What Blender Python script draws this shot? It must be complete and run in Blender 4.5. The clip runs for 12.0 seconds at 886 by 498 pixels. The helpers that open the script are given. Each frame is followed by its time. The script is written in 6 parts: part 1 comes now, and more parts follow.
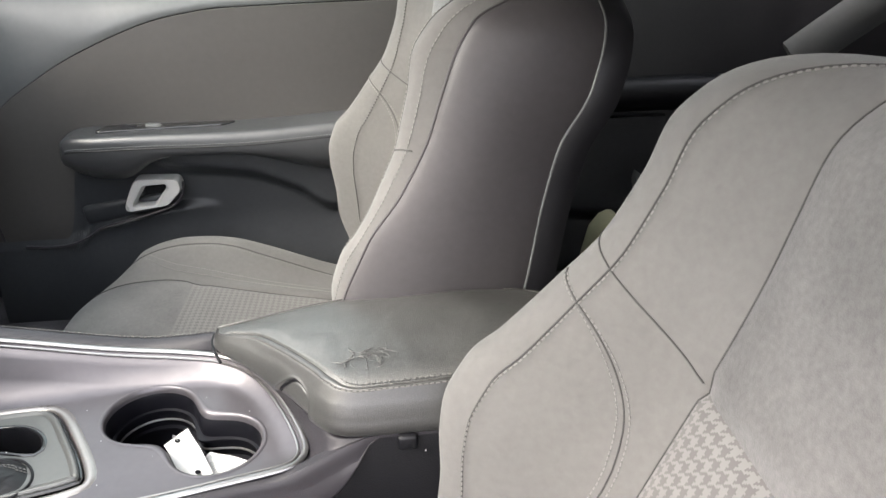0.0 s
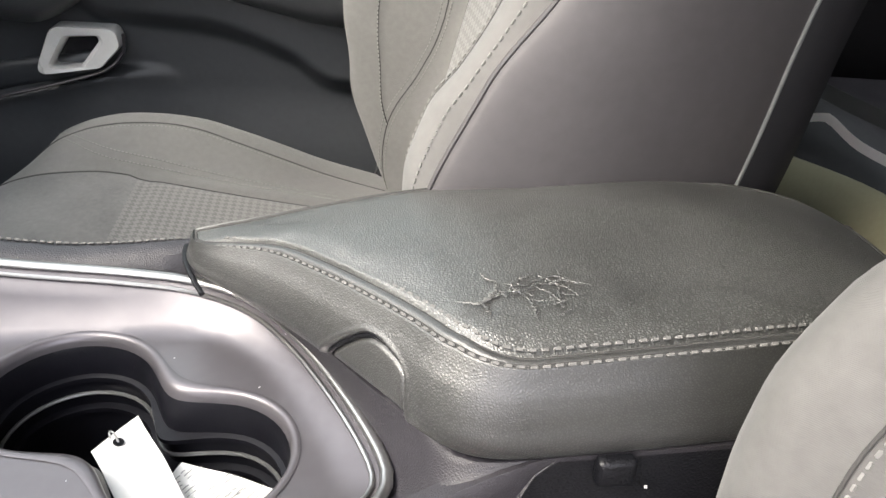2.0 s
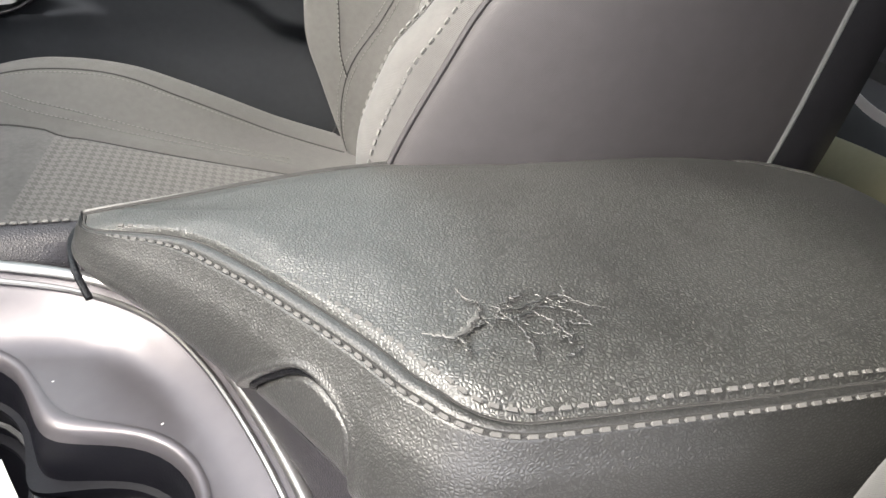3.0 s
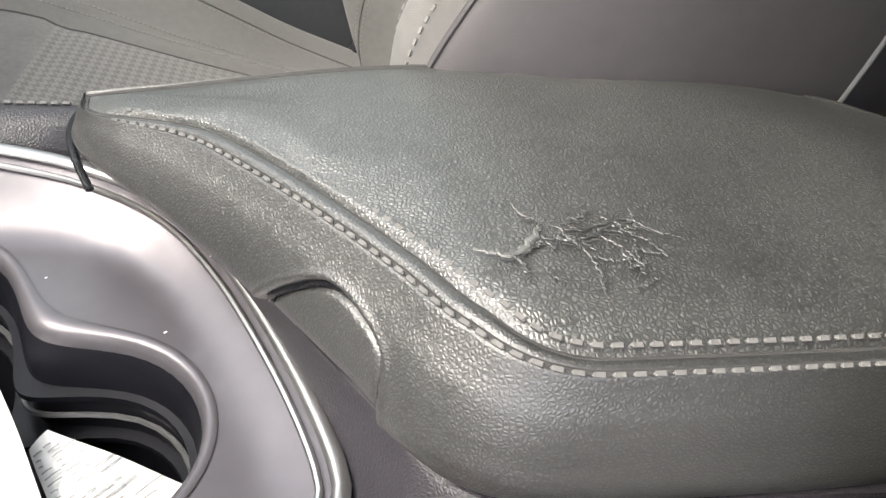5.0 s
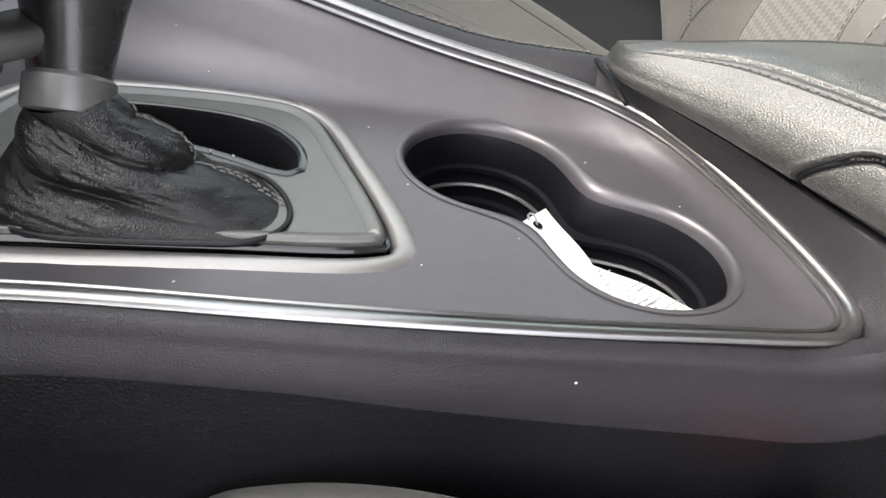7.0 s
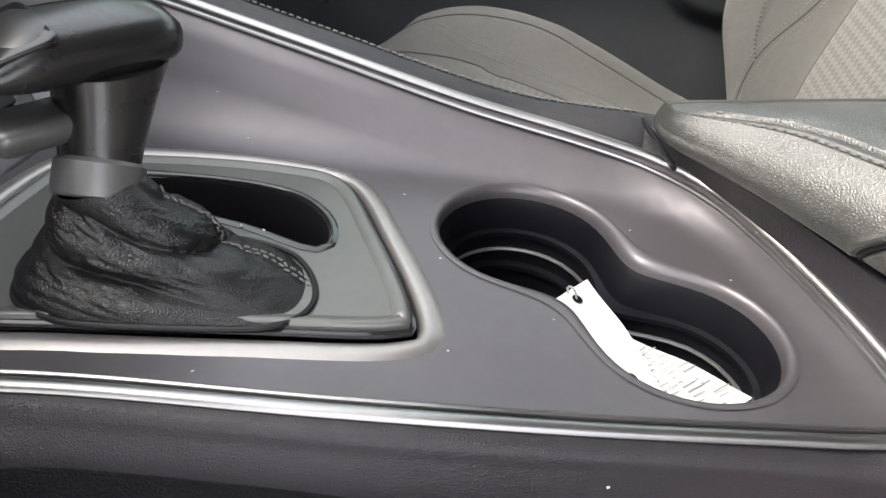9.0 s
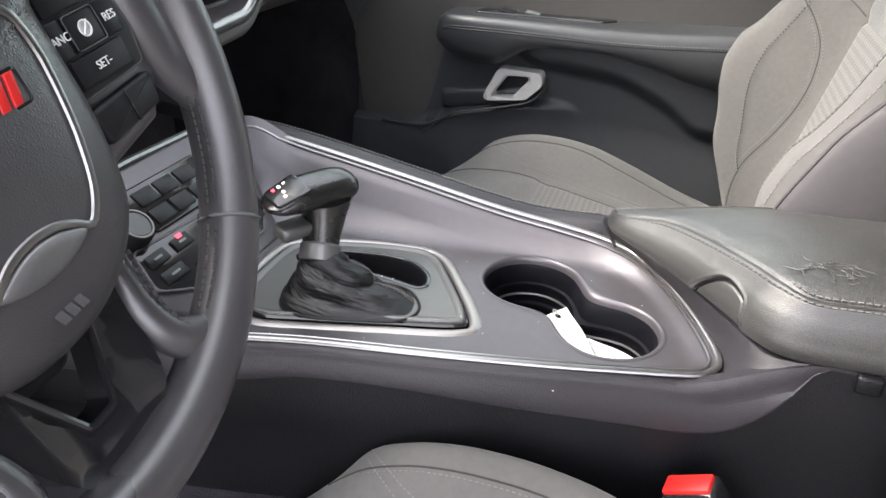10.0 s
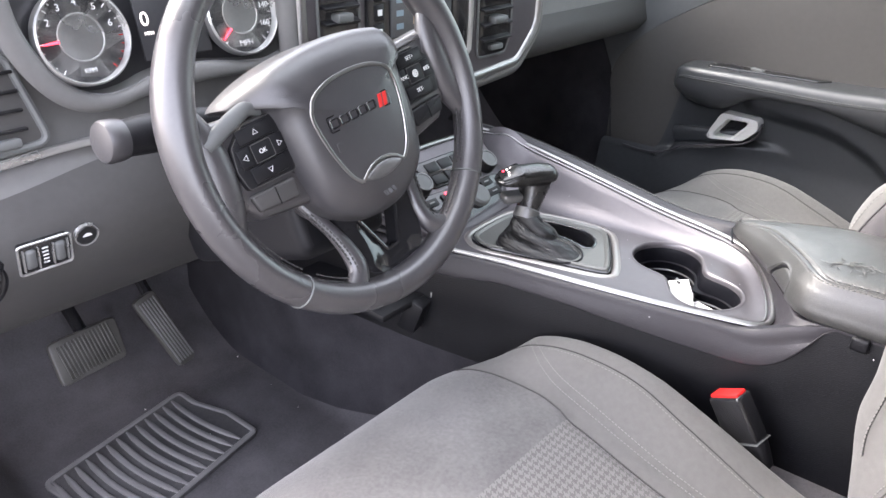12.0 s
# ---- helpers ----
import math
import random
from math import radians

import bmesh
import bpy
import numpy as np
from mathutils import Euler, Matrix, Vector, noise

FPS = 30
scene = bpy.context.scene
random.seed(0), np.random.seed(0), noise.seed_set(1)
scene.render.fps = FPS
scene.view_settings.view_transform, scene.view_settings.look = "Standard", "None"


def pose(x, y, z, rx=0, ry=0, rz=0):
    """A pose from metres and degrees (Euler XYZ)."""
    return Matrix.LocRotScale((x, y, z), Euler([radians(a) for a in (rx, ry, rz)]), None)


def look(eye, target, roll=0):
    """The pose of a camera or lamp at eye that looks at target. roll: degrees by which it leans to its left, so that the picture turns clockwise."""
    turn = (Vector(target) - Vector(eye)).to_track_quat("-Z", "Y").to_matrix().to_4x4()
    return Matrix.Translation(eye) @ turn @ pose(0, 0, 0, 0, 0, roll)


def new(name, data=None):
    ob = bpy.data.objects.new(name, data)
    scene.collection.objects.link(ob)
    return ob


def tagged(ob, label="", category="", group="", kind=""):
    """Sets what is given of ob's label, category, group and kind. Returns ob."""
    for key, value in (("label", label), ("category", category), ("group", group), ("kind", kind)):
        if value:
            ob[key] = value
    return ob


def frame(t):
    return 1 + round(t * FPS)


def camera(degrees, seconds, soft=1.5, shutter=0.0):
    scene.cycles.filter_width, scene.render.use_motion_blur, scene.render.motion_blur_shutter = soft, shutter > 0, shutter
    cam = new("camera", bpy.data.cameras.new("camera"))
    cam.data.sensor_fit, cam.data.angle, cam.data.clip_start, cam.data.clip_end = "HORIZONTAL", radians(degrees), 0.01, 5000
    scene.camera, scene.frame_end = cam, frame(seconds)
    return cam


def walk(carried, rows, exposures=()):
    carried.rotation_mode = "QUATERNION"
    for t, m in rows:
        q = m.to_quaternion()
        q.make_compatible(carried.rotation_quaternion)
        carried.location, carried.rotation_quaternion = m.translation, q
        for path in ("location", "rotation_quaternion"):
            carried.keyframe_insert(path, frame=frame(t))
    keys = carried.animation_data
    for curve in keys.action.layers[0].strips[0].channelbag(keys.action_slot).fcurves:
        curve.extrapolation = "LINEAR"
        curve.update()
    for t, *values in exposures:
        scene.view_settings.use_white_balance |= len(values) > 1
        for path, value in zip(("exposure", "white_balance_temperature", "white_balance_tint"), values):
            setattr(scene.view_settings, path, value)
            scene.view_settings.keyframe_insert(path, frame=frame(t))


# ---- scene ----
cam = camera(61.3, 12.0)
PATH = [
    (0, (0.089, -0.64, 0.867), (0.205, 1.159, 0.001), -1.7),
    (0.5, (0.02, -0.669, 0.862), (0.148, 1.119, -0.025), -0.6),
    (1, (-0.006, -0.602, 0.766), (0.173, 1.164, -0.155), 1.3),
    (1.5, (-0.023, -0.441, 0.673), (0.205, 1.3, -0.284), 2.6),
    (2, (-0.035, -0.308, 0.651), (0.233, 1.4, -0.355), 3.2),
    (2.5, (-0.022, -0.245, 0.639), (0.288, 1.421, -0.422), 3.6),
    (2.7, (-0.019, -0.231, 0.629), (0.312, 1.425, -0.443), 4.5),
    (4.3, (-0.023, -0.164, 0.592), (0.34, 1.347, -0.666), 8.6),
    (4.5, (-0.022, -0.168, 0.593), (0.339, 1.35, -0.659), 9.0),
    (5, (-0.032, -0.189, 0.587), (0.34, 1.344, -0.642), 10.9),
    (5.5, (-0.058, -0.244, 0.587), (0.288, 1.316, -0.616), 11.6),
    (6, (-0.101, -0.294, 0.599), (0.131, 1.277, -0.617), 11.2),
    (6.5, (-0.174, -0.35, 0.579), (-0.073, 1.271, -0.587), 11.6),
    (7, (-0.198, -0.334, 0.562), (-0.24, 1.296, -0.595), 10.5),
    (7.2, (-0.186, -0.322, 0.577), (-0.32, 1.25, -0.652), 9.0),
    (8.8, (-0.186, -0.279, 0.56), (-0.388, 1.334, -0.605), 7.7),
    (9, (-0.187, -0.306, 0.578), (-0.417, 1.329, -0.551), 7.0),
    (9.5, (-0.164, -0.439, 0.629), (-0.524, 1.244, -0.39), 4.4),
    (10, (-0.088, -0.601, 0.737), (-0.608, 1.085, -0.206), 2.2),
    (10.5, (-0.017, -0.713, 0.798), (-0.688, 0.941, -0.106), 0.9),
    (11, (0.056, -0.786, 0.808), (-0.837, 0.754, -0.103), 1.0),
    (11.5, (0.129, -0.843, 0.815), (-0.932, 0.59, -0.09), 1.5),
    (12, (0.189, -0.895, 0.847), (-0.98, 0.46, -0.046), 0.9),
]
walk(cam, [(t, look(eye, target, roll)) for t, eye, target, roll in PATH],
     exposures=[(0, 3.22, 6800, 16), (2.0, 3.15, 6800, 16), (5.5, 3.05, 6800, 16), (7.2, 2.95, 6800, 16), (9.0, 2.85, 6850, 16), (10.0, 3.15, 6750, 18), (11.0, 3.5, 6600, 20), (12.0, 3.57, 6530, 20)])

# ---- world and lights ----
world = bpy.data.worlds.new("world")
scene.world = world
world.use_nodes = True
wn = world.node_tree
sky = wn.nodes.new("ShaderNodeTexSky")
sky.sky_type = "NISHITA"
sky.sun_disc = False
sky.sun_elevation, sky.sun_rotation = radians(44), radians(246)
sky.air_density, sky.dust_density, sky.ozone_density = 1.0, 3.6, 1.0
pale = wn.nodes.new("ShaderNodeHueSaturation")
pale.inputs["Saturation"].default_value = 0.7
wn.links.new(sky.outputs[0], pale.inputs["Color"])
# High thin cloud evens the sky out.
cloud = wn.nodes.new("ShaderNodeMix")
cloud.data_type = "RGBA"
cloud.inputs[0].default_value = 0.4
cloud.inputs[7].default_value = (4.6, 4.65, 4.6, 1)
wn.links.new(pale.outputs[0], cloud.inputs[6])
wn.links.new(cloud.outputs[2], wn.nodes["Background"].inputs[0])
wn.nodes["Background"].inputs[1].default_value = 0.15
sun_data = bpy.data.lights.new("sun", "SUN")
sun_data.energy, sun_data.angle, sun_data.color = 0.80, radians(40), (1.0, 0.97, 0.93)
sun = new("sun", sun_data)
sun.matrix_world = look((-2.5, -1.1, 2.95), (0, 0, 0.4))


# ---- materials ----
def nodes_of(name):
    m = bpy.data.materials.new(name)
    m.use_nodes = True
    t = m.node_tree
    return m, t, t.nodes["Principled BSDF"]


def surface(name, low, high, rough=0.5, metal=0.0, blotch=9.0, grain="", size=600.0, depth=0.3, spread=0.12, coat=0.0, sheen=0.0, spec=0.5, crease=0.0):
    """A procedural surface: two tones mixed by noise at two scales, roughness that wanders, and a fine relief."""
    m, t, p = nodes_of(name)
    n, l = t.nodes, t.links
    co = n.new("ShaderNodeTexCoord")
    a = n.new("ShaderNodeTexNoise")
    a.inputs["Scale"].default_value, a.inputs["Detail"].default_value = blotch, 5
    l.new(co.outputs["Object"], a.inputs["Vector"])
    b = n.new("ShaderNodeTexNoise")
    b.inputs["Scale"].default_value, b.inputs["Detail"].default_value = blotch * 23, 3
    l.new(co.outputs["Object"], b.inputs["Vector"])
    add = n.new("ShaderNodeMath")
    add.operation = "MULTIPLY_ADD"
    add.inputs[1].default_value = 0.45
    l.new(b.outputs["Fac"], add.inputs[0])
    l.new(a.outputs["Fac"], add.inputs[2])
    ramp = n.new("ShaderNodeMapRange")
    ramp.inputs[1].default_value, ramp.inputs[2].default_value = 0.45, 0.98
    l.new(add.outputs[0], ramp.inputs[0])
    mix = n.new("ShaderNodeMix")
    mix.data_type = "RGBA"
    mix.inputs[6].default_value, mix.inputs[7].default_value = (*low, 1), (*high, 1)
    l.new(ramp.outputs[0], mix.inputs[0])
    l.new(mix.outputs[2], p.inputs["Base Color"])
    r = n.new("ShaderNodeMapRange")
    r.inputs[1].default_value, r.inputs[2].default_value = 0.3, 0.7
    r.inputs[3].default_value, r.inputs[4].default_value = max(0.02, rough - spread), min(1, rough + spread)
    l.new(a.outputs["Fac"], r.inputs[0])
    l.new(r.outputs[0], p.inputs["Roughness"])
    p.inputs["Metallic"].default_value = metal
    p.inputs["Coat Weight"].default_value = coat
    p.inputs["Coat Roughness"].default_value = 0.38 if grain else 0.05
    p.inputs["Sheen Weight"].default_value = sheen
    p.inputs["Specular IOR Level"].default_value = spec
    if grain:
        bump = n.new("ShaderNodeBump")
        bump.inputs["Strength"].default_value, bump.inputs["Distance"].default_value = depth, 0.001
        if grain == "cells":
            g = n.new("ShaderNodeTexVoronoi")
            g.feature = "DISTANCE_TO_EDGE"
            g.inputs["Scale"].default_value = size
            warp = n.new("ShaderNodeTexNoise")
            warp.inputs["Scale"].default_value = size * 0.35
            l.new(co.outputs["Object"], warp.inputs["Vector"])
            va = n.new("ShaderNodeVectorMath")
            va.operation = "MULTIPLY_ADD"
            va.inputs[1].default_value = (1.0 / size,) * 3
            l.new(warp.outputs["Color"], va.inputs[0])
            l.new(co.outputs["Object"], va.inputs[2])
            l.new(va.outputs[0], g.inputs["Vector"])
            out = g.outputs["Distance"]
        elif grain == "weave":
            g = n.new("ShaderNodeTexWave")
            g.wave_type, g.bands_direction = "BANDS", "DIAGONAL"
            g.inputs["Scale"].default_value, g.inputs["Distortion"].default_value = size, 0.6
            l.new(co.outputs["Object"], g.inputs["Vector"])
            out = g.outputs["Fac"]
        else:
            g = n.new("ShaderNodeTexNoise")
            g.inputs["Scale"].default_value, g.inputs["Detail"].default_value = size, 2
            l.new(co.outputs["Object"], g.inputs["Vector"])
            out = g.outputs["Fac"]
        if crease:
            # The base colour darkens in the fine lines between the leather's pebbles.
            line = n.new("ShaderNodeMapRange")
            line.inputs[1].default_value, line.inputs[2].default_value = 0.0, 0.28
            line.inputs[3].default_value, line.inputs[4].default_value = 1 - crease, 1.0
            l.new(out, line.inputs[0])
            lined_tone = n.new("ShaderNodeVectorMath")
            lined_tone.operation = "SCALE"
            l.new(mix.outputs[2], lined_tone.inputs[0])
            l.new(line.outputs[0], lined_tone.inputs["Scale"])
            l.new(lined_tone.outputs[0], p.inputs["Base Color"])
        l.new(out, bump.inputs["Height"])
        l.new(bump.outputs[0], p.inputs["Normal"])
        l.new(bump.outputs["Normal"], p.inputs["Coat Normal"])
    return m


def houndstooth():
    """Twill-woven check: light and dark threads, four and four, over two under two."""
    m, t, p = nodes_of("houndstooth_cloth")
    n, l = t.nodes, t.links
    uv = n.new("ShaderNodeUVMap")
    uv.uv_map = "UVMap"
    sep = n.new("ShaderNodeSeparateXYZ")
    l.new(uv.outputs[0], sep.inputs[0])

    def op(kind, x, y=None):
        o = n.new("ShaderNodeMath")
        o.operation = kind
        for k, v in enumerate((x, y)):
            if v is None:
                continue
            if isinstance(v, (int, float)):
                o.inputs[k].default_value = v
            else:
                l.new(v, o.inputs[k])
        return o.outputs[0]

    u, v = op("FLOOR", sep.outputs[0]), op("FLOOR", sep.outputs[1])
    over = op("LESS_THAN", op("FLOORED_MODULO", op("ADD", u, v), 4), 2)
    warp = op("LESS_THAN", op("FLOORED_MODULO", u, 8), 4)
    weft = op("LESS_THAN", op("FLOORED_MODULO", v, 8), 4)
    pick = op("ADD", op("MULTIPLY", over, warp), op("MULTIPLY", op("SUBTRACT", 1, over), weft))
    co = n.new("ShaderNodeTexCoord")
    noise_ = n.new("ShaderNodeTexNoise")
    noise_.inputs["Scale"].default_value = 25
    l.new(co.outputs["Object"], noise_.inputs["Vector"])
    fac = op("MULTIPLY_ADD", pick, 0.8)
    fac.node.inputs[2].default_value = 0.0
    tone = op("ADD", fac, op("MULTIPLY", noise_.outputs["Fac"], 0.25))
    mix = n.new("ShaderNodeMix")
    mix.data_type = "RGBA"
    mix.inputs[6].default_value, mix.inputs[7].default_value = (*HOUND_DARK, 1), (*HOUND_LIGHT, 1)
    l.new(tone, mix.inputs[0])
    l.new(mix.outputs[2], p.inputs["Base Color"])
    p.inputs["Roughness"].default_value = 0.9
    p.inputs["Sheen Weight"].default_value = 0.15
    bump = n.new("ShaderNodeBump")
    bump.inputs["Strength"].default_value, bump.inputs["Distance"].default_value = 0.5, 0.001
    l.new(pick, bump.inputs["Height"])
    l.new(bump.outputs[0], p.inputs["Normal"])
    return m


HOUND_DARK, HOUND_LIGHT = (0.090, 0.086, 0.082), (0.165, 0.160, 0.153)
M_HOUND = houndstooth()
M_CLOTH = surface("seat_cloth", (0.088, 0.085, 0.081), (0.128, 0.124, 0.119), 0.85, 0, 6, "weave", 620, 0.2, 0.08, sheen=0.15)
M_SUEDE = surface("brushed_suede", (0.062, 0.0605, 0.0585), (0.150, 0.146, 0.141), 0.9, 0, 9, "noise", 900, 0.3, 0.06, sheen=0.25)
M_CLOTH_SIDE = surface("seat_side_vinyl", (0.047, 0.0435, 0.0452), (0.065, 0.060, 0.0627), 0.5, 0, 5, "weave", 700, 0.15)
M_THREAD = surface("pale_thread", (0.15, 0.147, 0.139), (0.205, 0.2, 0.19), 0.8, 0, 60)
M_SEAM = surface("dark_seam_groove", (0.036, 0.035, 0.034), (0.050, 0.0485, 0.047), 0.9, 0, 60)
M_WORN = surface("worn_leather_edge", (0.075, 0.075, 0.072), (0.15, 0.15, 0.145), 0.5, 0, 120)
M_THREAD_DARK = surface("grey_thread", (0.092, 0.090, 0.086), (0.145, 0.141, 0.135), 0.8, 0, 60)
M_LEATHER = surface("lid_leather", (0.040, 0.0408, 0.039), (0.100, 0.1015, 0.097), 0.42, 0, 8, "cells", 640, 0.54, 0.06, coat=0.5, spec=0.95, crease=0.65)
# Lid leather again, its base darkened for the weaker light on the sides.
M_LEATHER_SHADED = surface("shaded_lid_leather", (0.032, 0.032, 0.031), (0.056, 0.056, 0.0545), 0.40, 0, 8, "cells", 720, 0.32, 0.05, coat=0.4, spec=0.85, crease=0.5)
M_SOFT = surface("soft_grey_vinyl", (0.020, 0.0184, 0.0218), (0.030, 0.0277, 0.0325), 0.40, 0, 6, "cells", 700, 0.38, spec=0.42)
M_VINYL = surface("black_vinyl", (0.0030, 0.0031, 0.0044), (0.006, 0.0062, 0.0082), 0.42, 0, 6, "cells", 430, 0.5, spec=0.35)
M_DOOR_LOW = surface("door_lower_vinyl", (0.021, 0.023, 0.026), (0.033, 0.0355, 0.039), 0.45, 0, 5, "cells", 800, 0.25, spec=0.45)
M_DOOR_ARM = surface("door_armrest_leather", (0.030, 0.0315, 0.034), (0.046, 0.048, 0.051), 0.38, 0, 6, "cells", 800, 0.2, spec=0.6)
M_DOOR_UP = surface("door_upper_vinyl", (0.050, 0.0475, 0.045), (0.063, 0.060, 0.057), 0.6, 0, 4, "noise", 900, 0.2, spec=0.4)
M_PLASTIC = surface("black_plastic", (0.009, 0.009, 0.0105), (0.014, 0.014, 0.016), 0.42, 0, 8, "noise", 1200, 0.15, spec=0.3)
M_TRIM_GREY = surface("grey_trim_plastic", (0.10, 0.105, 0.105), (0.13, 0.135, 0.133), 0.45, 0, 4, "noise", 900, 0.12)
# The slight purple in this base colour stands for reflected light.
M_SATIN = surface("satin_silver_paint", (0.108, 0.100, 0.108), (0.134, 0.125, 0.134), 0.36, 0.5, 5, "noise", 2500, 0.04, 0.05)
# Trim paint made paler and warmer to hold the reflection along the rim.
M_RIM_GLINT = surface("satin_rim_with_glint", (0.30, 0.28, 0.27), (0.36, 0.34, 0.325), 0.32, 0.7, 8, "noise", 2500, 0.03, 0.05)
M_DIAL = surface("dial_face_paint", (0.026, 0.026, 0.029), (0.038, 0.038, 0.041), 0.38, 0, 12, "noise", 1500, 0.05)
M_PLATE = surface("satin_grey_plate", (0.120, 0.121, 0.115), (0.150, 0.151, 0.144), 0.36, 0.4, 8, "noise", 1500, 0.05, 0.05)
M_SILL = surface("grey_sill_plastic", (0.060, 0.064, 0.066), (0.080, 0.084, 0.086), 0.45, 0, 4, "noise", 900, 0.12)
M_CHROME = surface("satin_chrome", (0.32, 0.315, 0.31), (0.38, 0.375, 0.37), 0.36, 1.0, 12, "", spread=0.05)
M_BRIGHT = surface("bright_silver", (0.50, 0.50, 0.49), (0.58, 0.58, 0.57), 0.3, 0.75, 10, "", spread=0.08)
M_HANDLE = surface("silver_handle_paint", (0.52, 0.52, 0.51), (0.60, 0.60, 0.59), 0.35, 0.35, 10, "", spread=0.08)
M_GLOSS = surface("gloss_black", (0.012, 0.012, 0.013), (0.018, 0.018, 0.02), 0.12, 0, 10, "", spread=0.05, coat=0.3)
M_WELL = surface("cup_liner_rubber", (0.005, 0.005, 0.007), (0.009, 0.009, 0.012), 0.4, 0, 20, "noise", 700, 0.1, spec=0.16)
M_BOOT = surface("boot_leather", (0.007, 0.007, 0.008), (0.013, 0.013, 0.014), 0.40, 0, 14, "cells", 700, 0.4, spec=0.5)
# One carpet in two base colours: footwell shade here, doorway light below.
M_CARPET_SHADED = surface("shaded_carpet", (0.022, 0.0212, 0.0245), (0.048, 0.0465, 0.053), 0.95, 0, 18, "noise", 1600, 1.0, spec=0.1)
M_CARPET_LIT = surface("doorway_lit_carpet", (0.058, 0.056, 0.061), (0.108, 0.105, 0.113), 0.95, 0, 14, "noise", 1500, 1.0, spec=0.1)
M_COLLAR = surface("satin_collar", (0.17, 0.17, 0.17), (0.22, 0.22, 0.22), 0.38, 0.6, 12)
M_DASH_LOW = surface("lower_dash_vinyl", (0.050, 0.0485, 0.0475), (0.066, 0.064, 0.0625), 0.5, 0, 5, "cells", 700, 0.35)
M_MAT = surface("ribbed_mat", (0.12, 0.119, 0.121), (0.17, 0.168, 0.17), 0.5, 0, 30, "noise", 500, 0.3)
M_PEDAL = surface("pedal_rubber", (0.050, 0.048, 0.045), (0.080, 0.077, 0.072), 0.45, 0, 40, "noise", 500, 0.3)
M_HEEL = surface("heel_pad_rubber", (0.040, 0.040, 0.043), (0.085, 0.084, 0.087), 0.55, 0, 9, "noise", 500, 0.3)
M_PAPER = surface("white_card", (0.74, 0.73, 0.70), (0.82, 0.81, 0.79), 0.7, 0, 10)
M_PRINT = surface("grey_print", (0.22, 0.22, 0.22), (0.3, 0.3, 0.3), 0.8, 0, 40)
M_RED = surface("red_plastic", (0.55, 0.015, 0.015), (0.65, 0.025, 0.02), 0.35, 0, 12)
M_WHITE = surface("white_marking", (0.7, 0.7, 0.7), (0.8, 0.8, 0.8), 0.6, 0, 12)
M_HEAD = surface("headliner_cloth", (0.36, 0.35, 0.33), (0.42, 0.41, 0.39), 0.95, 0, 10, "noise", 800, 0.3)
M_STRAP = surface("belt_webbing", (0.07, 0.071, 0.07), (0.09, 0.091, 0.09), 0.5, 0, 30, "weave", 900, 0.2)
M_KNOB = surface("knob_leather", (0.012, 0.012, 0.012), (0.018, 0.018, 0.018), 0.25, 0, 20, "cells", 900, 0.06, spec=0.8)
M_BODY = surface("car_paint", (0.12, 0.12, 0.13), (0.14, 0.14, 0.15), 0.3, 0, 3, coat=0.5)
M_BEIGE = surface("olive_beige_board", (0.30, 0.28, 0.18), (0.36, 0.335, 0.22), 0.75, 0, 8)
M_PALE = surface("pale_plastic_strip", (0.76, 0.73, 0.73), (0.82, 0.79, 0.79), 0.5, 0, 20)
M_GROUND = surface("asphalt", (0.05, 0.05, 0.05), (0.075, 0.075, 0.073), 0.9, 0, 0.6, "noise", 60, 0.8)
# Black vinyl by nature; the grey base holds windscreen sheen.
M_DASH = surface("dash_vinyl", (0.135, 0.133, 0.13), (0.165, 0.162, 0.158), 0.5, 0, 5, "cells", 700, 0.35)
M_WHEEL = surface("wheel_leather", (0.041, 0.039, 0.041), (0.060, 0.057, 0.060), 0.30, 0, 9, "cells", 900, 0.12, 0.06, coat=0.4, spec=0.9)
M_PAD = surface("airbag_vinyl", (0.034, 0.0325, 0.035), (0.048, 0.046, 0.049), 0.36, 0, 6, "cells", 600, 0.25, spec=0.95)


def glow(name, colour, strength):
    m, t, p = nodes_of(name)
    p.inputs["Base Color"].default_value = (*[c * 0.2 for c in colour], 1)
    p.inputs["Emission Color"].default_value = (*colour, 1)
    p.inputs["Emission Strength"].default_value = strength
    return m


def tinted_glass(name, tint):
    """Thin window glass: it lets tinted light through and mirrors a little."""
    m, t, p = nodes_of(name)
    clear = t.nodes.new("ShaderNodeBsdfTransparent")
    clear.inputs["Color"].default_value = (*tint, 1)
    gloss = t.nodes.new("ShaderNodeBsdfGlossy")
    gloss.inputs["Roughness"].default_value = 0.02
    both = t.nodes.new("ShaderNodeMixShader")
    both.inputs[0].default_value = 0.06
    t.links.new(clear.outputs[0], both.inputs[1])
    t.links.new(gloss.outputs[0], both.inputs[2])
    t.links.new(both.outputs[0], t.nodes["Material Output"].inputs["Surface"])
    return m


M_WINDSCREEN = tinted_glass("windscreen_glass", (0.82, 0.87, 0.84))
M_WINDOW = tinted_glass("side_window_glass", (0.56, 0.66, 0.61))
M_RED_LIT = glow("lit_red_mark", (1.0, 0.05, 0.08), 0.6)
M_WHITE_LIT = glow("lit_white_mark", (0.9, 0.85, 0.8), 0.35)
M_SCREEN = surface("screen_glass", (0.05, 0.055, 0.06), (0.09, 0.095, 0.1), 0.1, 0, 12, "", spread=0.04, coat=0.4)


# ---- geometry helpers ----
def smoothstep(a, b, x):
    t = min(1, max(0, (x - a) / (b - a)))
    return t * t * (3 - 2 * t)


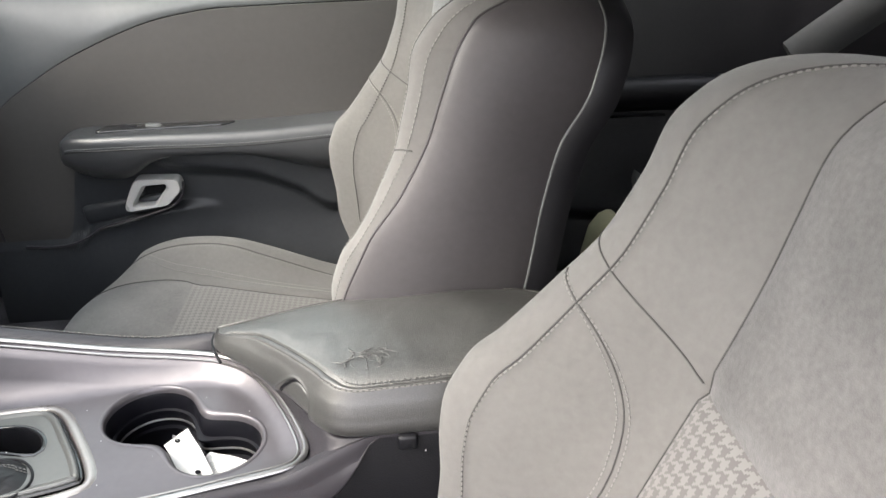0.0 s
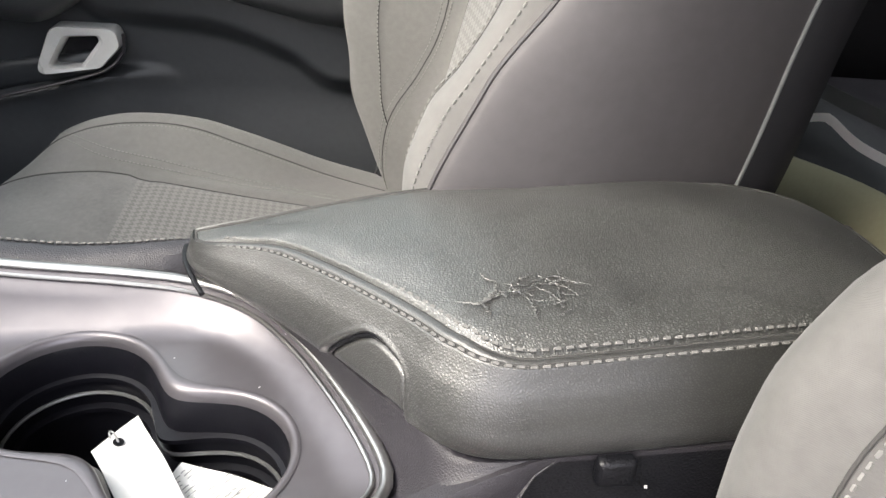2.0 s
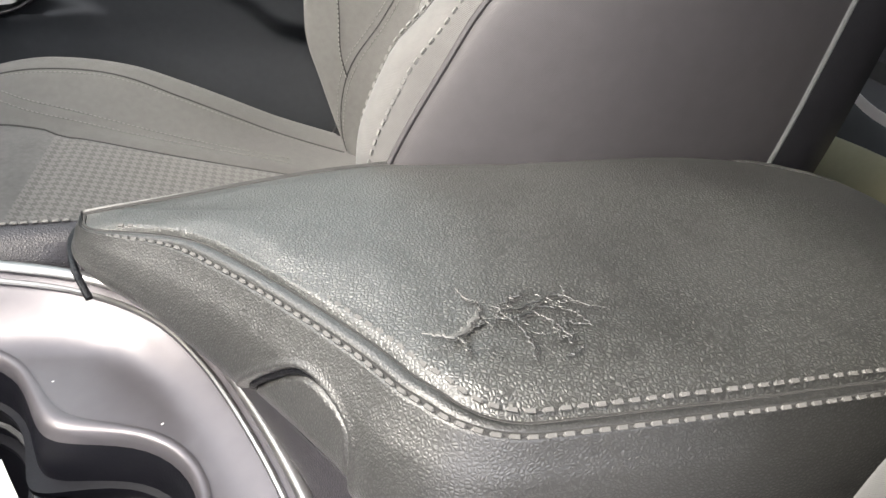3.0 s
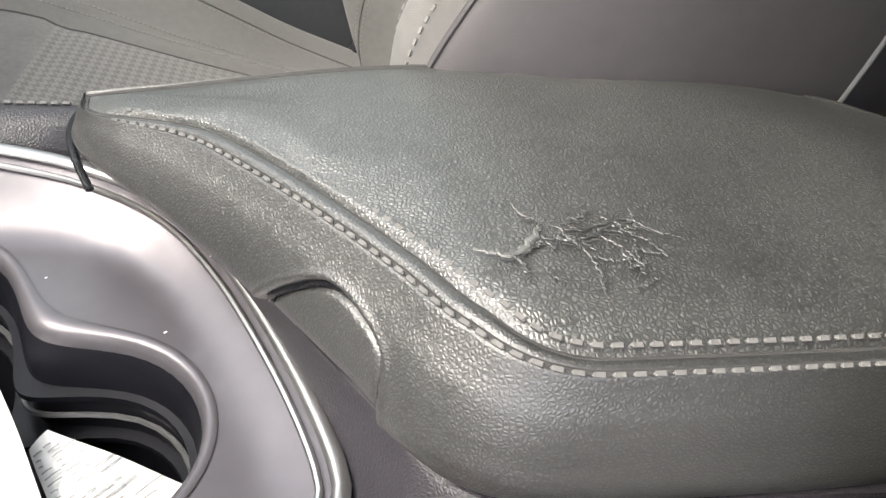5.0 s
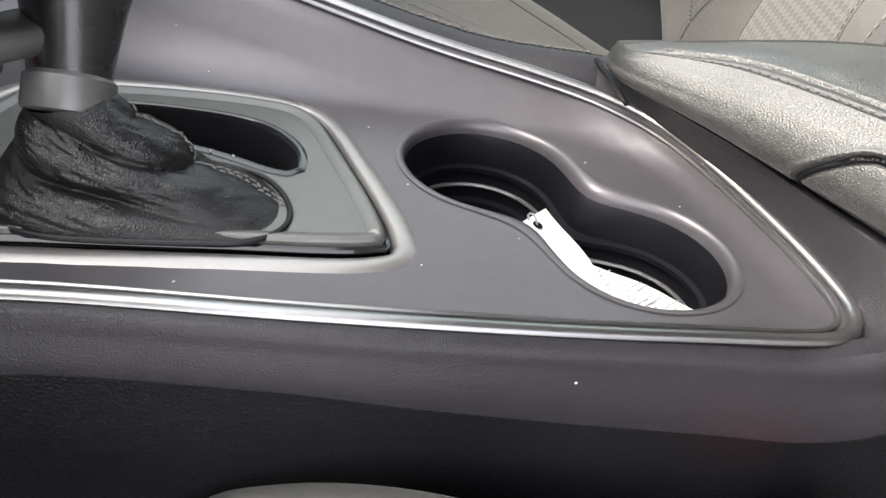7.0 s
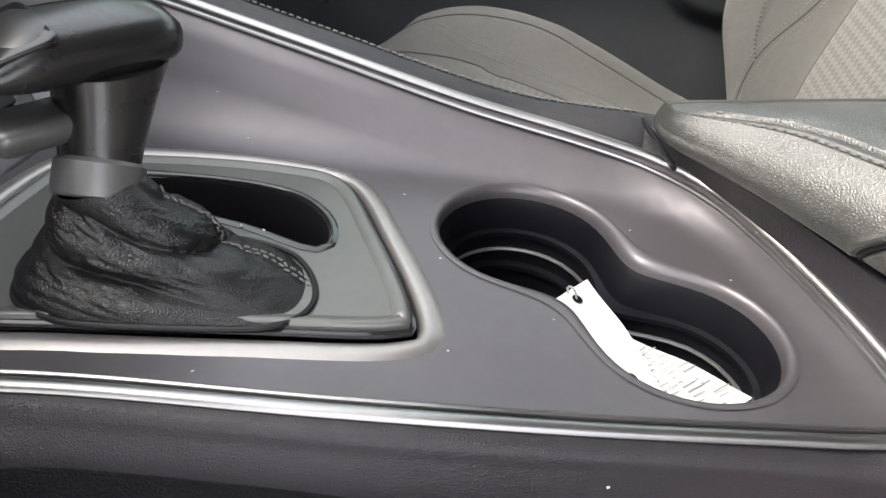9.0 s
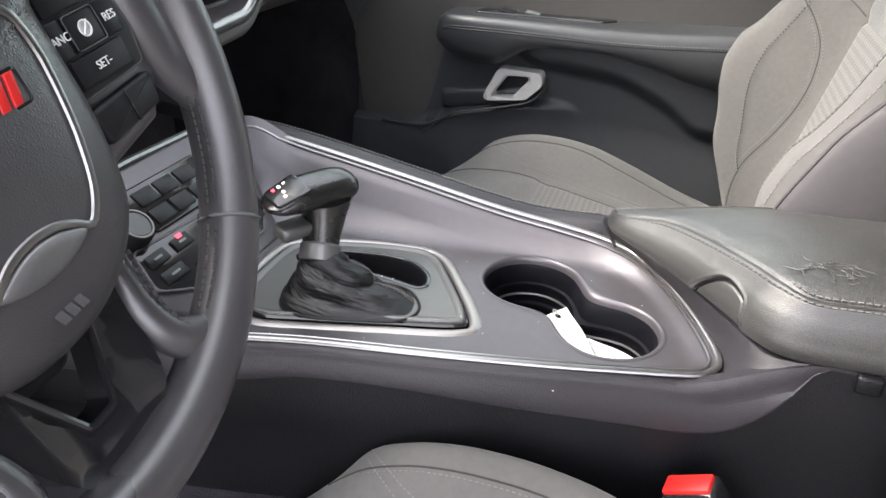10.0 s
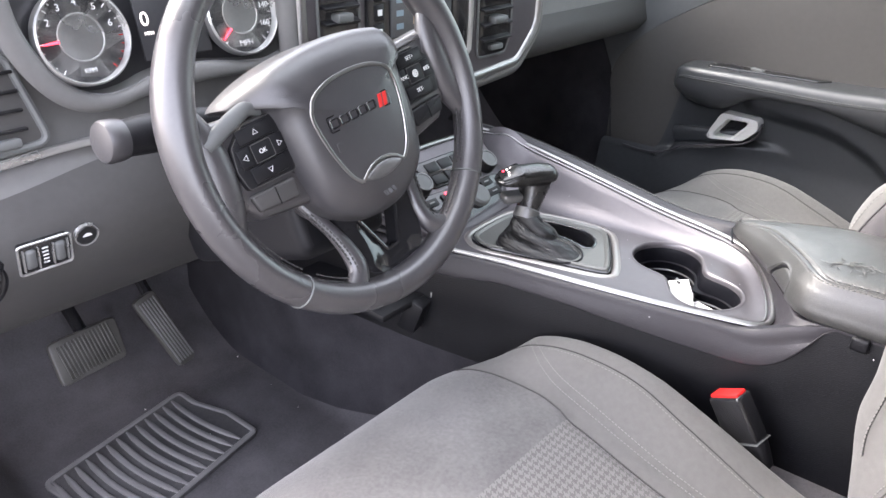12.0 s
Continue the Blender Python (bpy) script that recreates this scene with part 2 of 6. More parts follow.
def lerp_table(table, x):
    """Smooth value from a short table of (x, value), without overshoot."""
    n = len(table)
    if x <= table[0][0]:
        return table[0][1]
    if x >= table[-1][0]:
        return table[-1][1]
    i = max(k for k in range(n - 1) if table[k][0] <= x)

    def grade(k):
        return (table[k + 1][1] - table[k][1]) / (table[k + 1][0] - table[k][0])

    def slope(k):
        if k == 0 or k == n - 1:
            return grade(0 if k == 0 else n - 2)
        a, b = grade(k - 1), grade(k)
        return 0.0 if a * b <= 0 else 2 * a * b / (a + b)

    (a, va), (b, vb) = table[i], table[i + 1]
    h = b - a
    t = (x - a) / h
    return va * (2 * t ** 3 - 3 * t ** 2 + 1) + h * slope(i) * (t ** 3 - 2 * t ** 2 + t) + vb * (3 * t ** 2 - 2 * t ** 3) + h * slope(i + 1) * (t ** 3 - t ** 2)


def spline(points, n, closed=False):
    """n points, evenly spaced, on a Catmull-Rom curve through points."""
    p = [Vector(q) for q in points]
    k = len(p)
    dense = []
    for i in range(k if closed else k - 1):
        if closed:
            a, b, c, d = p[i - 1], p[i], p[(i + 1) % k], p[(i + 2) % k]
        else:
            a, b, c, d = p[max(i - 1, 0)], p[i], p[i + 1], p[min(i + 2, k - 1)]
        for j in range(16):
            t = j / 16
            dense.append(0.5 * ((2 * b) + (c - a) * t + (2 * a - 5 * b + 4 * c - d) * t * t + (3 * b - a - 3 * c + d) * t ** 3))
    dense.append(dense[0] if closed else p[-1])
    run = [0.0]
    for a, b in zip(dense, dense[1:]):
        run.append(run[-1] + (b - a).length)
    out, j = [], 0
    for i in range(n):
        want = run[-1] * i / (n if closed else n - 1)
        while j < len(run) - 2 and run[j + 1] < want:
            j += 1
        t = (want - run[j]) / max(1e-9, run[j + 1] - run[j])
        out.append(dense[j].lerp(dense[j + 1], min(1, max(0, t))))
    return out


def finish(bm, sharp=38):
    bmesh.ops.recalc_face_normals(bm, faces=bm.faces)
    for f in bm.faces:
        f.smooth = True
    for e in bm.edges:
        if len(e.link_faces) == 2 and e.calc_face_angle(0) > radians(sharp):
            e.smooth = False


def part(name, bm, material, parent=None, label="", kind="", sharp=38, keep=False):
    """One bmesh as one mesh object, under a thing or a part. The mesh is in the parent's space."""
    if not keep:
        finish(bm, sharp)
    me = bpy.data.meshes.new(name)
    bm.to_mesh(me)
    bm.free()
    me.materials.append(material)
    ob = new(name, me)
    if parent is not None:
        ob.parent = parent
    return tagged(ob, label, "", "", kind)


def thing(name, label, category, m=None, group="", kind=""):
    ob = new(name)
    ob.empty_display_size = 0.05
    if m is not None:
        ob.matrix_world = m
    return tagged(ob, label, category, group, kind)


def sheet(rows, closed=False, bm=None, cap=False, uv=0.0):
    """Quads between rows of points. closed: each row is a ring. cap: fills the first and last rings."""
    bm = bm or bmesh.new()
    v = [[bm.verts.new(q) for q in r] for r in rows]
    lay = bm.loops.layers.uv.new("UVMap") if uv else None
    for i in range(len(v) - 1):
        m = len(v[i])
        for j in range(m if closed else m - 1):
            k = (j + 1) % m
            try:
                f = bm.faces.new((v[i][j], v[i][k], v[i + 1][k], v[i + 1][j]))
            except ValueError:
                continue
    if cap:
        for r in ((v[-1],) if cap == "last" else (v[0], v[-1])):
            try:
                bm.faces.new(r)
            except ValueError:
                pass
    return bm


def sheet_uv(rows, per_metre):
    """A sheet with a UV map laid off along its own length and width, in threads."""
    bm = sheet(rows)
    bm.verts.ensure_lookup_table()
    lay = bm.loops.layers.uv.new("UVMap")
    n = len(rows[0])
    us, vs = {}, {}
    for i, r in enumerate(rows):
        for j, q in enumerate(r):
            du = sum((Vector(r[k]) - Vector(r[k - 1])).length for k in range(1, j + 1))
            half = sum((Vector(r[k]) - Vector(r[k - 1])).length for k in range(1, n)) / 2
            dv = sum((Vector(rows[k][n // 2]) - Vector(rows[k - 1][n // 2])).length for k in range(1, i + 1))
            us[i * n + j], vs[i * n + j] = (du - half) * per_metre, dv * per_metre
    bm.verts.index_update()
    for f in bm.faces:
        for lp in f.loops:
            lp[lay].uv = (us[lp.vert.index], vs[lp.vert.index])
    return bm


def thicken(bm, d):
    """Gives an open sheet a back and rims."""
    bmesh.ops.recalc_face_normals(bm, faces=bm.faces)
    bmesh.ops.solidify(bm, geom=bm.faces[:], thickness=d)
    return bm


def tube(points, radius, sides=8, closed=False, flat=1.0, up=(0, 0, 1), bm=None):
    """A swept round bar; flat squashes it along up. radius: a number or one per point."""
    pts = [Vector(q) for q in points]
    n = len(pts)
    rows = []
    for i, q in enumerate(pts):
        a = pts[i - 1] if (i or closed) else pts[0]
        b = pts[(i + 1) % n] if (i < n - 1 or closed) else pts[-1]
        d = (b - a).normalized()
        s = d.cross(Vector(up))
        s = s.normalized() if s.length > 1e-6 else Vector((1, 0, 0))
        w = s.cross(d)
        r = radius[i] if isinstance(radius, (list, tuple)) else radius
        rows.append([q + s * r * math.cos(2 * math.pi * k / sides) + w * r * flat * math.sin(2 * math.pi * k / sides) for k in range(sides)])
    if closed:
        rows.append(rows[0])
        bm = sheet(rows, True, bm)
        bmesh.ops.remove_doubles(bm, verts=bm.verts, dist=1e-6)
        return bm
    return sheet(rows, True, bm, cap=True)


def box(size, at=(0, 0, 0), bevel=0.0, segments=2, rot=None, bm=None):
    bm = bm or bmesh.new()
    m = Matrix.Translation(at) @ (rot.to_4x4() if rot else Matrix()) @ Matrix.Diagonal((*size, 1))
    made = bmesh.ops.create_cube(bm, size=1, matrix=m)
    if bevel:
        es = list({e for v in made["verts"] for e in v.link_edges})
        bmesh.ops.bevel(bm, geom=es, offset=bevel, segments=segments, profile=0.5, affect="EDGES")
    return bm


def lathe(profile, sides=32, bm=None):
    """Revolves (radius, z) pairs about z."""
    rows = [[(r * math.cos(2 * math.pi * k / sides), r * math.sin(2 * math.pi * k / sides), z) for k in range(sides)] for r, z in profile]
    return sheet(rows, True, bm, cap=True)


def slab(outline, z0, z1, bevel=0.0, bm=None):
    """A plate with the given outline in x and y, its upper rim rounded."""
    bm = bm or bmesh.new()
    pts = [Vector((q[0], q[1])) for q in outline]
    n = len(pts)
    c = sum(pts, Vector((0, 0))) / n
    area = sum(pts[i - 1].x * pts[i].y - pts[i].x * pts[i - 1].y for i in range(n))
    rings = [(0, z0), (0, z1 - bevel)]
    if bevel:
        rings += [(bevel * (1 - math.cos(a)), z1 - bevel + bevel * math.sin(a)) for a in (math.pi / 6, math.pi / 3, math.pi / 2)]
    rows = []
    for d, z in rings:
        row = []
        for i in range(n):
            t = (pts[(i + 1) % n] - pts[i - 1]).normalized()
            inward = Vector((-t.y, t.x)) * (1 if area > 0 else -1)
            q = pts[i] + inward * d
            row.append((q.x, q.y, z))
        rows.append(row)
    return sheet(rows, True, bm, cap=True)


def rounded(pts, r, seg=5):
    """A closed outline with its corners rounded; r: one radius or one per corner."""
    out = []
    n = len(pts)
    for i in range(n):
        a, b, c = Vector(pts[i - 1]), Vector(pts[i]), Vector(pts[(i + 1) % n])
        rr = r[i] if isinstance(r, (list, tuple)) else r
        u, v = (a - b).normalized(), (c - b).normalized()
        half = u.angle(v) / 2
        d = min(rr / math.tan(half), (a - b).length * 0.48, (c - b).length * 0.48)
        p, q = b + u * d, b + v * d
        for k in range(seg + 1):
            t = k / seg
            out.append(tuple((1 - t) ** 2 * p + 2 * t * (1 - t) * b + t * t * q))
    return out


def stitches(points, step=0.0055, length=0.0038, radius=0.0008, lift=(0, 0, 0), bm=None):
    """Short thread stitches in a row."""
    bm = bm or bmesh.new()
    pts = [Vector(q) + Vector(lift) for q in points]
    run = [0.0]
    for a, b in zip(pts, pts[1:]):
        run.append(run[-1] + (b - a).length)
    count = int(run[-1] / step)
    j = 0
    for i in range(count):
        want = (i + 0.5) * step
        while j < len(run) - 2 and run[j + 1] < want:
            j += 1
        d = (pts[j + 1] - pts[j]).normalized()
        c = pts[j] + d * (want - run[j])
        s = d.cross(Vector((0.3, 0.2, 1))).normalized()
        w = d.cross(s)
        ends = [bm.verts.new(c + d * length / 2 * e) for e in (-1, 1)]
        r0, r1 = ([bm.verts.new(c + d * length * e + (s * math.cos(k * math.pi / 2) + w * math.sin(k * math.pi / 2)) * radius) for k in range(4)] for e in (-0.33, 0.33))
        for k in range(4):
            j2 = (k + 1) % 4
            bm.faces.new((ends[0], r0[k], r0[j2]))
            bm.faces.new((r0[k], r1[k], r1[j2], r0[j2]))
            bm.faces.new((ends[1], r1[j2], r1[k]))
    return bm


def letters(text, size, m, material, parent, name="lettering", depth=0.0003):
    """Raised writing in the built-in font."""
    cu = bpy.data.curves.new(name, "FONT")
    cu.body, cu.size, cu.extrude, cu.align_x, cu.align_y = text, size, depth, "CENTER", "CENTER"
    tmp = bpy.data.objects.new(name, cu)
    scene.collection.objects.link(tmp)
    dg = bpy.context.evaluated_depsgraph_get()
    me = bpy.data.meshes.new_from_object(tmp.evaluated_get(dg))
    bpy.data.objects.remove(tmp)
    me.materials.clear()
    me.materials.append(material)
    ob = new(name, me)
    ob.parent = parent
    ob.matrix_local = m
    return ob


# ---- ground, floor and car body ----
def structure(name, bm, material, label):
    return tagged(part(name, bm, material), label, name.split("_")[0], "", "structure")


structure("ground", box((60, 60, 0.2), (0, 0, -0.5)), M_GROUND, "grey asphalt ground under and round the car")

# The footwell floor, rising to the toe board in front and to the heel board behind.
FLOOR_X = [(-1.45, 0.42), (-1.25, 0.28), (-1.08, 0.10), (-0.98, 0.03), (-0.88, 0.0), (-0.3, 0.0), (0.0, 0.005), (0.45, 0.02), (0.62, 0.05), (0.75, 0.07), (1.35, 0.08)]


def floor_height(x, y):
    tunnel = 0.17 * (1 - smoothstep(0.10, 0.24, abs(y - 0.0)))
    sill = 0.10 * smoothstep(0.66, 0.76, abs(y))
    return lerp_table(FLOOR_X, x) + tunnel + sill


structure("floor", thicken(sheet([[(x, y, floor_height(x, y)) for y in np.linspace(-0.80, 0.82, 82)] for x in np.linspace(-1.45, 1.35, 90)]), 0.02), M_CARPET_LIT, "black carpeted car floor with a raised centre tunnel")

# Roof, pillars and side walls close the cabin round the view; windscreen, side windows and the driver's doorway stay open.
structure("ceiling", thicken(sheet([[(x, y, 1.04 - 0.08 * (y / 0.64) ** 4 - 0.05 * smoothstep(0.5, 1.4, x)) for y in np.linspace(-0.64, 0.64, 16)] for x in np.linspace(-0.22, 1.40, 12)]), -0.04), M_HEAD, "pale grey cloth headliner under the roof")
structure("wall_rear", box((0.06, 1.64, 1.1), (1.40, 0, 0.50), 0.01), M_PLASTIC, "dark wall behind the rear seat")
structure("wall_front", box((0.06, 1.64, 0.95), (-1.46, 0, 0.20), 0.01), M_CARPET_LIT, "dark firewall ahead of the pedals")
structure("wall_passenger", box((2.8, 0.05, 0.85), (0.0, 0.90, 0.22), 0.01), M_BODY, "grey painted body side outside the door trim")
structure("wall_quarter", box((0.80, 0.05, 0.45), (1.0, 0.82, 0.85), 0.01), M_PLASTIC, "dark quarter trim above the rear armrest ledge")
structure("wall_driver", box((0.75, 0.05, 1.1), (1.05, -0.80, 0.5), 0.01), M_VINYL, "dark trim panel behind the driver's doorway")
structure("wall_kick_passenger", box((0.80, 0.03, 0.75), (-1.06, 0.815, 0.28), 0.01), M_CARPET_SHADED, "dark kick panel ahead of the passenger door")
structure("wall_kick", box((0.60, 0.05, 0.8), (-1.17, -0.82, 0.22), 0.01), M_CARPET_SHADED, "dark kick panel beside the pedals")
for side in (-1, 1):
    bm = tube(spline([(-1.05, side * 0.78, 0.72), (-0.6, side * 0.72, 0.90), (-0.12, side * 0.62, 1.02), (0.5, side * 0.60, 1.02), (1.2, side * 0.58, 0.95)], 24), 0.045, 10)
    structure("trim_rail", bm, M_HEAD, "grey roof rail trim beside the windscreen")
structure("wall_cowl", box((0.5, 1.5, 0.06), (-1.22, 0, 0.70), 0.02), M_PLASTIC, "dark cowl under the windscreen")

structure("windscreen", sheet([[(-1.0 + 0.78 * t, y * (0.70 - 0.10 * t), 0.745 + 0.285 * t + 0.012 * math.sin(math.pi * t)) for y in np.linspace(-1, 1, 14)] for t in np.linspace(0, 1, 10)]), M_WINDSCREEN, "green-tinted windscreen glass")
structure("window_passenger", sheet([[(x, 0.835 - 0.20 * t - 0.02 * t * t, 0.715 + 0.30 * t) for x in np.linspace(-0.95, 0.60, 14)] for t in np.linspace(0, 1, 8)]), M_WINDOW, "green-tinted passenger side window")

# ---- centre console ----
console = thing("centre_console", "dark grey centre console with silver trim and twin cup holders", "console")
LOOP = [(-0.66, -0.203, 0.372), (-0.53, -0.183, 0.369), (-0.436, -0.161, 0.366), (-0.35, -0.137, 0.365), (-0.25, -0.118, 0.365), (-0.15, -0.097, 0.365), (-0.08, -0.081, 0.366), (-0.048, -0.074, 0.367), (-0.026, -0.067, 0.368), (-0.016, -0.052, 0.369), (-0.019, -0.03, 0.370), (-0.036, 0.012, 0.372), (-0.062, 0.06, 0.375), (-0.09, 0.092, 0.380), (-0.125, 0.109, 0.385), (-0.17, 0.115, 0.390), (-0.25, 0.117, 0.399), (-0.35, 0.118, 0.416), (-0.45, 0.118, 0.433), (-0.53, 0.115, 0.446), (-0.585, 0.10, 0.455)]
loop = spline(LOOP, 150)
RAIL_Z = [(-0.66, 0.462), (-0.53, 0.446), (-0.45, 0.433), (-0.35, 0.416), (-0.25, 0.399), (-0.17, 0.390), (-0.1, 0.381), (0, 0.37)]


def driver_edge(x):
    return lerp_table([(-0.70, -0.21), (-0.53, -0.183), (-0.436, -0.161), (-0.35, -0.137), (-0.25, -0.118), (-0.15, -0.097), (-0.05, -0.076), (0.0, -0.071), (0.06, -0.070), (0.32, -0.066)], x)


def plate_height(x, y):
    rise = lerp_table(RAIL_Z, x) - 0.364
    start = lerp_table([(-0.5, 0.052), (-0.33, 0.066), (-0.2, 0.088), (-0.1, 0.09)], x)
    z = 0.362 + rise * smoothstep(start, 0.128, y) ** 1.2
    z += 0.03 * smoothstep(-0.46, -0.56, x)
    near = min(loop, key=lambda q: (q.x - x) ** 2 + (q.y - y) ** 2)
    d = math.hypot(near.x - x, near.y - y)
    return z + max(0, near.z - 0.0015 - z) * smoothstep(0.026, 0.0, d)


# Cup openings: two overlapping rounds with a waist.
CUPS = [((-0.191, 0.0385), 0.0495), ((-0.1095, -0.0185), 0.0475)]


def cup_outline(grow, n=96):
    mid = Vector((-0.150, 0.010))
    out = []
    for k in range(n):
        a = 2 * math.pi * k / n
        d = Vector((math.cos(a), math.sin(a)))

        def field(r):
            q = mid + d * r
            f = [((q - Vector(c)).length - rad - grow) for c, rad in CUPS]
            h = max(0, 0.046 - abs(f[0] - f[1])) / 0.046
            return min(f) - h * h * 0.046 * 0.25

        lo, hi = 0.0, 0.14
        for _ in range(30):
            m = (lo + hi) / 2
            lo, hi = (m, hi) if field(m) < 0 else (lo, m)
        q = mid + d * lo
        out.append((q.x, q.y))
    return out


BEZEL = [(-0.447, -0.092), (-0.452, -0.055), (-0.452, 0.0), (-0.440, 0.026), (-0.395, 0.045), (-0.335, 0.057), (-0.295, 0.052), (-0.262, 0.008), (-0.228, -0.052), (-0.236, -0.071), (-0.30, -0.090), (-0.365, -0.108), (-0.405, -0.118), (-0.432, -0.110)]
bezel = [(q.x, q.y) for q in spline([(*q, 0) for q in BEZEL], 90, True)]


def inside(q, poly):
    x, y = q
    hit = False
    for (x0, y0), (x1, y1) in zip(poly, poly[1:] + poly[:1]):
        if (y0 > y) != (y1 > y) and x < (x1 - x0) * (y - y0) / (y1 - y0) + x0:
            hit = not hit
    return hit


def pierced(outer, holes, height, step, drop=0.012, extra=()):
    """A curved plate with holes; the rims of plate and holes turn down."""
    from mathutils.geometry import delaunay_2d_cdt
    verts, edges = [], []
    for ring in [outer] + holes:
        s = len(verts)
        verts += [Vector(q) for q in ring]
        edges += [(s + i, s + (i + 1) % len(ring)) for i in range(len(ring))]
    xs, ys = [q[0] for q in outer], [q[1] for q in outer]
    verts += [Vector(q) for q in extra]
    near = [Vector(q) for ring in [outer] + holes for q in ring] + [Vector(q) for q in extra]
    for x in np.arange(min(xs), max(xs), step):
        for y in np.arange(min(ys), max(ys), step):
            q = (float(x), float(y))
            if inside(q, outer) and not any(inside(q, h) for h in holes) and min((n - Vector(q)).length_squared for n in near) > (step * 0.5) ** 2:
                verts.append(Vector(q))
    vs, es, fs, *_ = delaunay_2d_cdt(verts, edges, [], 0, 1e-5)
    bm = bmesh.new()
    made = [bm.verts.new((q.x, q.y, height(q.x, q.y))) for q in vs]
    for f in fs:
        c = sum((vs[i] for i in f), Vector((0, 0))) / len(f)
        if inside(c, outer) and not any(inside(c, h) for h in holes):
            bm.faces.new([made[i] for i in f])
    loose = [v for v in bm.verts if not v.link_faces]
    bmesh.ops.delete(bm, geom=loose, context="VERTS")
    rim = [e for e in bm.edges if len(e.link_faces) == 1]
    ext = bmesh.ops.extrude_edge_only(bm, edges=rim)
    for v in [g for g in ext["geom"] if isinstance(g, bmesh.types.BMVert)]:
        v.co.z -= drop
    return bm


plate_outer = [(q.x, q.y) for q in loop] + [(-0.60, 0.06), (-0.62, 0.0), (-0.64, -0.08)]
cup_ring = cup_outline(0.0)
part("trim_plate", pierced(plate_outer, [cup_ring, bezel], plate_height, 0.009, 0.010), M_SATIN, console, "satin silver console trim plate", sharp=60)
# A rounded lip turns from the plate into the cups.
lip_rows = []
for g, dz in ((0.0035, 0.0006), (0.0015, 0.0012), (-0.001, 0.0), (-0.002, -0.004), (-0.0025, -0.012)):
    lip_rows.append([(x, y, plate_height(x, y) + dz) for x, y in cup_outline(g)])
part("cup_rim", sheet(lip_rows, True), M_SATIN, console, sharp=70)
well_rows = []
for g, z in ((-0.0018, 0.356), (-0.004, 0.350), (-0.0045, 0.335), (-0.0075, 0.334), (-0.0075, 0.331), (-0.005, 0.330), (-0.0055, 0.312), (-0.010, 0.311), (-0.010, 0.308), (-0.0065, 0.306), (-0.009, 0.262), (-0.014, 0.256), (-0.045, 0.255)):
    well_rows.append([(x, y, z) for x, y in cup_outline(g)])
part("cup_well", sheet(well_rows, True, cap="last"), M_WELL, console, "black rubber-lined twin cup well", sharp=50)
for zz, gg, rr in ((0.3320, -0.0065, 0.0006), (0.3215, -0.0068, 0.0013)):
    part("well_ring", tube([(x, y, zz) for x, y in cup_outline(gg, 72)], rr, 6, True), M_COLLAR, console)

part("chrome_strip", tube(loop, 0.0034, 10, flat=0.8), M_CHROME, console, "bright chrome edge strip round the plate")
inner_loop = []
for i, q in enumerate(loop):
    t = (loop[min(i + 1, 149)] - loop[max(i - 1, 0)]).normalized()
    n = Vector((-t.y, t.x, 0)).normalized()
    p = q + n * 0.0072
    inner_loop.append(Vector((p.x, p.y, plate_height(p.x, p.y) + 0.0008)))
part("inner_strip", tube(inner_loop, 0.0015, 8), M_CHROME, console)

# Driver's side: a soft shoulder under the chrome, then a dark lower panel.
XS = np.linspace(-1.05, 0.34, 110)
XU = np.linspace(-1.05, 0.34, 130)


def side_top(x):
    return 0.3645 + 0.038 * smoothstep(-0.05, 0.06, x)


def side_seam(x):
    return lerp_table([(-0.7, 0.330), (-0.42, 0.333), (-0.34, 0.340), (-0.26, 0.339), (-0.19, 0.333), (-0.123, 0.328), (-0.08, 0.325), (-0.04, 0.324), (-0.015, 0.327), (0.007, 0.337), (0.03, 0.362), (0.046, 0.388), (0.057, 0.4015), (0.34, 0.4016)], x)


rows = []
for x in XU:
    e, zt, zs = driver_edge(x), side_top(x), side_seam(x)
    fade = smoothstep(0.0, 0.030, zt - zs) * (1 - 0.45 * smoothstep(-0.05, 0.05, x))
    rr = min(zt - zs, 0.008 + 0.016 * smoothstep(-0.06, 0.0, x)) * 0.9 + 0.0003
    row = [(x, e + 0.004, zt - 0.001)]
    for k in range(1, 6):
        a = k / 5 * math.pi / 2
        row.append((x, e - 0.004 - 0.008 * fade * math.sin(a), zt - rr * (1 - math.cos(a))))
    for k in range(1, 9):
        z = zt - rr + (zs - zt + rr) * k / 8
        row.append((x, e - 0.004 - 0.008 * fade - 0.006 * fade * math.sin(math.pi * min(1, k / 8) * 0.5), min(z, zt - rr)))
    row += [(x, e - 0.004 - 0.0125 * fade, min(zs, zt - rr) - 0.0016), (x, e - 0.003 - 0.007 * fade, min(zs, zt - rr) - 0.0018)]
    rows.append(row)
part("side_shoulder", sheet(rows), M_SOFT, console, "dark grey soft-touch side of the console")
rows = []
for x in XS:
    e, zs = driver_edge(x), side_seam(x) - 0.001
    rows.append([(x, e + 0.03, zs + 0.0005)] + [(x, e - 0.0150 + 0.0085 * smoothstep(-0.05, 0.05, x) + 0.003 * (k == 0) - 0.016 * (k / 12) ** 2, zs - (zs - 0.02) * k / 12) for k in range(13)])
part("lower_side_panel", sheet(rows), M_VINYL, console, "black grained lower side panel")
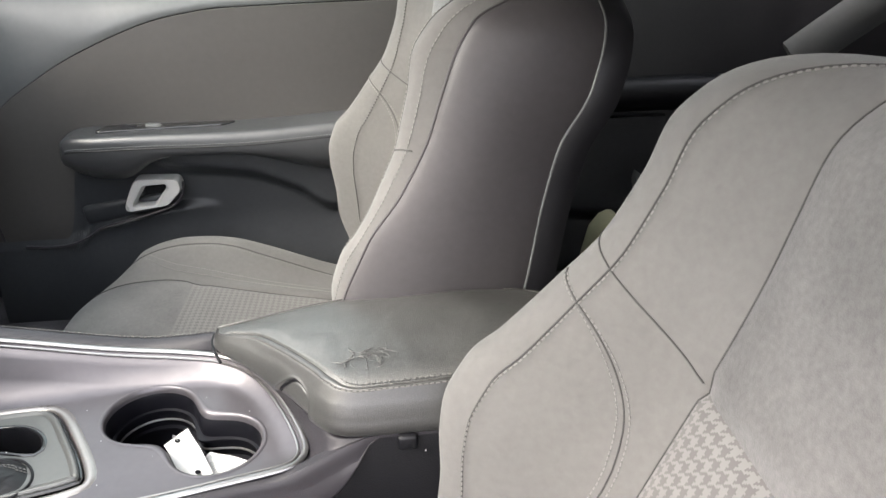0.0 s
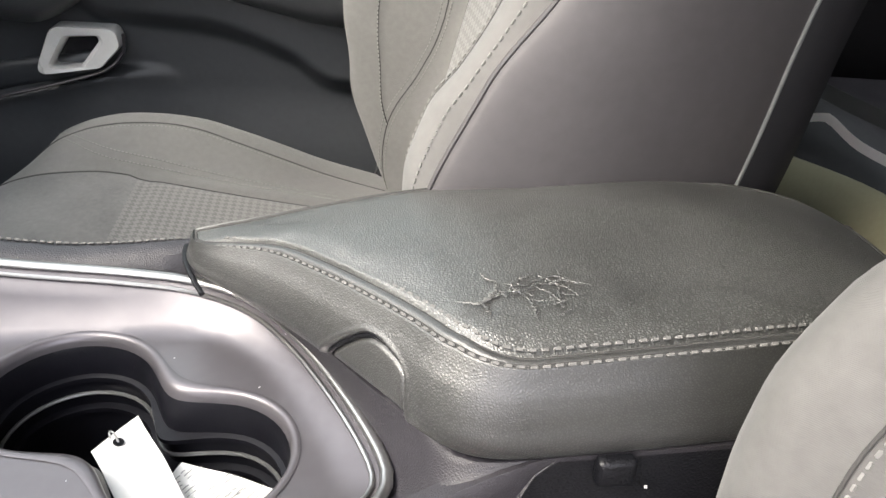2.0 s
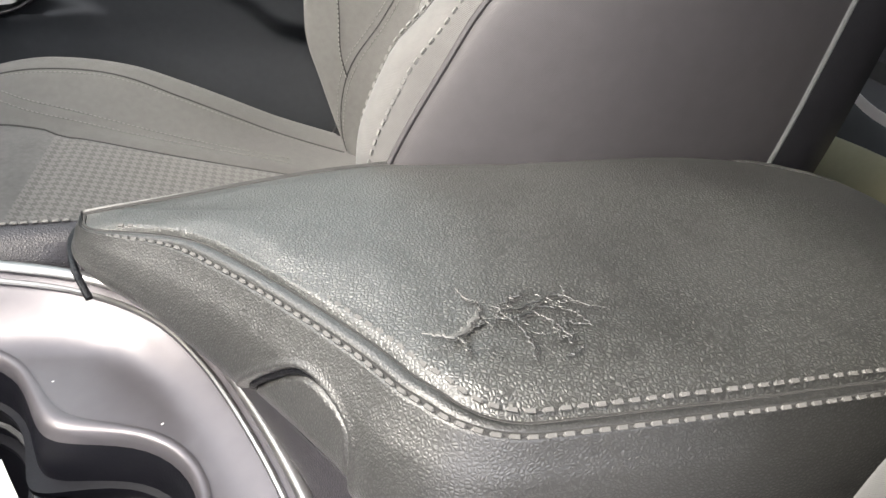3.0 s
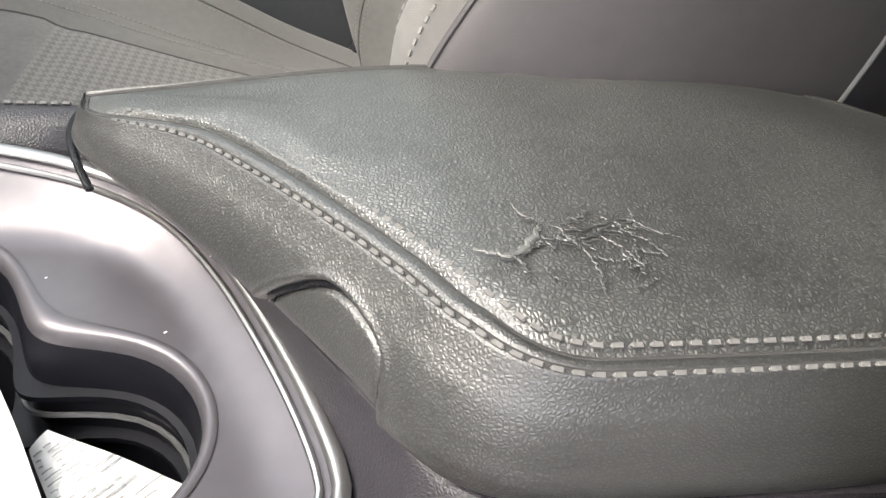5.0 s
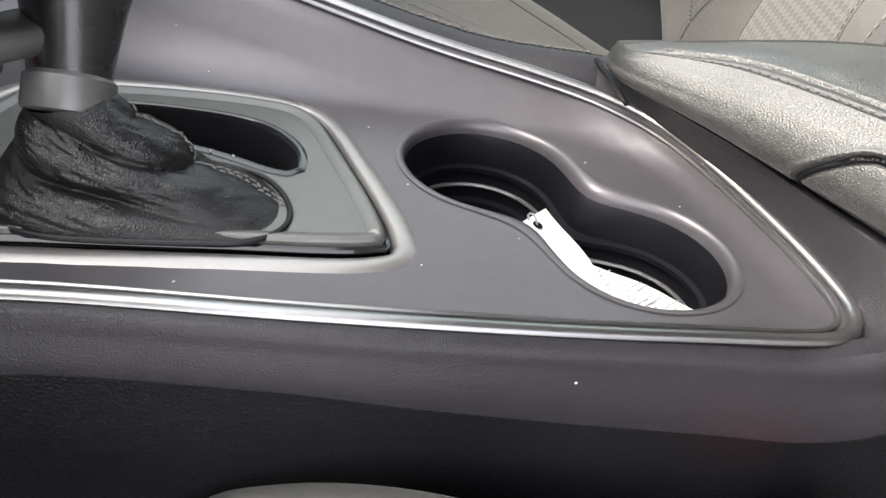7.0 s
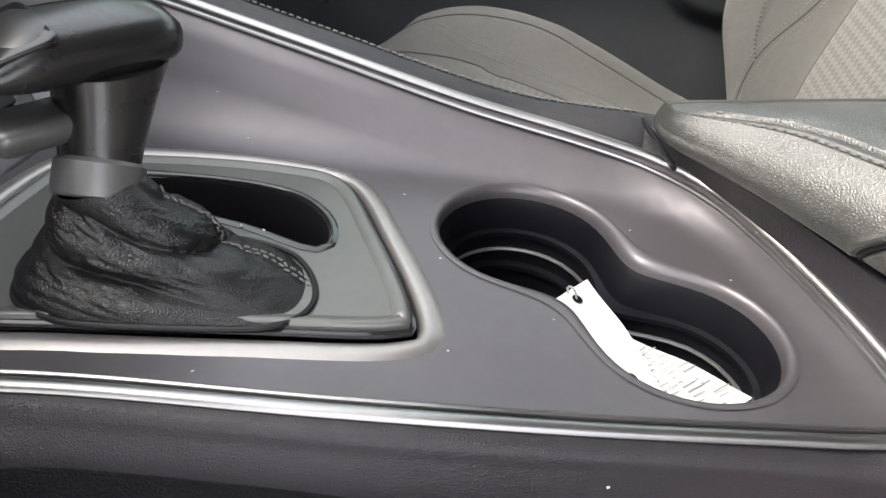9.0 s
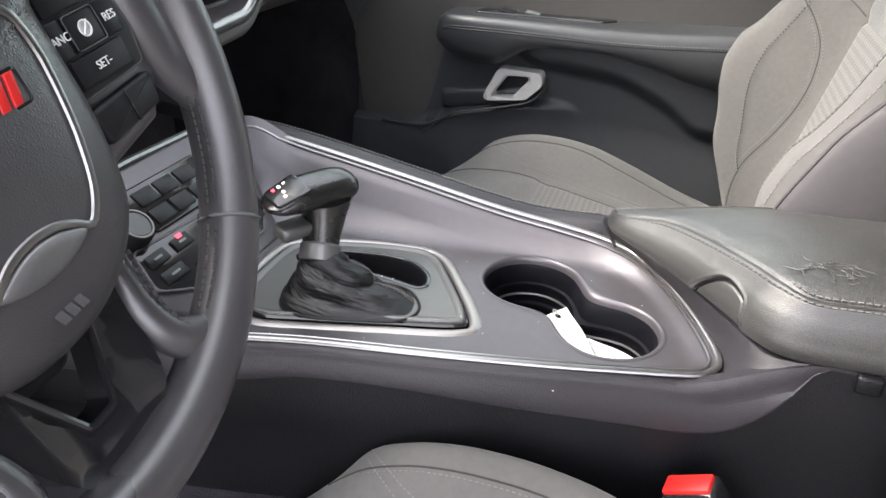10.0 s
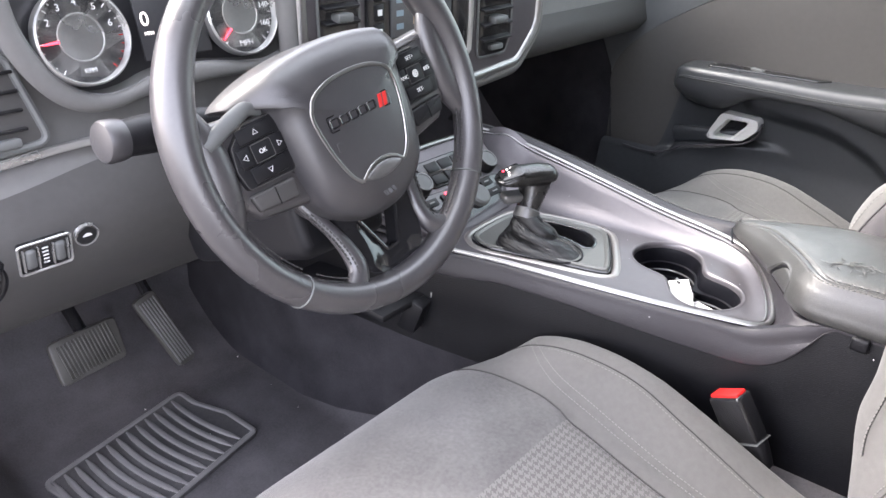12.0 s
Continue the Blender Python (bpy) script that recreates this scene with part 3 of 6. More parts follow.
# Carpet covers the foot of the panel beside the driver's footwell.
rows = []
for x in np.linspace(-1.05, -0.10, 70):
    e, zs = driver_edge(x), side_seam(x) - 0.001
    top = 0.205 + 0.012 * math.sin(7 * x) - 0.06 * smoothstep(-0.30, -0.10, x)
    row = []
    for k in range(9):
        z = top + (0.02 - top) * k / 8
        u = (zs - z) / (zs - 0.02)
        row.append((x, e - 0.0150 + 0.0105 * smoothstep(-0.05, 0.05, x) - 0.016 * u * u - 0.0045 * smoothstep(0, 1, k), z))
    rows.append(row)
part("side_carpet", sheet(rows), M_CARPET_SHADED, console, "carpet on the foot of the console, footwell shade in its colour")
part("side_clip", box((0.019, 0.008, 0.016), (0.0865, -0.0770, 0.3955), 0.003, 3), M_VINYL, console)

# Ledge between the strip and the armrest, and the padded rail on the passenger's side.
LIDFRONT = [(-0.136, 0.126, 0.400), (-0.100, 0.083, 0.398), (-0.060, 0.040, 0.397), (-0.024, -0.010, 0.396), (0.006, -0.050, 0.396), (0.020, -0.066, 0.397), (0.038, -0.0715, 0.400), (0.06, -0.0735, 0.403)]
corner = min(i for i in range(150) if loop[i].x > -0.05)
turn = min(i for i in range(corner, 150) if loop[i].y > 0.1095)
strip = spline([tuple(q) for q in loop[corner:turn + 1]], 40)
front = list(reversed(spline(LIDFRONT, 40)))
rows = []
for i, (a, b) in enumerate(zip(strip, front)):
    row = []
    for k in range(9):
        t = k / 8
        q = a.lerp(b, t)
        q.z = a.z - 0.005 + (b.z - a.z + 0.005) * smoothstep(0.0, 1.0, t) + 0.003 * smoothstep(0, 14, i) * math.sin(math.pi * t)
        row.append(q)
    row.append(b + Vector((0.04, 0.03, -0.002)))
    rows.append(row)
part("rear_ledge", sheet(rows), M_SOFT, console, "dark grey ledge ahead of the armrest")
rows = []
for x in np.linspace(-0.66, 0.34, 60):
    z = lerp_table(RAIL_Z, min(x, -0.12)) + 0.014 * smoothstep(-0.22, -0.10, x)
    w = lerp_table([(-0.66, 0.098), (-0.585, 0.1), (-0.53, 0.121), (-0.45, 0.125), (-0.17, 0.122), (-0.128, 0.124), (-0.09, 0.126), (0.34, 0.122)], x)
    zt = z if x < -0.1 else min(z, 0.403)
    row = [(x, w - 0.002, lerp_table(RAIL_Z, min(x, -0.09)) - 0.005), (x, w + 0.004, zt - 0.001), (x, w + 0.012, zt + 0.003)]
    for k in range(1, 7):
        a = k / 6 * math.pi / 2
        row.append((x, w + 0.014 + 0.016 * math.sin(a), zt + 0.003 - 0.02 * (1 - math.cos(a))))
    row += [(x, w + 0.034, 0.30), (x, w + 0.05, 0.10)]
    rows.append(row)
rail_crest = [rows[i][3] for i in range(len(rows)) if rows[i][0][0] < -0.12]
part("passenger_rail", sheet(rows), M_SOFT, console, "dark padded rail on the passenger side")
part("rail_stitching", stitches([Vector(q) + Vector((0, 0, 0.0008)) for q in rail_crest], 0.005, 0.0042, 0.0010), M_THREAD_DARK, console, kind="stuff")
part("end_panel", box((0.012, 0.20, 0.30), (0.335, 0.02, 0.25), 0.004), M_VINYL, console)

# ---- armrest lid ----
armrest = thing("armrest_lid", "worn dark grey leather armrest lid with double stitching", "armrest")
LID = [(-0.131, 0.120), (-0.1235, 0.094), (-0.085, 0.053), (-0.050, 0.012), (-0.018, -0.030), (0.000, -0.056), (0.022, -0.072), (0.060, -0.075), (0.15, -0.071), (0.25, -0.062), (0.290, -0.045), (0.302, 0.0), (0.300, 0.07), (0.285, 0.112), (0.25, 0.122), (0.10, 0.127), (0.0, 0.126), (-0.08, 0.126), (-0.124, 0.1265)]
lid = [Vector((q.x, q.y)) for q in spline([(*q, 0) for q in LID], 900, True)]


def lid_top(x, y):
    z = lerp_table([(-0.14, 0.421), (-0.10, 0.431), (-0.05, 0.442), (0.0, 0.450), (0.05, 0.455), (0.15, 0.459), (0.21, 0.456), (0.25, 0.450), (0.28, 0.441), (0.31, 0.428)], x)
    z -= 0.007 * smoothstep(0.05, 0.127, y) + 0.005 * smoothstep(-0.03, -0.073, y) * smoothstep(0.0, 0.05, x)
    return z + 0.003 * math.sin(40 * x + 12 * y) * 0.2


LID_K = [(1 - 0.72 * smoothstep(0.045, 0.115, q.y)) * (1 - 0.34 * smoothstep(-0.045, -0.070, q.y) * smoothstep(0.0, 0.05, q.x)) for q in lid]


def lid_ring(inset):
    """The lid's outline drawn inwards; the border narrows towards the passenger's side."""
    n = len(lid)
    out = []
    for i in range(n):
        t = (lid[(i + 11) % n] - lid[i - 11]).normalized()
        out.append(lid[i] + Vector((-t.y, t.x)) * inset * (LID_K[i] if inset > 0 else 1))
    return out


def lid_row(inset, drop, lower=None):
    """drop: below the lid's top; lower: between the foot (0) and the top (1)."""
    row = []
    for q, k in zip(lid_ring(inset), LID_K):
        top = lid_top(q.x, q.y)
        foot = 0.401
        row.append((q.x, q.y, top - drop * k ** 1.5 - 0.004 * (1 - k) if lower is None else foot + (top - foot) * lower))
    return row


# The latch paddle: an arched panel in the front of the lid, set off by a groove.
la, lb = Vector((-0.047, 0.004, 0.402)), Vector((-0.006, -0.045, 0.402))
ex = (lb - la).normalized()
ez = Vector((-0.74, -0.62, 0.24)).normalized()
ez = (ez - ex * ez.dot(ex)).normalized()
ey = ez.cross(ex)
lm = Matrix((ex, ey, ez)).transposed().to_4x4()
lm.translation = la.lerp(lb, 0.5)
lm_back = lm.inverted()
half = (lb - la).length / 2
LATCH = [(-0.0345, -0.006), (-0.0335, 0.004), (-0.0225, 0.0165), (-0.0105, 0.0265), (-0.002, 0.0302), (0.0095, 0.0302), (0.0235, 0.0262), (0.0287, 0.020), (0.0318, 0.003), (0.0312, -0.006)]
arch = spline([(x, y, 0) for x, y in LATCH], 60)


def latch_depth(p):
    """Distance inside the arch (minus: outside) and how far the leather sinks there."""
    q = lm_back @ Vector(p)
    if abs(q.x) > half + 0.008 or q.y > 0.040 or abs(q.z) > 0.03:
        return -1.0, 0.0
    k = min(range(60), key=lambda j: (arch[j].x - q.x) ** 2 + (arch[j].y - q.y) ** 2)
    t = (arch[min(k + 1, 59)] - arch[max(k - 1, 0)]).normalized()
    d = t.y * (q.x - arch[k].x) - t.x * (q.y - arch[k].y)
    sink = 0.0060 * math.exp(-((d - 0.0019) / 0.0015) ** 2) + 0.0034 * smoothstep(0.0015, 0.004, d) - 0.0008 * math.exp(-((d + 0.0016) / 0.0013) ** 2)
    return d, sink


FACE = [(0.010, -0.06), (0.004, 0.0), (0.0, 0.08), (-0.0012, 0.22), (0.001, 0.45), (0.005, 0.66), (0.010, 0.82), (0.0132, 0.925)]
face = []
for i in range(76):
    t = i / 75 * 7
    k = min(6, int(t))
    lower = FACE[k][1] + (FACE[k + 1][1] - FACE[k][1]) * (t - k)
    inset = lerp_table([(b, a) for a, b in FACE], lower)
    face.append(lid_row(inset, 0, lower))
face += [lid_row(0.0140, 0.0026), lid_row(0.0158, 0.0036)]
depth = []
for r, row in enumerate(face):
    got = [latch_depth(p) for p in row]
    face[r] = [Vector(p) - ez * s for p, (d, s) in zip(row, got)]
    depth.append([d for d, s in got])
skirt, paddle = bmesh.new(), bmesh.new()
made = ({}, {})
for r in range(len(face) - 1):
    for c in range(len(lid)):
        ids = [(r, c), (r, (c + 1) % len(lid)), (r + 1, (c + 1) % len(lid)), (r + 1, c)]
        k = int(min(depth[a][b] for a, b in ids) > 0.0013)
        bm = (skirt, paddle)[k]
        for q in ids:
            if q not in made[k]:
                made[k][q] = bm.verts.new(face[q[0]][q[1]])
        bm.faces.new([made[k][q] for q in ids])
groove = [(lm_back @ p, p) for r, row in enumerate(face) for p, d in zip(row, depth[r]) if 0.0004 < d < 0.0034]
line = []
for k in range(2, 58):
    t = (arch[k + 1] - arch[k - 1]).normalized()
    want = Vector((arch[k].x + t.y * 0.0017, arch[k].y - t.x * 0.0017))
    got = sorted(groove, key=lambda g: (g[0].x - want.x) ** 2 + (g[0].y - want.y) ** 2)[:4]
    line.append(sum((g[1] for g in got), Vector()) / len(got) + ez * 0.0008)
part("lid_skirt", skirt, M_LEATHER_SHADED, armrest, "grained leather front and sides, side shade in the base colour", sharp=180)
latch = part("latch", paddle, M_LEATHER_SHADED, armrest, "black grained latch paddle in a grooved recess", sharp=180)
part("latch_gap", tube(spline([tuple(q) for q in line[::3]], 60), 0.0016, 8), M_VINYL, latch)
part("seam_welt", sheet([lid_row(0.0158, 0.0040), lid_row(0.0166, 0.0018), lid_row(0.0187, 0.0011), lid_row(0.0206, 0.0016), lid_row(0.0214, 0.0038)], True), M_LEATHER_SHADED, armrest, sharp=60)
for inset, drop in ((0.0157, 0.0030), (0.0215, 0.0028)):
    part("seam_groove", tube(lid_row(inset, drop), 0.0009, 6, True), M_SEAM, armrest)
lid_rim = lid_ring(0.0218)
spine = [Vector((min(0.20, max(-0.03, q.x)), 0.030 + 0.25 * max(0, 0.02 - q.x))) for q in lid_rim]


def lid_dome(x, y, s=1.0, k=1.0):
    """Height of the padded top; s: 0 at the seam, 1 well inside it."""
    wrinkle = 0.0006 * noise.noise(Vector((x * 60, y * 60, 0))) + 0.0006 * noise.noise(Vector((x * 25, y * 25, 3)))
    return lid_top(x, y) - 0.0034 * k ** 1.5 - 0.004 * (1 - k) + (0.0002 + 0.0034 * k ** 1.5 + 0.004 * (1 - k)) * math.sin(min(1, s / (0.10 + 0.2 * (1 - k))) * math.pi / 2) + 0.003 * smoothstep(0, 0.8, s) + wrinkle * smoothstep(0.02, 0.25, s)


rows = []
for s in [0, 0.015, 0.03, 0.05, 0.07, 0.10, 0.14, 0.19, 0.25, 0.32, 0.40, 0.50, 0.60, 0.70, 0.80, 0.90, 1.0]:
    rows.append([(q.x, q.y, lid_dome(q.x, q.y, s, k)) for q, k in ((a.lerp(b, s), k) for a, b, k in zip(lid_rim, spine, LID_K))])
bm = sheet(rows, True)
part("lid_top", bm, M_LEATHER, armrest, "worn grained leather top with cracks", sharp=60)
lead = [i for i, q in enumerate(lid) if q.y < 0.085 and q.x < 0.28]
outer_line = [Vector(lid_row(0.0143, 0.0023)[i]) for i in lead]
inner_line = [(q.x, q.y, lid_dome(q.x, q.y, 0.06) + 0.0002) for q in (lid_ring(0.0255)[i] for i in lead)]
part("outer_stitching", stitches(outer_line, 0.0056, 0.0044, 0.0010), M_THREAD_DARK, armrest, kind="stuff")
part("inner_stitching", stitches(inner_line, 0.0056, 0.0044, 0.0010), M_THREAD_DARK, armrest, kind="stuff")

# Cracked patch in the lid's leather: thin torn flaps and creases.
CRACKS = [[(0.017, -0.025), (0.028, -0.0275), (0.0345, -0.0215), (0.038, -0.0155), (0.0385, -0.013)], [(0.032, -0.003), (0.0345, -0.009), (0.0385, -0.013)],
          [(0.044, -0.0160), (0.050, -0.0110), (0.0575, -0.0080)], [(0.040, -0.0150), (0.051, -0.0165), (0.060, -0.0130), (0.068, -0.0115), (0.0745, -0.016), (0.083, -0.021)],
          [(0.037, -0.0200), (0.047, -0.0215), (0.058, -0.0170), (0.065, -0.0185)], [(0.049, -0.0250), (0.0515, -0.0330), (0.051, -0.043)], [(0.028, -0.0270), (0.0305, -0.0330), (0.0295, -0.0370)],
          [(0.056, -0.0190), (0.062, -0.0260), (0.066, -0.0340)], [(0.0445, -0.0155), (0.0455, -0.0200), (0.049, -0.0250)]]
main_cracks = len(CRACKS)
for _ in range(22):
    x, y, a = random.uniform(0.030, 0.074), random.uniform(-0.042, -0.010), random.gauss(0.1, 0.9)
    n = random.uniform(0.002, 0.006)
    CRACKS.append([(x - n * math.cos(a), y - n * math.sin(a)), (x, y + random.uniform(-0.002, 0.002)), (x + n * math.cos(a), y + n * math.sin(a))])
for k, line in enumerate(CRACKS):
    crack = bmesh.new()
    pts = spline([(x, y, 0) for x, y in line], 26)
    pts = [(q.x + random.uniform(-1, 1) * 0.0007, q.y + random.uniform(-1, 1) * 0.0007, lid_dome(q.x, q.y) - (0.0001 if k < main_cracks else 0.0004)) for q in pts]
    wide = 0.0011 if k == 0 else 0.0005 if k < main_cracks else 0.0004
    tube(pts, [0.0002 + wide * math.sin(math.pi * j / 25) ** 0.7 * random.uniform(0.45, 1.3) for j in range(26)], 6, flat=0.5, bm=crack)
    part("leather_crack", crack, M_WORN if k in (0, 1) else M_LEATHER, armrest, "thin curled crack in the leather")
    if k < main_cracks:
        part("crack_split", tube([(x + 0.0006, y - 0.0016, z - 0.0002) for x, y, z in pts], [0.0001 + 0.0003 * math.sin(math.pi * j / 25) * random.uniform(0.4, 1.2) for j in range(26)], 5, flat=0.5), M_SEAM, armrest)

# Dark gap between the lid's end and the padded rail.
part("lid_gap", tube(spline([(-0.136, 0.134, 0.398), (-0.1345, 0.118, 0.400), (-0.128, 0.097, 0.400), (-0.119, 0.081, 0.394)], 20), 0.0018, 8, flat=0.8), M_VINYL, armrest)

# ---- gear shifter ----
shifter = thing("gear_shifter", "black T-handle gear shifter with a leather boot", "gear shifter")


def shrink(poly, d):
    n = len(poly)
    p = [Vector(q) for q in poly]
    area = sum(p[i - 1].x * p[i].y - p[i].x * p[i - 1].y for i in range(n))
    out = []
    for i in range(n):
        t = (p[(i + 1) % n] - p[i - 1]).normalized()
        out.append(tuple(p[i] + Vector((-t.y, t.x)) * d * (1 if area > 0 else -1)))
    return out


SLOT = [(-0.425, -0.004), (-0.415, 0.012), (-0.36, 0.024), (-0.32, 0.024), (-0.295, 0.008), (-0.286, -0.012), (-0.292, -0.020), (-0.33, -0.012), (-0.37, -0.010), (-0.41, -0.012)]
slot = [(q.x, q.y) for q in spline([(*q, 0) for q in SLOT], 48, True)]


def bezel_height(x, y):
    return 0.3665 - 0.002 * smoothstep(-0.24, -0.44, x)


part("shift_plate", pierced(shrink(bezel, 0.006), [slot], bezel_height, 0.010, 0.006), M_PLATE, shifter, "satin grey shifter surround plate", sharp=60)
SHOULDER = [(-0.0105, -0.0006), (-0.0085, 0.0006), (-0.0060, 0.0015), (-0.0035, 0.0019), (-0.0010, 0.0014), (0.0010, 0.0002), (0.0025, -0.004)]
part("plate_shoulder", sheet([[(x, y, plate_height(x, y) + dz) for x, y in shrink(bezel, g)] for g, dz in SHOULDER], True), M_RIM_GLINT, shifter, "rounded satin rim round the shifter plate, reflection in its pale colour", sharp=180)
part("plate_lip", sheet([[(x, y, bezel_height(x, y) + dz) for x, y in shrink(bezel, g)] for g, dz in ((0.0062, -0.002), (0.0066, 0.0014), (0.0080, 0.0022), (0.0100, 0.0018), (0.0120, 0.0010), (0.0138, 0.0002))], True), M_PLATE, shifter, "raised edge of the surround plate", sharp=180)
part("plate_gap", tube([(x, y, plate_height(x, y) + 0.0012) for x, y in shrink(bezel, 0.0050)], 0.0019, 8, True), M_GLOSS, shifter)
part("gate_slot", sheet([[(x, y, bezel_height(x, y) + dz) for x, y in shrink(slot, g)] for g, dz in ((-0.0045, 0.0004), (-0.002, 0.0014), (0.0, 0.0008), (0.001, -0.002), (0.002, -0.03), (0.003, -0.06))], True, cap="last"), M_GLOSS, shifter, "black gate slot", sharp=60)
BASE = [(-0.400, -0.084), (-0.391, -0.097), (-0.372, -0.102), (-0.349, -0.099), (-0.305, -0.087), (-0.288, -0.080), (-0.279, -0.068), (-0.280, -0.054), (-0.290, -0.039), (-0.305, -0.030), (-0.335, -0.029), (-0.368, -0.040), (-0.393, -0.058), (-0.401, -0.071)]
base_line = [(q.x, q.y) for q in spline([(*q, 0) for q in BASE], 144, True)]
part("boot_collar", tube([(x, y, bezel_height(x, y) + 0.0008) for x, y in shrink(base_line, -0.0025)], 0.0014, 8, True), M_PLASTIC, shifter)
top_c = Vector((-0.374, -0.059, 0.402))
bc = Vector((-0.343, -0.066, 0))


def crease(v):
    """A rounded fold with a sharp valley."""
    return abs(math.sin(v)) ** 0.62 - 0.62


rows = []
for i in range(73):
    t = i / 72
    row = []
    for k, (x, y) in enumerate(shrink(base_line, -0.0028)):
        a = math.atan2(y - bc.y, (x - bc.x) * 0.6)
        ring = Vector((top_c.x + 0.0165 * math.cos(a), top_c.y + 0.0165 * math.sin(a), top_c.z + 0.004 * math.cos(a) + 0.004))
        foot = Vector((x, y, 0.365))
        q = foot.lerp(ring, t ** 0.85)
        q.z = 0.365 + (ring.z - 0.365) * (t ** 1.25)
        swell = math.sin(math.pi * t)
        twist = 1.5 * a + 6.2 * t + 1.0 * noise.noise(Vector((math.cos(a), math.sin(a), t * 2)))
        wrinkle = noise.noise(Vector((9 * math.cos(a + 2.6 * t), 9 * math.sin(a + 2.6 * t), 3 * t + 4)))
        fold = 0.0074 * crease(twist) * swell ** 0.7 + 0.0016 * crease(2 * a - 11 * t + 2 * wrinkle) * swell + 0.0007 * wrinkle * swell ** 0.5
        mid = bc.lerp(Vector((top_c.x, top_c.y, 0)), t ** 0.85)
        out = Vector((q.x - mid.x, q.y - mid.y, 0)).normalized()
        q += out * (fold + 0.003 * math.sin(math.pi * min(1, t * 3)) * (t < 0.33)) + Vector((0, 0, 0.45 * fold))
        row.append(q)
    rows.append(row)
part("boot", sheet(rows, True), M_BOOT, shifter, "creased black leather boot", sharp=180)
seam_at = min(range(144), key=lambda k: abs(base_line[k][0] + 0.283) + abs(base_line[k][1] + 0.049))
for d in (-1, 1):
    part("boot_seam", stitches([rows[i][(seam_at + d + (i // 14)) % 144] + Vector((0.0006, 0, 0.0008)) for i in range(1, 66)], 0.0040, 0.0032, 0.0006), M_THREAD_DARK, shifter, kind="stuff")
axis = Vector((-0.379, -0.030, 0.449)) - top_c
rot = axis.to_track_quat("Z", "Y").to_matrix().to_4x4()
m = Matrix.Translation(top_c) @ rot
bm = lathe([(0.0170, -0.004), (0.0186, -0.003), (0.0190, 0.000), (0.0186, 0.011), (0.0165, 0.013)], 32)
bm.transform(m)
part("collar_ring", bm, M_COLLAR, shifter, "satin grey collar")
rows = []
for t in np.linspace(0, 1, 10):
    c = top_c + axis * (0.12 + 0.9 * t)
    r = 0.0165 + 0.005 * t ** 1.5
    rows.append([(c.x + r * math.cos(a) * (1 + 0.1 * t), c.y + r * math.sin(a) * (1 + 0.3 * t), c.z) for a in np.linspace(0, 2 * math.pi, 20, endpoint=False)])
part("stem", sheet(rows, True, cap=True), M_KNOB, shifter, "black gloss stem")
# T-handle: a rounded bar, its near end cut to a facet with the gate marks.
ka, kb = Vector((-0.411, -0.084, 0.456)), Vector((-0.364, -0.002, 0.458))
kx = (kb - ka).normalized()
kz = Vector((0.18, -0.05, 1)).normalized()
ky = kz.cross(kx).normalized()
kz = kx.cross(ky)
rows = []
for t in np.linspace(0, 1, 22):
    c = ka.lerp(kb, t)
    w = lerp_table([(0, 0.008), (0.04, 0.014), (0.12, 0.018), (0.3, 0.0205), (0.7, 0.0205), (0.92, 0.0175), (1, 0.008)], t)
    hu = lerp_table([(0, 0.002), (0.06, 0.005), (0.15, 0.009), (0.35, 0.0165), (0.7, 0.0155), (0.92, 0.012), (1, 0.005)], t)
    hd = lerp_table([(0, 0.003), (0.1, 0.005), (0.5, 0.009), (0.92, 0.008), (1, 0.003)], t)
    rows.append([c + ky * w * (abs(math.cos(a)) ** 0.75 * (1 if math.cos(a) > 0 else -1)) + kz * (hu if math.sin(a) > 0 else hd) * (abs(math.sin(a)) ** 0.8 * (1 if math.sin(a) > 0 else -1)) for a in np.linspace(0, 2 * math.pi, 28, endpoint=False)])
knob = part("knob", sheet(rows, True, cap=True), M_KNOB, shifter, "black leather-topped T-handle", sharp=50)
fm = Matrix((kx, ky, kz)).transposed().to_4x4()
fm.translation = ka.lerp(kb, 0.24) + kz * 0.0098
fm = fm @ pose(0, 0, 0, 0, -17, 0)
bm = slab(rounded([(-0.019, -0.013), (0.016, -0.017), (0.016, 0.017), (-0.019, 0.013)], 0.006), -0.004, 0.0022, 0.0015)
bm.transform(fm)
facet = part("shift_display", bm, M_GLOSS, knob, "gloss black gate display")
for k, (u, v) in enumerate([(-0.010, 0.008), (-0.004, 0.0085), (0.002, 0.009), (0.007, 0.007), (-0.004, 0.0), (0.001, 0.0), (-0.006, -0.006)]):
    bm = box((0.0028, 0.0032, 0.0006), (u, v, 0.0026))
    bm.transform(fm)
    part("gate_mark", bm, M_RED_LIT if k == 0 else M_WHITE_LIT, facet)
bm = box((0.036, 0.022, 0.013), (0, 0, 0), 0.005, 3)
bm.transform(Matrix.Translation(Vector((-0.393, -0.066, 0.431))) @ Matrix((kx, ky, kz)).transposed().to_4x4())
part("release_button", bm, M_COLLAR, shifter, "satin grey release button")

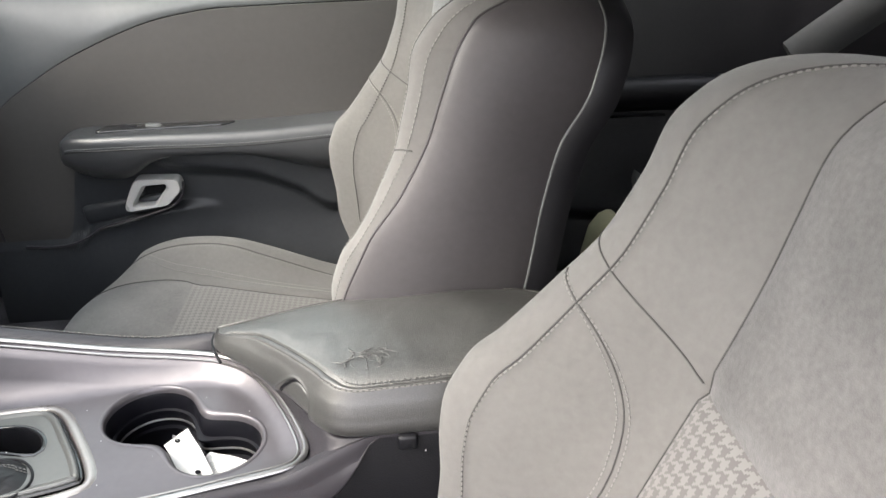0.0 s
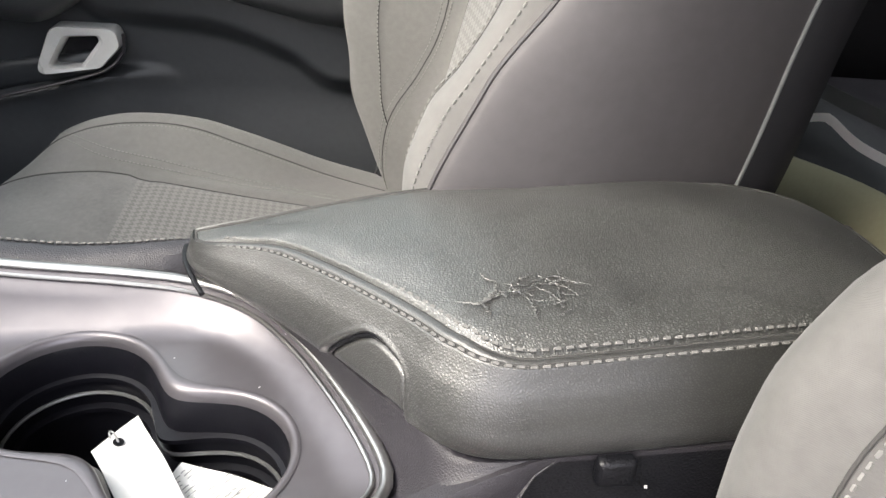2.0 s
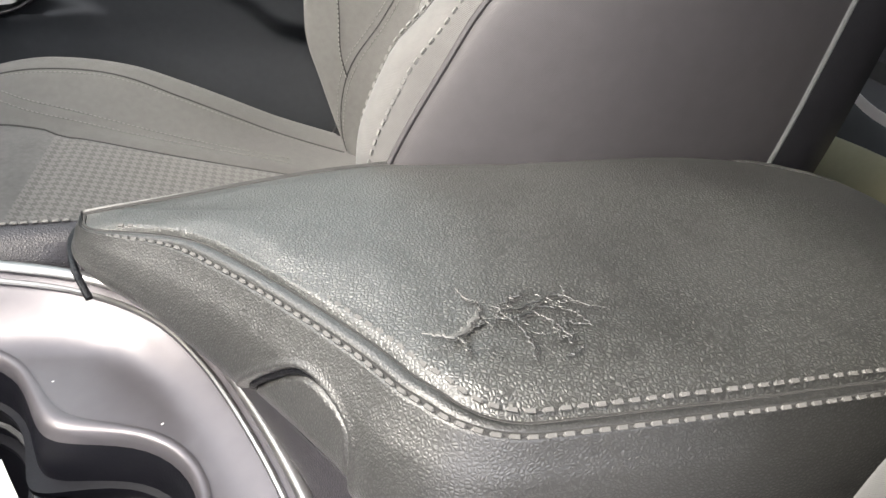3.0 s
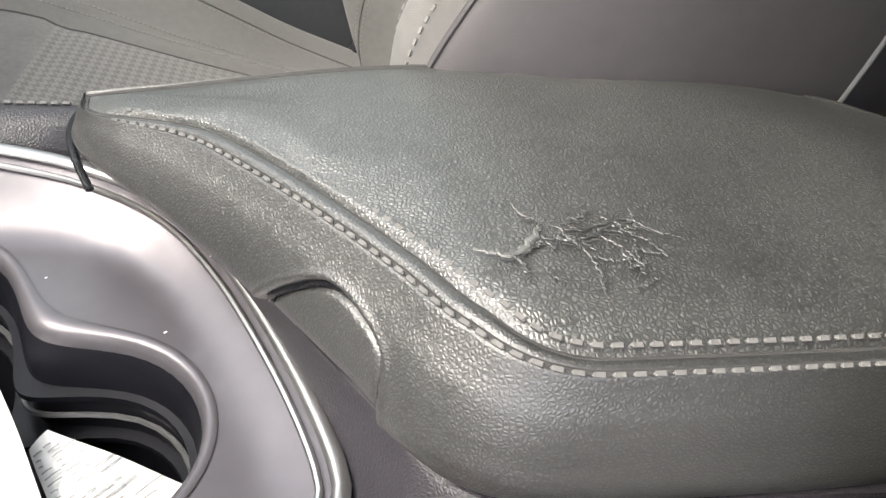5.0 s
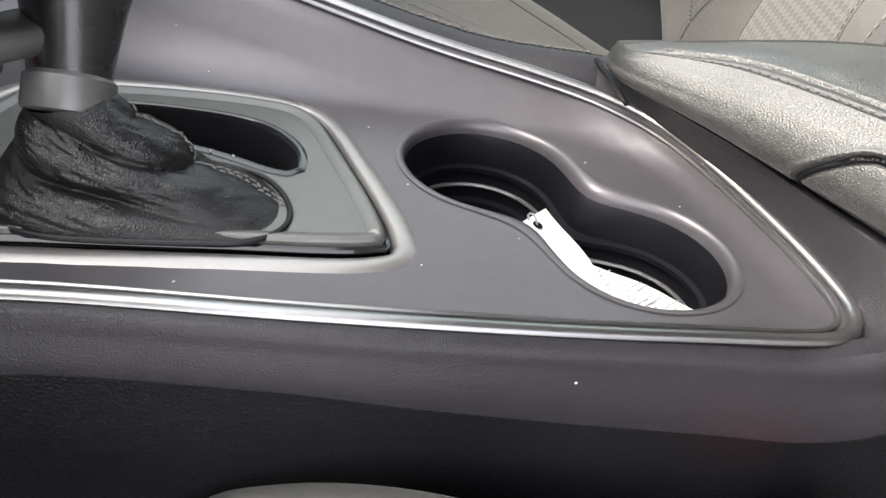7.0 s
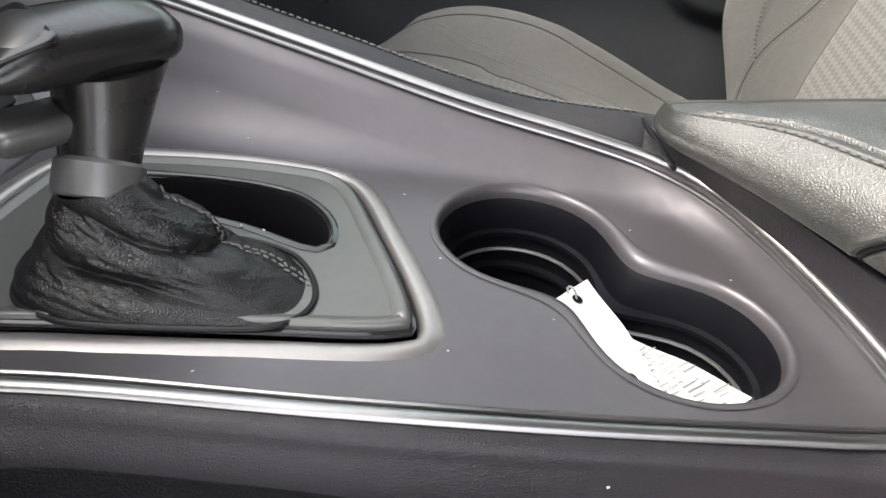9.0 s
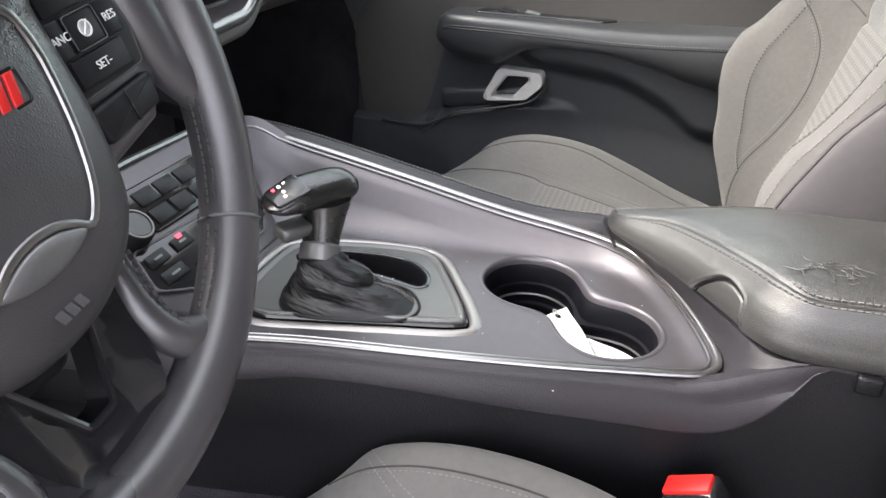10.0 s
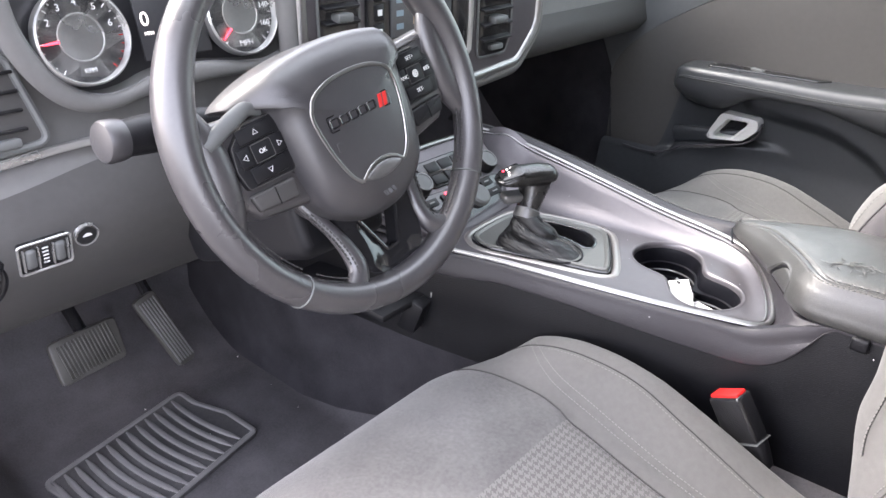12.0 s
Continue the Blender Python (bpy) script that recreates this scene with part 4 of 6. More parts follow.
# ---- card tags in the cup holder ----
def tag_card(name, corners, label, lines, holes):
    """A thin card between four corners, with punched holes and printed bars."""
    a, b, c, d = [Vector(q) for q in corners]
    t = thing(name, label, "card tag")
    nrm = (b - a).cross(d - a).normalized()
    if nrm.z < 0:
        nrm = -nrm
    n = 14
    rows = []
    for i in range(n):
        u = i / (n - 1)
        row = []
        for j in range(6):
            v = j / 5
            q = a.lerp(b, v).lerp(d.lerp(c, v), u)
            row.append(q + nrm * 0.002 * math.sin(math.pi * u) + nrm * 0.0006 * math.sin(9 * u + 3 * v))
        rows.append(row)
    part("card", thicken(sheet(rows), 0.0006), M_PAPER, t)
    for u, v in holes:
        q = a.lerp(b, v).lerp(d.lerp(c, v), u) + nrm * (0.0012 + 0.002 * math.sin(math.pi * u))
        bm = lathe([(0.0022, 0), (0.0030, 0.0003), (0.0030, 0)], 14)
        bm.transform(Matrix.Translation(q) @ nrm.to_track_quat("Z", "Y").to_matrix().to_4x4())
        part("punched_hole", bm, M_WELL, t)
    for u0, v0, u1, v1, w in lines:
        p = a.lerp(b, v0).lerp(d.lerp(c, v0), u0) + nrm * (0.0012 + 0.002 * math.sin(math.pi * u0))
        q = a.lerp(b, v1).lerp(d.lerp(c, v1), u1) + nrm * (0.0012 + 0.002 * math.sin(math.pi * u1))
        part("print_bar", tube([p, p.lerp(q, 0.5) + nrm * 0.0003, q], w, 4, flat=0.3, up=nrm), M_PRINT, t)
    return t


tag_card("key_tag", [(-0.171, 0.004, 0.346), (-0.154, 0.035, 0.342), (-0.114, -0.033, 0.336), (-0.140, -0.047, 0.337)], "blank white card key tag lying in the cup holder", [], [(0.12, 0.45), (0.90, 0.55)])
tag_card("paper_slip", [(-0.132, 0.002, 0.326), (-0.127, 0.010, 0.328), (-0.069, -0.019, 0.331), (-0.100, -0.052, 0.328)], "printed white paper slip lying in the cup holder", [(0.10 + 0.055 * k, v, 0.11 + 0.055 * k, v + 0.20 + 0.12 * math.sin(5 * k + 7 * v), 0.0004) for k in range(16) for v in (0.08, 0.42, 0.70) if v < 0.6 or k % 3], [])
bm = tube(spline([(-0.1585, 0.0105, 0.344), (-0.161, 0.014, 0.3485), (-0.1645, 0.0165, 0.3475), (-0.163, 0.013, 0.3435)], 14), 0.0006, 6)
string = thing("tag_ring", "small wire ring through the card tag", "ring")
part("wire", bm, M_BRIGHT, string)

# ---- seats ----
def bump_ridge(d, w):
    return math.exp(-(d / w) ** 2)


def build_seat(origin, recline, name_label, low_side=0, wider=0.0):
    """origin: the middle of the front edge of the checked cushion panel. recline: degrees from upright. low_side: the side (-1 or 1) with the flatter bolster. wider: metres added to the +y side."""
    seat = thing("car_seat", name_label, "seat", pose(*origin), "front seats")
    # cushion
    PATH_X = [(-0.250, -0.17), (-0.246, -0.11), (-0.228, -0.055), (-0.19, -0.022), (-0.14, -0.004), (-0.08, 0.002), (0.0, 0.0), (0.10, -0.012), (0.20, -0.028), (0.36, -0.055)]
    path = spline([(x, 0, z) for x, z in PATH_X], 60)
    RISE = [(-0.25, 0.0), (-0.21, 0.003), (-0.15, 0.014), (-0.11, 0.027), (-0.07, 0.040), (-0.03, 0.047), (0.02, 0.050), (0.06, 0.048), (0.11, 0.038), (0.165, 0.025), (0.22, 0.012), (0.30, 0.0)]

    # Half widths of the middle panels, the stitched rows and the outer seam along the cushion.
    SEAM_Y = [(-0.25, 0.172), (-0.06, 0.172), (0.0, 0.161), (0.04, 0.154), (0.08, 0.147), (0.14, 0.140), (0.36, 0.132)]
    STITCH_Y = [(-0.13, 0.246), (-0.10, 0.222), (-0.078, 0.206), (-0.042, 0.191), (0.014, 0.181), (0.07, 0.173), (0.126, 0.166), (0.25, 0.157)]
    OUTER_Y = [(-0.18, 0.228), (-0.066, 0.232), (0.03, 0.232), (0.106, 0.226), (0.182, 0.220), (0.30, 0.206)]

    def seam_y(x):
        return lerp_table(SEAM_Y, x)

    def cushion(p, y):
        ay = abs(y)
        r = lerp_table(RISE, p.x)
        k = smoothstep(0.165, 0.250, ay)
        over = max(0, ay - 0.255)
        z = p.z + r * k - (0.6 * over + 14 * over * over) * (1 - 0.3 * (p.z < -0.1))
        inset = 0.055 * smoothstep(0.12, 0.28, ay) ** 1.5 * smoothstep(-0.10, -0.22, p.x)
        z -= 0.004 * bump_ridge(ay - seam_y(p.x), 0.006) * smoothstep(-0.01, 0.0, p.x)
        z -= 0.004 * bump_ridge(p.x - (0.002 + 0.03 * smoothstep(0.14, 0.26, ay) * -1), 0.006) * (ay < 0.18)
        return Vector((p.x + inset, y, z))

    i0 = min(range(60), key=lambda i: abs(path[i].x))
    part("front_panel", sheet([[cushion(p, y) for y in np.linspace(-seam_y(p.x), seam_y(p.x), 32)] for p in path[: i0 + 1]]), M_SUEDE, seat, "grey suede-like front of the cushion")
    part("cushion_insert", sheet_uv([[cushion(p, y) for y in np.linspace(-seam_y(p.x), seam_y(p.x), 32)] for p in path[i0:]], 860.0), M_HOUND, seat, "houndstooth-checked cushion panel")
    for s in (-1, 1):
        rows = [[cushion(p, s * y) for y in np.linspace(seam_y(p.x), 0.282, 22)] + [cushion(p, s * 0.282) + Vector((0, s * 0.002, -0.03)), Vector((cushion(p, s * 0.282).x, s * 0.278, min(p.z, -0.17) - 0.005))] for p in path]
        part("cushion_bolster", sheet(rows), M_CLOTH, seat, "grey cloth side bolster")
        bm = bmesh.new()
        for off in (0.0, 0.010):
            stitches([cushion(p, s * (lerp_table(STITCH_Y, p.x) + off)) for p in path if -0.13 < p.x < 0.25], 0.005, 0.0038, 0.0007, (0, 0, 0.0005), bm)
        part("bolster_stitching", bm, M_THREAD, seat, kind="stuff")
        part("outer_seam", tube([cushion(p, s * lerp_table(OUTER_Y, p.x)) + Vector((0, 0, 0.0002)) for p in path if -0.18 < p.x < 0.30], 0.0009, 6), M_SEAM, seat)
        part("edge_stitching", stitches([cushion(p, s * (lerp_table(OUTER_Y, p.x) - 0.004)) for p in path if -0.14 < p.x < 0.28], 0.005, 0.0036, 0.0005, (0, 0, 0.0004)), M_THREAD, seat, kind="stuff")
        part("cushion_seam", tube([cushion(p, s * seam_y(p.x)) + Vector((0, 0, 0.0004)) for p in path if p.x > -0.20], 0.0011, 6), M_SEAM, seat)
    # seat base
    part("seat_base", box((0.44, 0.44, 0.10), (0.06, 0, -0.20), 0.02), M_PLASTIC, seat, "black plastic seat base")
    for s in (-1, 1):
        part("seat_rail", box((0.5, 0.04, 0.045), (0.06, s * 0.18, -0.245 + 0.022 + 0.0), 0.006), M_GLOSS, seat)
    # backrest
    a = radians(recline)
    up, fwd = Vector((math.sin(a), 0, math.cos(a))), Vector((-math.cos(a), 0, math.sin(a)))
    foot = Vector((0.325, 0, -0.03))
    TOP = 0.61
    MID = [(-0.05, -0.020), (0.01, -0.015), (0.10, 0.0), (0.25, 0.012), (0.345, 0.020), (0.487, 0.043), (0.525, 0.047), (0.57, 0.030), (0.61, -0.03)]
    RIDGE = [(-0.05, -0.01), (0.0, 0.035), (0.04, 0.066), (0.09, 0.102), (0.13, 0.117), (0.18, 0.140), (0.215, 0.149), (0.25, 0.146), (0.28, 0.131), (0.34, 0.110), (0.40, 0.093), (0.45, 0.091), (0.49, 0.095), (0.525, 0.085), (0.555, 0.063), (0.575, 0.038), (0.61, -0.04)]
    SEAM = [(-0.05, -0.03), (0.04, 0.042), (0.12, 0.080), (0.20, 0.090), (0.28, 0.083), (0.35, 0.062), (0.43, 0.049), (0.50, 0.049), (0.54, 0.042), (0.575, 0.005), (0.61, -0.055)]
    WIDE = [(-0.05, 0.235), (0.03, 0.262), (0.10, 0.278), (0.20, 0.284), (0.30, 0.286), (0.40, 0.284), (0.48, 0.283), (0.54, 0.274), (0.58, 0.245), (0.61, 0.185)]
    REAR = [(-0.05, -0.13), (0.27, -0.103), (0.39, -0.087), (0.44, -0.084), (0.51, -0.097), (0.57, -0.096), (0.61, -0.08)]
    EDGE = [(-0.05, 0.180), (0.10, 0.187), (0.20, 0.187), (0.345, 0.184), (0.45, 0.176), (0.52, 0.180), (0.57, 0.182), (0.61, 0.13)]

    def flatter(h):
        return lerp_table([(0.1, 0.68), (0.2, 0.75), (0.3, 0.76), (0.45, 0.95), (0.55, 1.05)], h)

    def seam_at(h, y):
        v = lerp_table(SEAM, h)
        return v * lerp_table([(0.0, 0.92), (0.08, 0.95), (0.2, 1.08), (0.27, 1.06), (0.33, 1.06), (0.45, 1.12), (0.55, 1.05)], h) if y * low_side > 0 else v

    def back(h, y):
        ay = abs(y)
        w, e = wd(h, y), lerp_table(EDGE, h)
        mid, rid, sm = lerp_table(MID, h), lerp_table(RIDGE, h), seam_at(h, y)
        if y * low_side > 0:
            rid = mid + (rid - mid) * flatter(h)
        if ay <= e:
            f = mid - 0.004 * bump_ridge(ay - e, 0.006) - 0.006 * bump_ridge(h - 0.345, 0.007)
        else:
            crest = w - (0.022 if y * low_side > 0 else 0.034)
            if ay < crest:
                f = mid + (rid - mid) * smoothstep(e, crest, ay) - 0.004 * bump_ridge(ay - e, 0.006)
            else:
                t = min(1, (ay - crest) / (w - crest))
                f = sm + (rid - sm) * math.sqrt(max(0, 1 - t * t))
        return foot + up * h + fwd * f + Vector((0, y, 0))

    H = list(np.linspace(-0.05, TOP, 80))
    cut = min(range(80), key=lambda i: abs(H[i] - 0.345))

    def strip_rows(hs, y0, y1, n):
        return [[back(h, lerp_pair(y0, y1, h, k / (n - 1))) for k in range(n)] for h in hs]

    def lerp_pair(f0, f1, h, t):
        return f0(h) + (f1(h) - f0(h)) * t

    def ed(h):
        return lerp_table(EDGE, h)

    def wd(h, y):
        return lerp_table(WIDE, h) + (wider if y > 0 else 0)

    part("backrest_insert", sheet_uv(strip_rows(H[: cut + 1], lambda h: -ed(h), ed, 26), 660.0), M_HOUND, seat, "houndstooth-checked backrest panel")
    part("backrest_panel", sheet(strip_rows(H[cut:], lambda h: -ed(h), ed, 26)), M_SUEDE, seat, "grey suede-like upper backrest")
    for s in (-1, 1):
        part("back_bolster", sheet(strip_rows(H, lambda h: s * ed(h), lambda h: s * wd(h, s), 26)), M_CLOTH, seat, "grey cloth backrest bolster", sharp=70)
        # side panel from the welted seam to the rear piping
        rows = []
        for h in H:
            w, sm, re = wd(h, s), seam_at(h, s), lerp_table(REAR, h)
            base = foot + up * h
            row = []
            for k in range(22):
                t = (k / 21) ** 1.6
                bulge = 0.016 * math.sin(math.pi * min(1, t ** 0.7)) ** 0.8
                row.append(base + fwd * (sm + (re - sm) * t) + Vector((0, s * (w + bulge - 0.006 * t * t), 0)))
            rows.append(row)
        part("side_panel", sheet(rows), M_CLOTH_SIDE, seat, "smooth grey vinyl side of the backrest", sharp=70)
        pip = [rows[i][-1] + fwd * -0.001 for i in range(0, 80)]
        part("piping", tube(pip, 0.0016, 8), M_TRIM_GREY, seat, "grey piping along the seat shell")
        welt = [back(h, s * wd(h, s)) + fwd * 0.0008 for h in H]
        part("welt", tube(welt, 0.0016, 6), M_CLOTH_SIDE, seat)
        bm = stitches([back(h, s * (wd(h, s) - 0.0045)) + fwd * 0.0006 for h in H], 0.0058, 0.004, 0.0009)
        part("edge_stitching", bm, M_THREAD, seat, kind="stuff")
        line = [back(h, s * (wd(h, s) - (0.030 if s == low_side else 0.058))) + fwd * 0.0004 for h in H if 0.06 < h < 0.585]
        part("crest_seam", tube(line, 0.0009, 8), M_SEAM, seat, "dark seam along the bolster")
        part("crest_stitching", stitches([q + Vector((0, -s * 0.0045, 0)) + fwd * 0.0006 for q in line], 0.0052, 0.0038, 0.0008), M_THREAD, seat, kind="stuff")
        # curved double stitching on the bolster and the slanting seam above it
        curve = spline([(-0.03, 0.42), (0.04, 0.34), (0.10, 0.25), (0.15, 0.17), (0.20, 0.12), (0.25, 0.13), (0.295, 0.22), (0.33, 0.42), (0.354, 0.76)], 60)
        bm = bmesh.new()
        for off in (0.0, 0.05):
            pts = []
            for q in curve:
                h, t = q.x, min(0.97, q.y + off)
                y = ed(h) + (wd(h, s) - ed(h)) * t
                pts.append(back(h, s * y) + fwd * 0.0006)
            stitches(pts, 0.005, 0.0038, 0.0007, bm=bm)
        part("bolster_stitching", bm, M_THREAD, seat, kind="stuff")
        part("bolster_groove", tube([back(q.x, s * (ed(q.x) + (wd(q.x, s) - ed(q.x)) * min(0.97, q.y + 0.025))) + fwd * 0.0001 for q in curve], 0.0008, 6), M_SEAM, seat)
        seam = [back(h, s * (ed(h) + (wd(h, s) - ed(h)) * t)) + fwd * 0.0003 for h, t in [(0.347 + 0.050 * k / 20, 0.02 + 0.96 * k / 20) for k in range(21)]]
        part("slant_seam", tube(seam, 0.0008, 6), M_SEAM, seat)
        part("panel_seam", tube([back(h, s * ed(h)) + fwd * 0.0002 for h in H], 0.0008, 6), M_SEAM, seat)
    part("insert_seam", tube([back(0.345, y) + fwd * 0.0002 for y in np.linspace(-0.183, 0.183, 30)], 0.0008, 6), M_SEAM, seat)
    # top roll and shell behind
    rows = []
    for y in np.linspace(-0.168, 0.168, 20):
        p = back(TOP, y)
        q = foot + up * TOP + fwd * lerp_table(REAR, TOP) + Vector((0, y * 0.98, 0))
        rows.append([p.lerp(q, t) + up * 0.012 * math.sin(math.pi * t) for t in np.linspace(0, 1, 8)])
    part("top_roll", sheet(rows), M_CLOTH, seat)
    rows = []
    for h in H:
        w, re = wd(h, -1) - 0.008, lerp_table(REAR, h)
        base = foot + up * h
        row = [base + fwd * (re - 0.034 - 0.030 * (1 - abs(y / w) ** 3.0)) + Vector((0, y, 0)) for y in np.linspace(-w, w, 22)]
        rows.append([base + fwd * (re - d) + Vector((0, -w - g, 0)) for d, g in ((0, 0.002), (0.012, 0.005), (0.026, 0.003))] + row + [base + fwd * (re - d) + Vector((0, w + g, 0)) for d, g in ((0.026, 0.003 + wider), (0.012, 0.005 + wider), (0, 0.002 + wider))])
    part("back_shell", sheet(rows), M_PLASTIC, seat, "dark plastic seat-back shell")
    # recliner cover at the foot of the backrest
    for s in (-1, 1):
        bm = lathe([(0.0, -0.012), (0.05, -0.012), (0.055, -0.006), (0.055, 0.006), (0.05, 0.012), (0, 0.012)], 24)
        bm.transform(Matrix.Translation((0.34, s * 0.262, -0.06)) @ Euler((radians(90), 0, 0)).to_matrix().to_4x4())
        part("recliner_cover", bm, M_PLASTIC, seat)
    return seat


build_seat((-0.163, -0.405, 0.257), 26, "taupe grey cloth driver's seat with houndstooth inserts", 0, 0.034)
build_seat((-0.274, 0.405, 0.248), 18, "taupe grey cloth passenger seat with houndstooth inserts", -1)

# ---- seat belt buckle ----
buckle = thing("seat_belt_buckle", "black seat belt buckle with a red press button", "seat belt buckle")
b_up = Vector((-0.55, 0.0, 0.83)).normalized()
bz = b_up
bx = Vector((0.83, -0.25, 0.55)).normalized()
bx = (bx - bz * bx.dot(bz)).normalized()
by = bz.cross(bx)
bmx = Matrix((bx, by, bz)).transposed().to_4x4()
bmx.translation = Vector((-0.024, -0.122, 0.298))
bm = box((0.046, 0.026, 0.060), (0, 0, -0.030), 0.004, 3)
bm.transform(bmx)
part("buckle_body", bm, M_GLOSS, buckle)
bm = box((0.040, 0.019, 0.008), (0, 0, -0.0005), 0.002)
bm.transform(bmx)
part("press_button", bm, M_RED, buckle, "glossy red press button")
bm = box((0.047, 0.027, 0.0016), (0, 0, -0.0605), 0.0006)
bm.transform(bmx)
part("buckle_band", bm, M_TRIM_GREY, buckle, "thin pale parting line")


def buckle_ring(hx, hy, z):
    """A ring with rounded-off corners across the buckle."""
    pts = []
    for t in np.linspace(0, 2 * math.pi, 24, endpoint=False):
        c, q = math.cos(t), math.sin(t)
        pts.append(bmx @ Vector((hx * math.copysign(abs(c) ** 0.45, c), hy * math.copysign(abs(q) ** 0.45, q), z)))
    return pts


part("buckle_boot", sheet([buckle_ring(0.0225 - 0.006 * t ** 1.6, 0.0125 - 0.003 * t, -0.0605 - 0.036 * t) for t in np.linspace(0, 1, 9)], True, cap=True), M_PLASTIC, buckle, "black moulded lower cover", sharp=60)
rows = []
for i in range(72):
    g = 0.0105 + 0.0022 * math.cos(i * math.pi / 2)
    rows.append([bmx @ Vector((g * math.cos(t), g * 0.8 * math.sin(t), -0.094 - 0.0016 * i)) for t in np.linspace(0, 2 * math.pi, 14, endpoint=False)])
part("buckle_sleeve", sheet(rows, True, cap=True), M_PLASTIC, buckle, "ribbed black sleeve")

# ---- passenger door trim ----
door = thing("door_trim", "dark vinyl passenger door trim with an armrest", "car door")
SWOOSH = [(-0.711, 0.405), (-0.708, 0.430), (-0.697, 0.458), (-0.668, 0.494), (-0.615, 0.537), (-0.550, 0.577), (-0.490, 0.609), (-0.408, 0.643), (-0.335, 0.667), (-0.265, 0.680), (-0.199, 0.686), (0.005, 0.689), (0.25, 0.689), (0.60, 0.685)]
sw = spline([(x, 0.80, z) for x, z in SWOOSH], 70)
rows = []
for q in sw:
    low = min(q.z - 0.02, 0.30 - 0.08 * smoothstep(-0.48, -0.56, q.x))
    rows.append([(q.x, 0.800 - 0.004 * smoothstep(0, 0.15, t) - 0.012 * (1 - t) ** 2, q.z + (low - q.z) * t) for t in np.linspace(0, 1, 14)])
part("upper_panel", thicken(sheet(rows), 0.01), M_DOOR_UP, door, "dark brown-grey upper door panel")
rows = []
for q in sw:
    top = Vector((q.x - 0.02, 0.80, 0.735)) if q.x > -0.45 else Vector((q.x - 0.16, 0.80, max(q.z + 0.10, 0.735)))
    rows.append([Vector((q.x, 0.797, q.z)), Vector((q.x, 0.788, q.z + 0.002))] + [Vector((q.x, 0.786, q.z + 0.006)).lerp(top, t) + Vector((0, 0.03 * t * t, 0)) for t in np.linspace(0.05, 1, 10)])
part("sill_sweep", thicken(sheet(rows), -0.008), M_SILL, door, "grey swept sill trim under the window")
part("sweep_gap", tube([q + Vector((0, -0.006, 0)) for q in sw], 0.0028, 6), M_GLOSS, door)

part("door_edge", tube(spline([(-0.711, 0.792, 0.405), (-0.711, 0.788, 0.354), (-0.695, 0.775, 0.268), (-0.672, 0.762, 0.19), (-0.640, 0.756, 0.14)], 20), 0.0022, 6), M_SOFT, door)

# Armrest pad with a stitched edge.
AX = np.linspace(-0.535, 0.30, 70)


def arm_shape(x):
    top = lerp_table([(-0.535, 0.452), (-0.52, 0.470), (-0.49, 0.478), (-0.40, 0.480), (-0.2, 0.478), (0.0, 0.487), (0.3, 0.50)], x)
    low = lerp_table([(-0.535, 0.440), (-0.53, 0.422), (-0.51, 0.405), (-0.487, 0.396), (-0.45, 0.389), (-0.423, 0.387), (-0.405, 0.391), (-0.385, 0.402), (-0.362, 0.417), (-0.33, 0.426), (-0.293, 0.430), (-0.224, 0.429), (-0.166, 0.419), (-0.107, 0.404), (-0.054, 0.391), (0.0, 0.385), (0.3, 0.385)], x)
    out = lerp_table([(-0.535, 0.755), (-0.525, 0.728), (-0.50, 0.714), (-0.45, 0.706), (-0.2, 0.704), (0.3, 0.706)], x)
    return top, low, out


rows = []
for x in AX:
    top, low, out = arm_shape(x)
    rows.append([(x, 0.80, top + 0.004), (x, 0.765, top + 0.002), (x, out + 0.020, top)] + [(x, out + 0.014 - 0.014 * math.sin(t), top - 0.018 + 0.018 * math.cos(t)) for t in np.linspace(0.3, 1.57, 6)] + [(x, out - 0.002, top - 0.030), (x, out + 0.004, (top - 0.03) * 0.5 + low * 0.5), (x, out + 0.022, low + 0.006), (x, 0.79, low)])
part("armrest_pad", sheet(rows), M_DOOR_ARM, door, "padded black leather armrest", sharp=70)
edge = [(x, arm_shape(x)[2] - 0.0006, arm_shape(x)[0] - 0.019) for x in AX[2:]]
bm = stitches(edge, 0.0055, 0.0042, 0.0010)
stitches([(x, y + 0.0008, z - 0.009) for x, y, z in edge], 0.0055, 0.0038, 0.0009, bm=bm)
part("armrest_stitching", bm, M_TRIM_GREY, door, kind="stuff")
part("armrest_welt", tube([(x, y, z - 0.0045) for x, y, z in edge], 0.0016, 6), M_VINYL, door)
sw_base = part("switch_plate", slab(rounded([(-0.46, 0.735), (-0.23, 0.752), (-0.20, 0.775), (-0.45, 0.778)], 0.01), 0.472, 0.4835, 0.002), M_GLOSS, door, "gloss black window switch plate")
for k, x in enumerate((-0.40, -0.355)):
    part("window_switch", box((0.028, 0.014, 0.008), (x, 0.754 + 0.003 * k, 0.484), 0.003, rot=Euler((0, radians(8), 0)).to_matrix()), M_TRIM_GREY if k else M_PLASTIC, sw_base)

